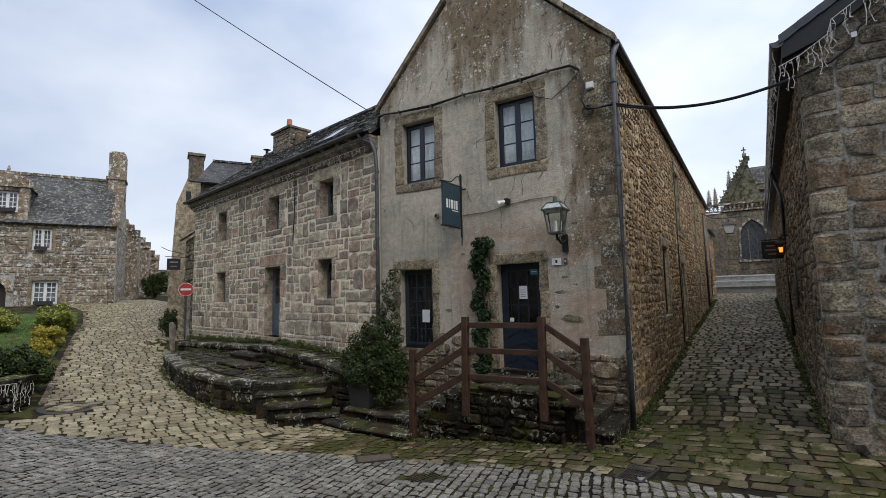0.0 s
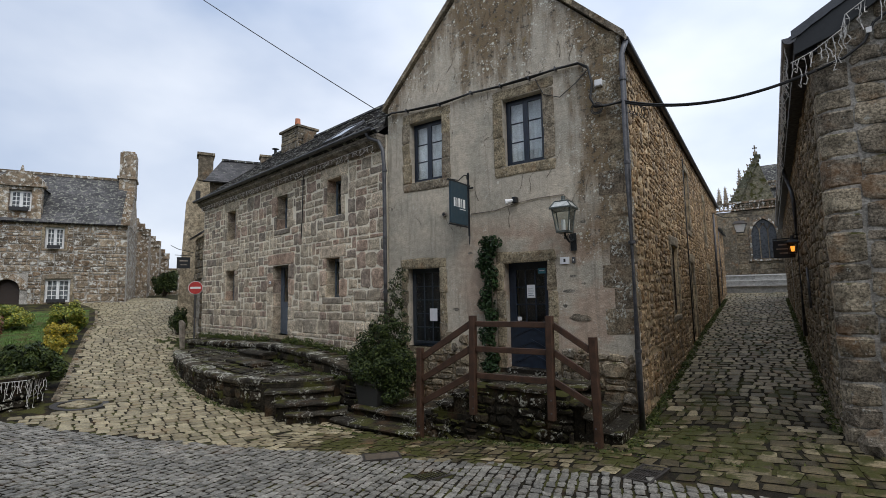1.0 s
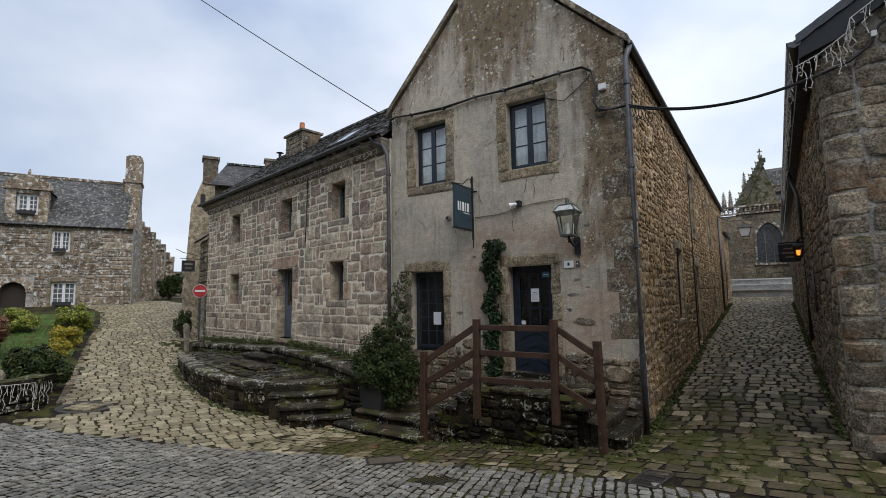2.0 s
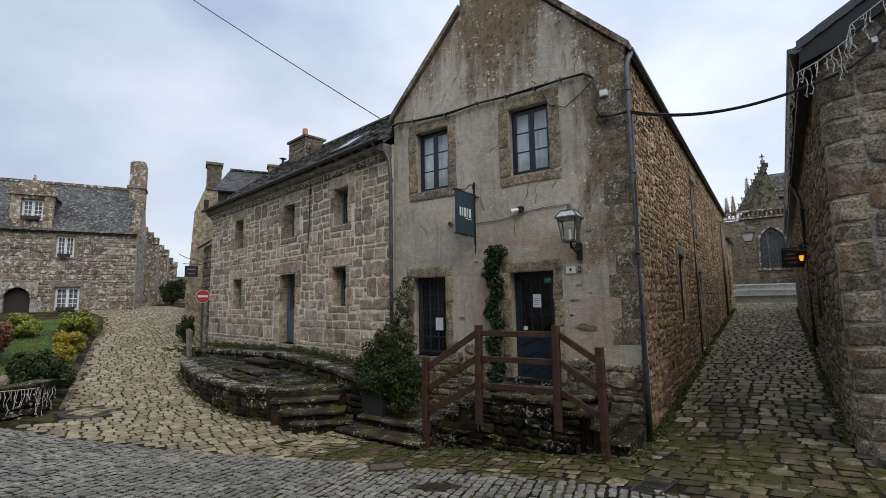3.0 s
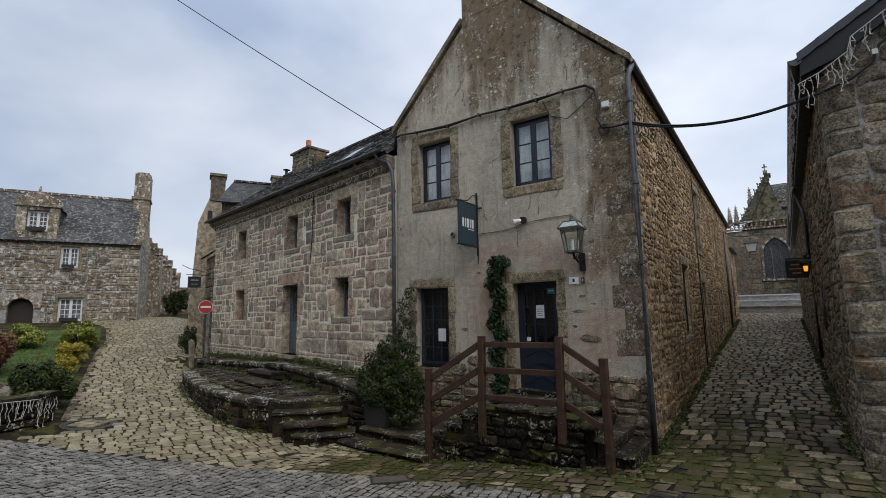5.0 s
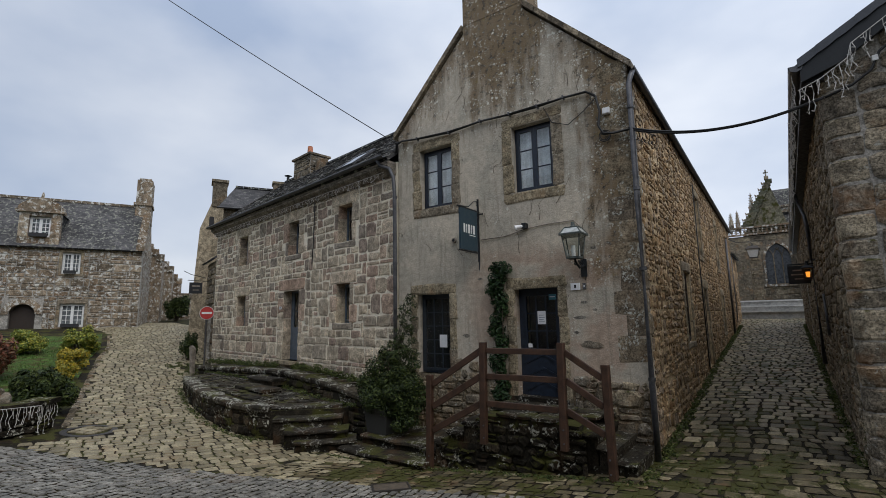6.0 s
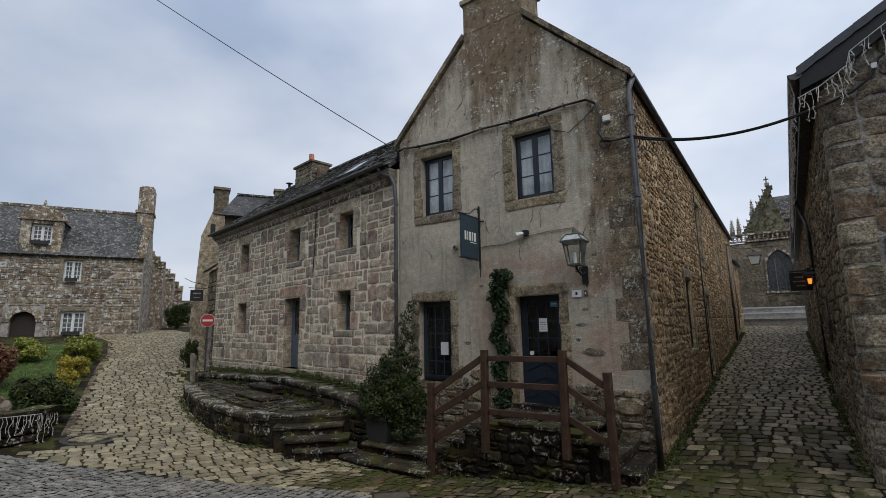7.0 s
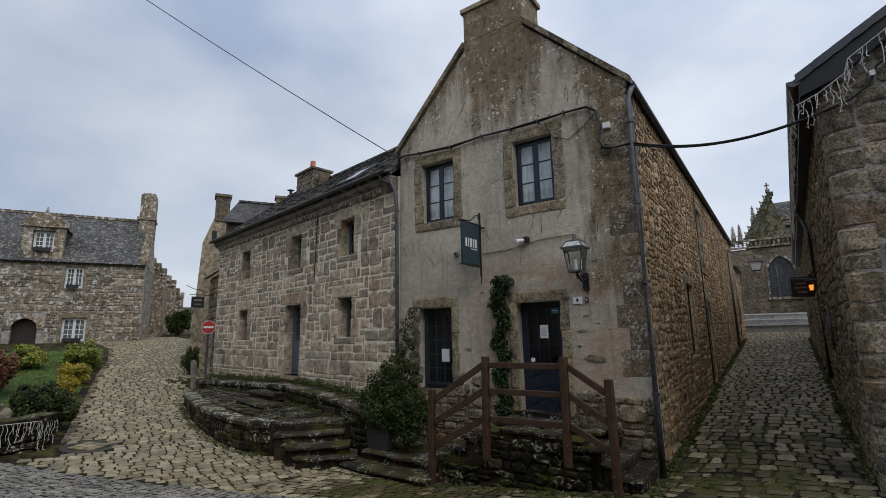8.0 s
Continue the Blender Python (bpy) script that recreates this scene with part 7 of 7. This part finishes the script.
Geo().box(-0.24, -0.17, -0.03, 0.24, 0.17, 0.012).object("slab", M_RUSTED, hatch)
for a, b, c, d in ((-0.27, -0.2, 0.27, -0.175), (-0.27, 0.175, 0.27, 0.2), (-0.27, -0.175, -0.245, 0.175), (0.245, -0.175, 0.27, 0.175)):
    Geo().box(a, b, -0.03, c, d, 0.016).object("rim", M_CAST, hatch)

# ---------------------------------------------------------------- weeds along the walls
g = Geo()
lines = [([(-10.5, -0.12), (-5.4, -0.12)], 1500, 0.14, True), ([(-4.4, -0.14), (-0.3, -0.2)], 1500, 0.13, True)]
blobs = []
for (a, b), n, s, _ in lines:
    for k in range(26):
        x, y = a[0] + (b[0] - a[0]) * k / 25, a[1] + rng.uniform(-0.1, 0.05)
        p = ROW @ Vector((x, y, up_z(x, y) + 0.04))
        blobs.append((p.x, p.y, p.z, 0.14, 0.1, rng.uniform(0.05, 0.2)))
for k in range(46):
    y = 0.4 + k * 0.45
    blobs.append((0.1, y, gz(0.1, y) + 0.02, 0.1, 0.2, rng.uniform(0.03, 0.12)))
    x = 2.4 + 0.0157 * y
    blobs.append((x, y, gz(x, y) + 0.02, 0.1, 0.2, rng.uniform(0.03, 0.1)))
for a, b in zip(LOW, LOW[1:]):
    for k in range(4):
        p = ROW @ Vector((a[0] + (b[0] - a[0]) * k / 4, a[1] + (b[1] - a[1]) * k / 4 - 0.12, 0))
        blobs.append((p.x, p.y, gz(p.x, p.y), 0.16, 0.1, rng.uniform(0.02, 0.07)))
for k in range(26):
    p = ROW @ Vector((-9.3 - 2.6 * rng.random(), -0.6 - 0.9 * rng.random(), 0))
    blobs.append((p.x, p.y, gz(p.x, p.y), 0.16, 0.12, rng.uniform(0.03, 0.08)))
for k in range(40):  # along the landing, the broad steps and the house corner
    x = -3.4 + 3.5 * k / 39
    y = -1.42 - 0.06 * rng.random()
    blobs.append((x, y, gz(x, y), 0.12, 0.07, rng.uniform(0.02, 0.06)))
    x = -5.3 + 2.0 * k / 39
    blobs.append((x, -1.8, gz(x, -1.8), 0.08, 0.05, rng.uniform(0.01, 0.04)))
    x, y = rng.uniform(-0.2, 2.2), rng.uniform(-1.6, 0.6)
    blobs.append((x, y, gz(x, y), 0.16, 0.1, 0.016))
    x, y = -0.15 + 0.4 * rng.random(), -1.1 + 1.6 * rng.random()
    blobs.append((x, y, gz(x, y), 0.1, 0.1, 0.03))
for k in range(24):  # on the ledges of the terrace
    x = -8.5 + 8.0 * k / 23
    p = ROW @ Vector((x, back(x) - 0.1, low_z(x, 0) + 0.02))
    blobs.append((p.x, p.y, p.z, 0.16, 0.08, rng.uniform(0.02, 0.08)))
tagged(leaves(blobs, 36000, 0.026, rng).object("weeds", M_WEED), "small weeds and moss at the foot of the walls", "weeds", kind="stuff")

# far woods that close the lane
blobs = [(-150 + rng.uniform(-15, 15), 40 + k * 6, 5, 8, 6, rng.uniform(5, 9)) for k in range(14)]
tagged(leaves(blobs, 6000, 0.9, rng).object("far_woods", M_LAUREL), "distant dark woods beyond the lane", "woods", kind="stuff")

# ---------------------------------------------------------------- setts
rng = random.Random(41)
BX = [-14, -12, -9.4, -7.8, -6.2, -4.5, -2.8, -1.0, 0.3, 3.0, 8.0]
BY = [-7.2, -6.3, -5.2, -4.55, -3.9, -3.1, -2.55, -2.42, -2.4, -2.45, -2.6]


def border(x):
    return float(np.mean(np.interp([x - 0.8, x - 0.4, x, x + 0.4, x + 0.8], BX, BY)))


def sett(c, rounding, rng):
    """One sett over four plan corners, bedded on the ground, its top slightly domed and tilted."""
    cx, cy = sum(p[0] for p in c) / 4, sum(p[1] for p in c) / 4
    lift = rng.uniform(-0.004, 0.007)
    tx, ty = rng.gauss(0, 0.025), rng.gauss(0, 0.025)
    ring = []
    for i in range(4):  # worn-off corners
        p, q, r = c[i - 1], c[i], c[(i + 1) % 4]
        a, b = rng.uniform(0.04, 0.15), rng.uniform(0.04, 0.15)
        ring += [(q[0] + (p[0] - q[0]) * a, q[1] + (p[1] - q[1]) * a), (q[0] + (r[0] - q[0]) * b, q[1] + (r[1] - q[1]) * b)]
    v = []
    for shrink, z in ((1.0, -0.05), (1.0, 0.004), (1.0 - rounding, 0.012 + lift)):
        v += [(cx + (x - cx) * shrink, cy + (y - cy) * shrink, z + ((x - cx) * tx + (y - cy) * ty if z > 0.005 else 0)) for x, y in ring]
    return v, [(k * 8 + i, k * 8 + (i + 1) % 8, (k + 1) * 8 + (i + 1) % 8, (k + 1) * 8 + i) for k in range(2) for i in range(8)] + [tuple(range(16, 24))]


def dark_flanked(me):
    """Setts' flanks get the bed's dark earth and moss, joint shade painted in."""
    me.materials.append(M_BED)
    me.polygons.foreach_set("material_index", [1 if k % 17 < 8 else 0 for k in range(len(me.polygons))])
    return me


def pave(name, label, rows, material, singles, near, rounding, parent_name):
    """Rows of setts; each row is a list of four-corner plan outlines."""
    area = thing(parent_name, pose(0, 0, 0), label, "paving", kind="structure")
    setts = sorted(rows, key=near)
    built = [sett(c, rounding, rng) for c in setts]
    flat = np.array([p for v, _ in built for p in v])
    flat[:, 2] += ground_z(flat[:, 0], flat[:, 1])
    flat = flat.reshape(-1, 24, 3)
    for k in range(min(singles, len(built))):
        new(name, dark_flanked(mesh_of(name, flat[k], built[k][1], material))).parent = area
    v, f = [], []
    for k in range(singles, len(built)):
        n = len(v)
        v += [tuple(p) for p in flat[k]]
        f += [tuple(n + i for i in q) for q in built[k][1]]
    ob = new(name + "_field", dark_flanked(mesh_of(name + "_field", v, f, material)))
    ob.parent = area
    tagged(ob, "further setts of the same paving", kind="stuff")


def strip(place, s0, s1, t0, t1, long, wide, gap, keep):
    """Setts in rows: place maps (s, t) to the plan; long and wide are (least, most)."""
    out, t = [], t0
    while t < t1:
        w = rng.uniform(*wide)
        s = s0 - rng.uniform(0, long[1])
        while s < s1:
            ln = rng.uniform(*long)
            j = lambda: rng.uniform(-0.024, 0.024) * gap / 0.04
            a, b, c, d = s + gap / 2, s + ln - gap / 2, t + gap / 2, t + w - gap / 2
            q = [place(a + j(), c + j()), place(b + j(), c + j()), place(b + j(), d + j()), place(a + j(), d + j())]
            if keep((q[0][0] + q[2][0]) / 2, (q[0][1] + q[2][1]) / 2):
                area = sum(q[i][0] * q[(i + 1) % 4][1] - q[(i + 1) % 4][0] * q[i][1] for i in range(4))
                out.append(q if area > 0 else q[::-1])
            s += ln
        t += w
    return out


def lane_edge(x):
    return float(np.interp(x, [p[0] for p in EDGE][::-1], [p[1] for p in EDGE][::-1]))


def row_side(x, y):
    p = ROW.inverted() @ Vector((x, y, 0))
    return p.y


on_cover = lambda x, y: (abs(x - 0.5) < 0.3 and abs(y + 2.16) < 0.18) or (abs(x + 1.8) < 0.24 and abs(y + 3.1) < 0.16) or math.hypot(x + 10.25, y + 3.9) < 0.5 or (abs(x + 3.0) < 0.26 and abs(y + 2.62) < 0.18)
road = strip(lambda s, t: (t + 0.25 * s, border(t + 0.25 * s) - s), 0.02, 11.0, -15, 9.5, (0.12, 0.17), (0.11, 0.135), 0.025, lambda x, y: y > -12.95 and x < 10.9 and not on_cover(x, y) and x - y > -4.6)
pave("sett", "road of small worn grey granite setts", road, M_SETT, 300, lambda c: math.hypot(c[0][0] + 0.5, c[0][1] + 3.6), 0.1, "road")
apron = strip(lambda s, t: (s, border(s) + t * (1 + 0.0 * s)), -5.6, 4.5, -0.01, 5.0, (0.14, 0.27), (0.13, 0.2), 0.036, lambda x, y: y < 0.25 and not on_cover(x, y) and (x > -0.2 or y < -0.9) and -5.45 < x < 0.1 + 0.5 * (y + 1.6))
alley = strip(lambda s, t: (s + 0.03 * math.sin(t * 2.1), t + 0.1 * math.sin(s * 1.3)), -0.05, 2.95, 0.25, 25.2, (0.16, 0.29), (0.2, 0.31), 0.042, lambda x, y: True)
mouth = [c for c in alley if c[0][1] < rng.uniform(0.6, 3.4)]
alley = [c for c in alley if c not in mouth]
mouth += strip(lambda s, t: (s + 0.04 * math.sin(t * 3.0), t + 0.07 * math.sin(s * 1.1)), -0.9, 4.6, -2.3, 0.25, (0.19, 0.34), (0.2, 0.29), 0.042,
               lambda x, y: y > border(x) + 0.08 and x >= 0.1 + 0.5 * (y + 1.6) and not on_cover(x, y) and y < 0.3)
shade = [rng.uniform(-5.1, -4.2) for c in apron]
dry = [c for c, k in zip(apron, shade) if c[0][0] < k]
apron = [c for c, k in zip(apron, shade) if c[0][0] >= k] + mouth
pave("sett", "pale setts at the foot of the terrace steps", dry, M_COB, 300, lambda c: -c[0][0], 0.17, "pavement")
pave("sett", "mossy yellowish stone setts before the houses", apron, M_COBWET, 300, lambda c: math.hypot(c[0][0] - 0.6, c[0][1] + 1.6), 0.17, "pavement")
D = Vector((-0.95, 0.31))
N = Vector((-0.31, -0.95))
lane = strip(lambda s, t: (-6.4 + D.x * t + N.x * s + 0.03 * math.sin(s * 2.2), -1.2 + D.y * t + N.y * s + 0.1 * math.sin(s * 0.9)), -6, 6, -4.5, 26, (0.16, 0.28), (0.17, 0.25), 0.027,
             lambda x, y: x < -5.45 and y > border(x) + 0.06 and (x > -9.8 or y > lane_edge(x) + 0.1) and row_side(x, y) < (-1.0 if x > -16.5 else 3) and not on_cover(x, y))
pave("sett", "lane of pale worn setts climbing beside the terrace", lane, M_COB, 300, lambda c: math.hypot(c[0][0] + 8.0, c[0][1] + 3.2), 0.15, "lane")
pave("sett", "steep alley paved with worn brown setts", alley, M_COBALLEY, 300, lambda c: c[0][1], 0.17, "alley_paving")
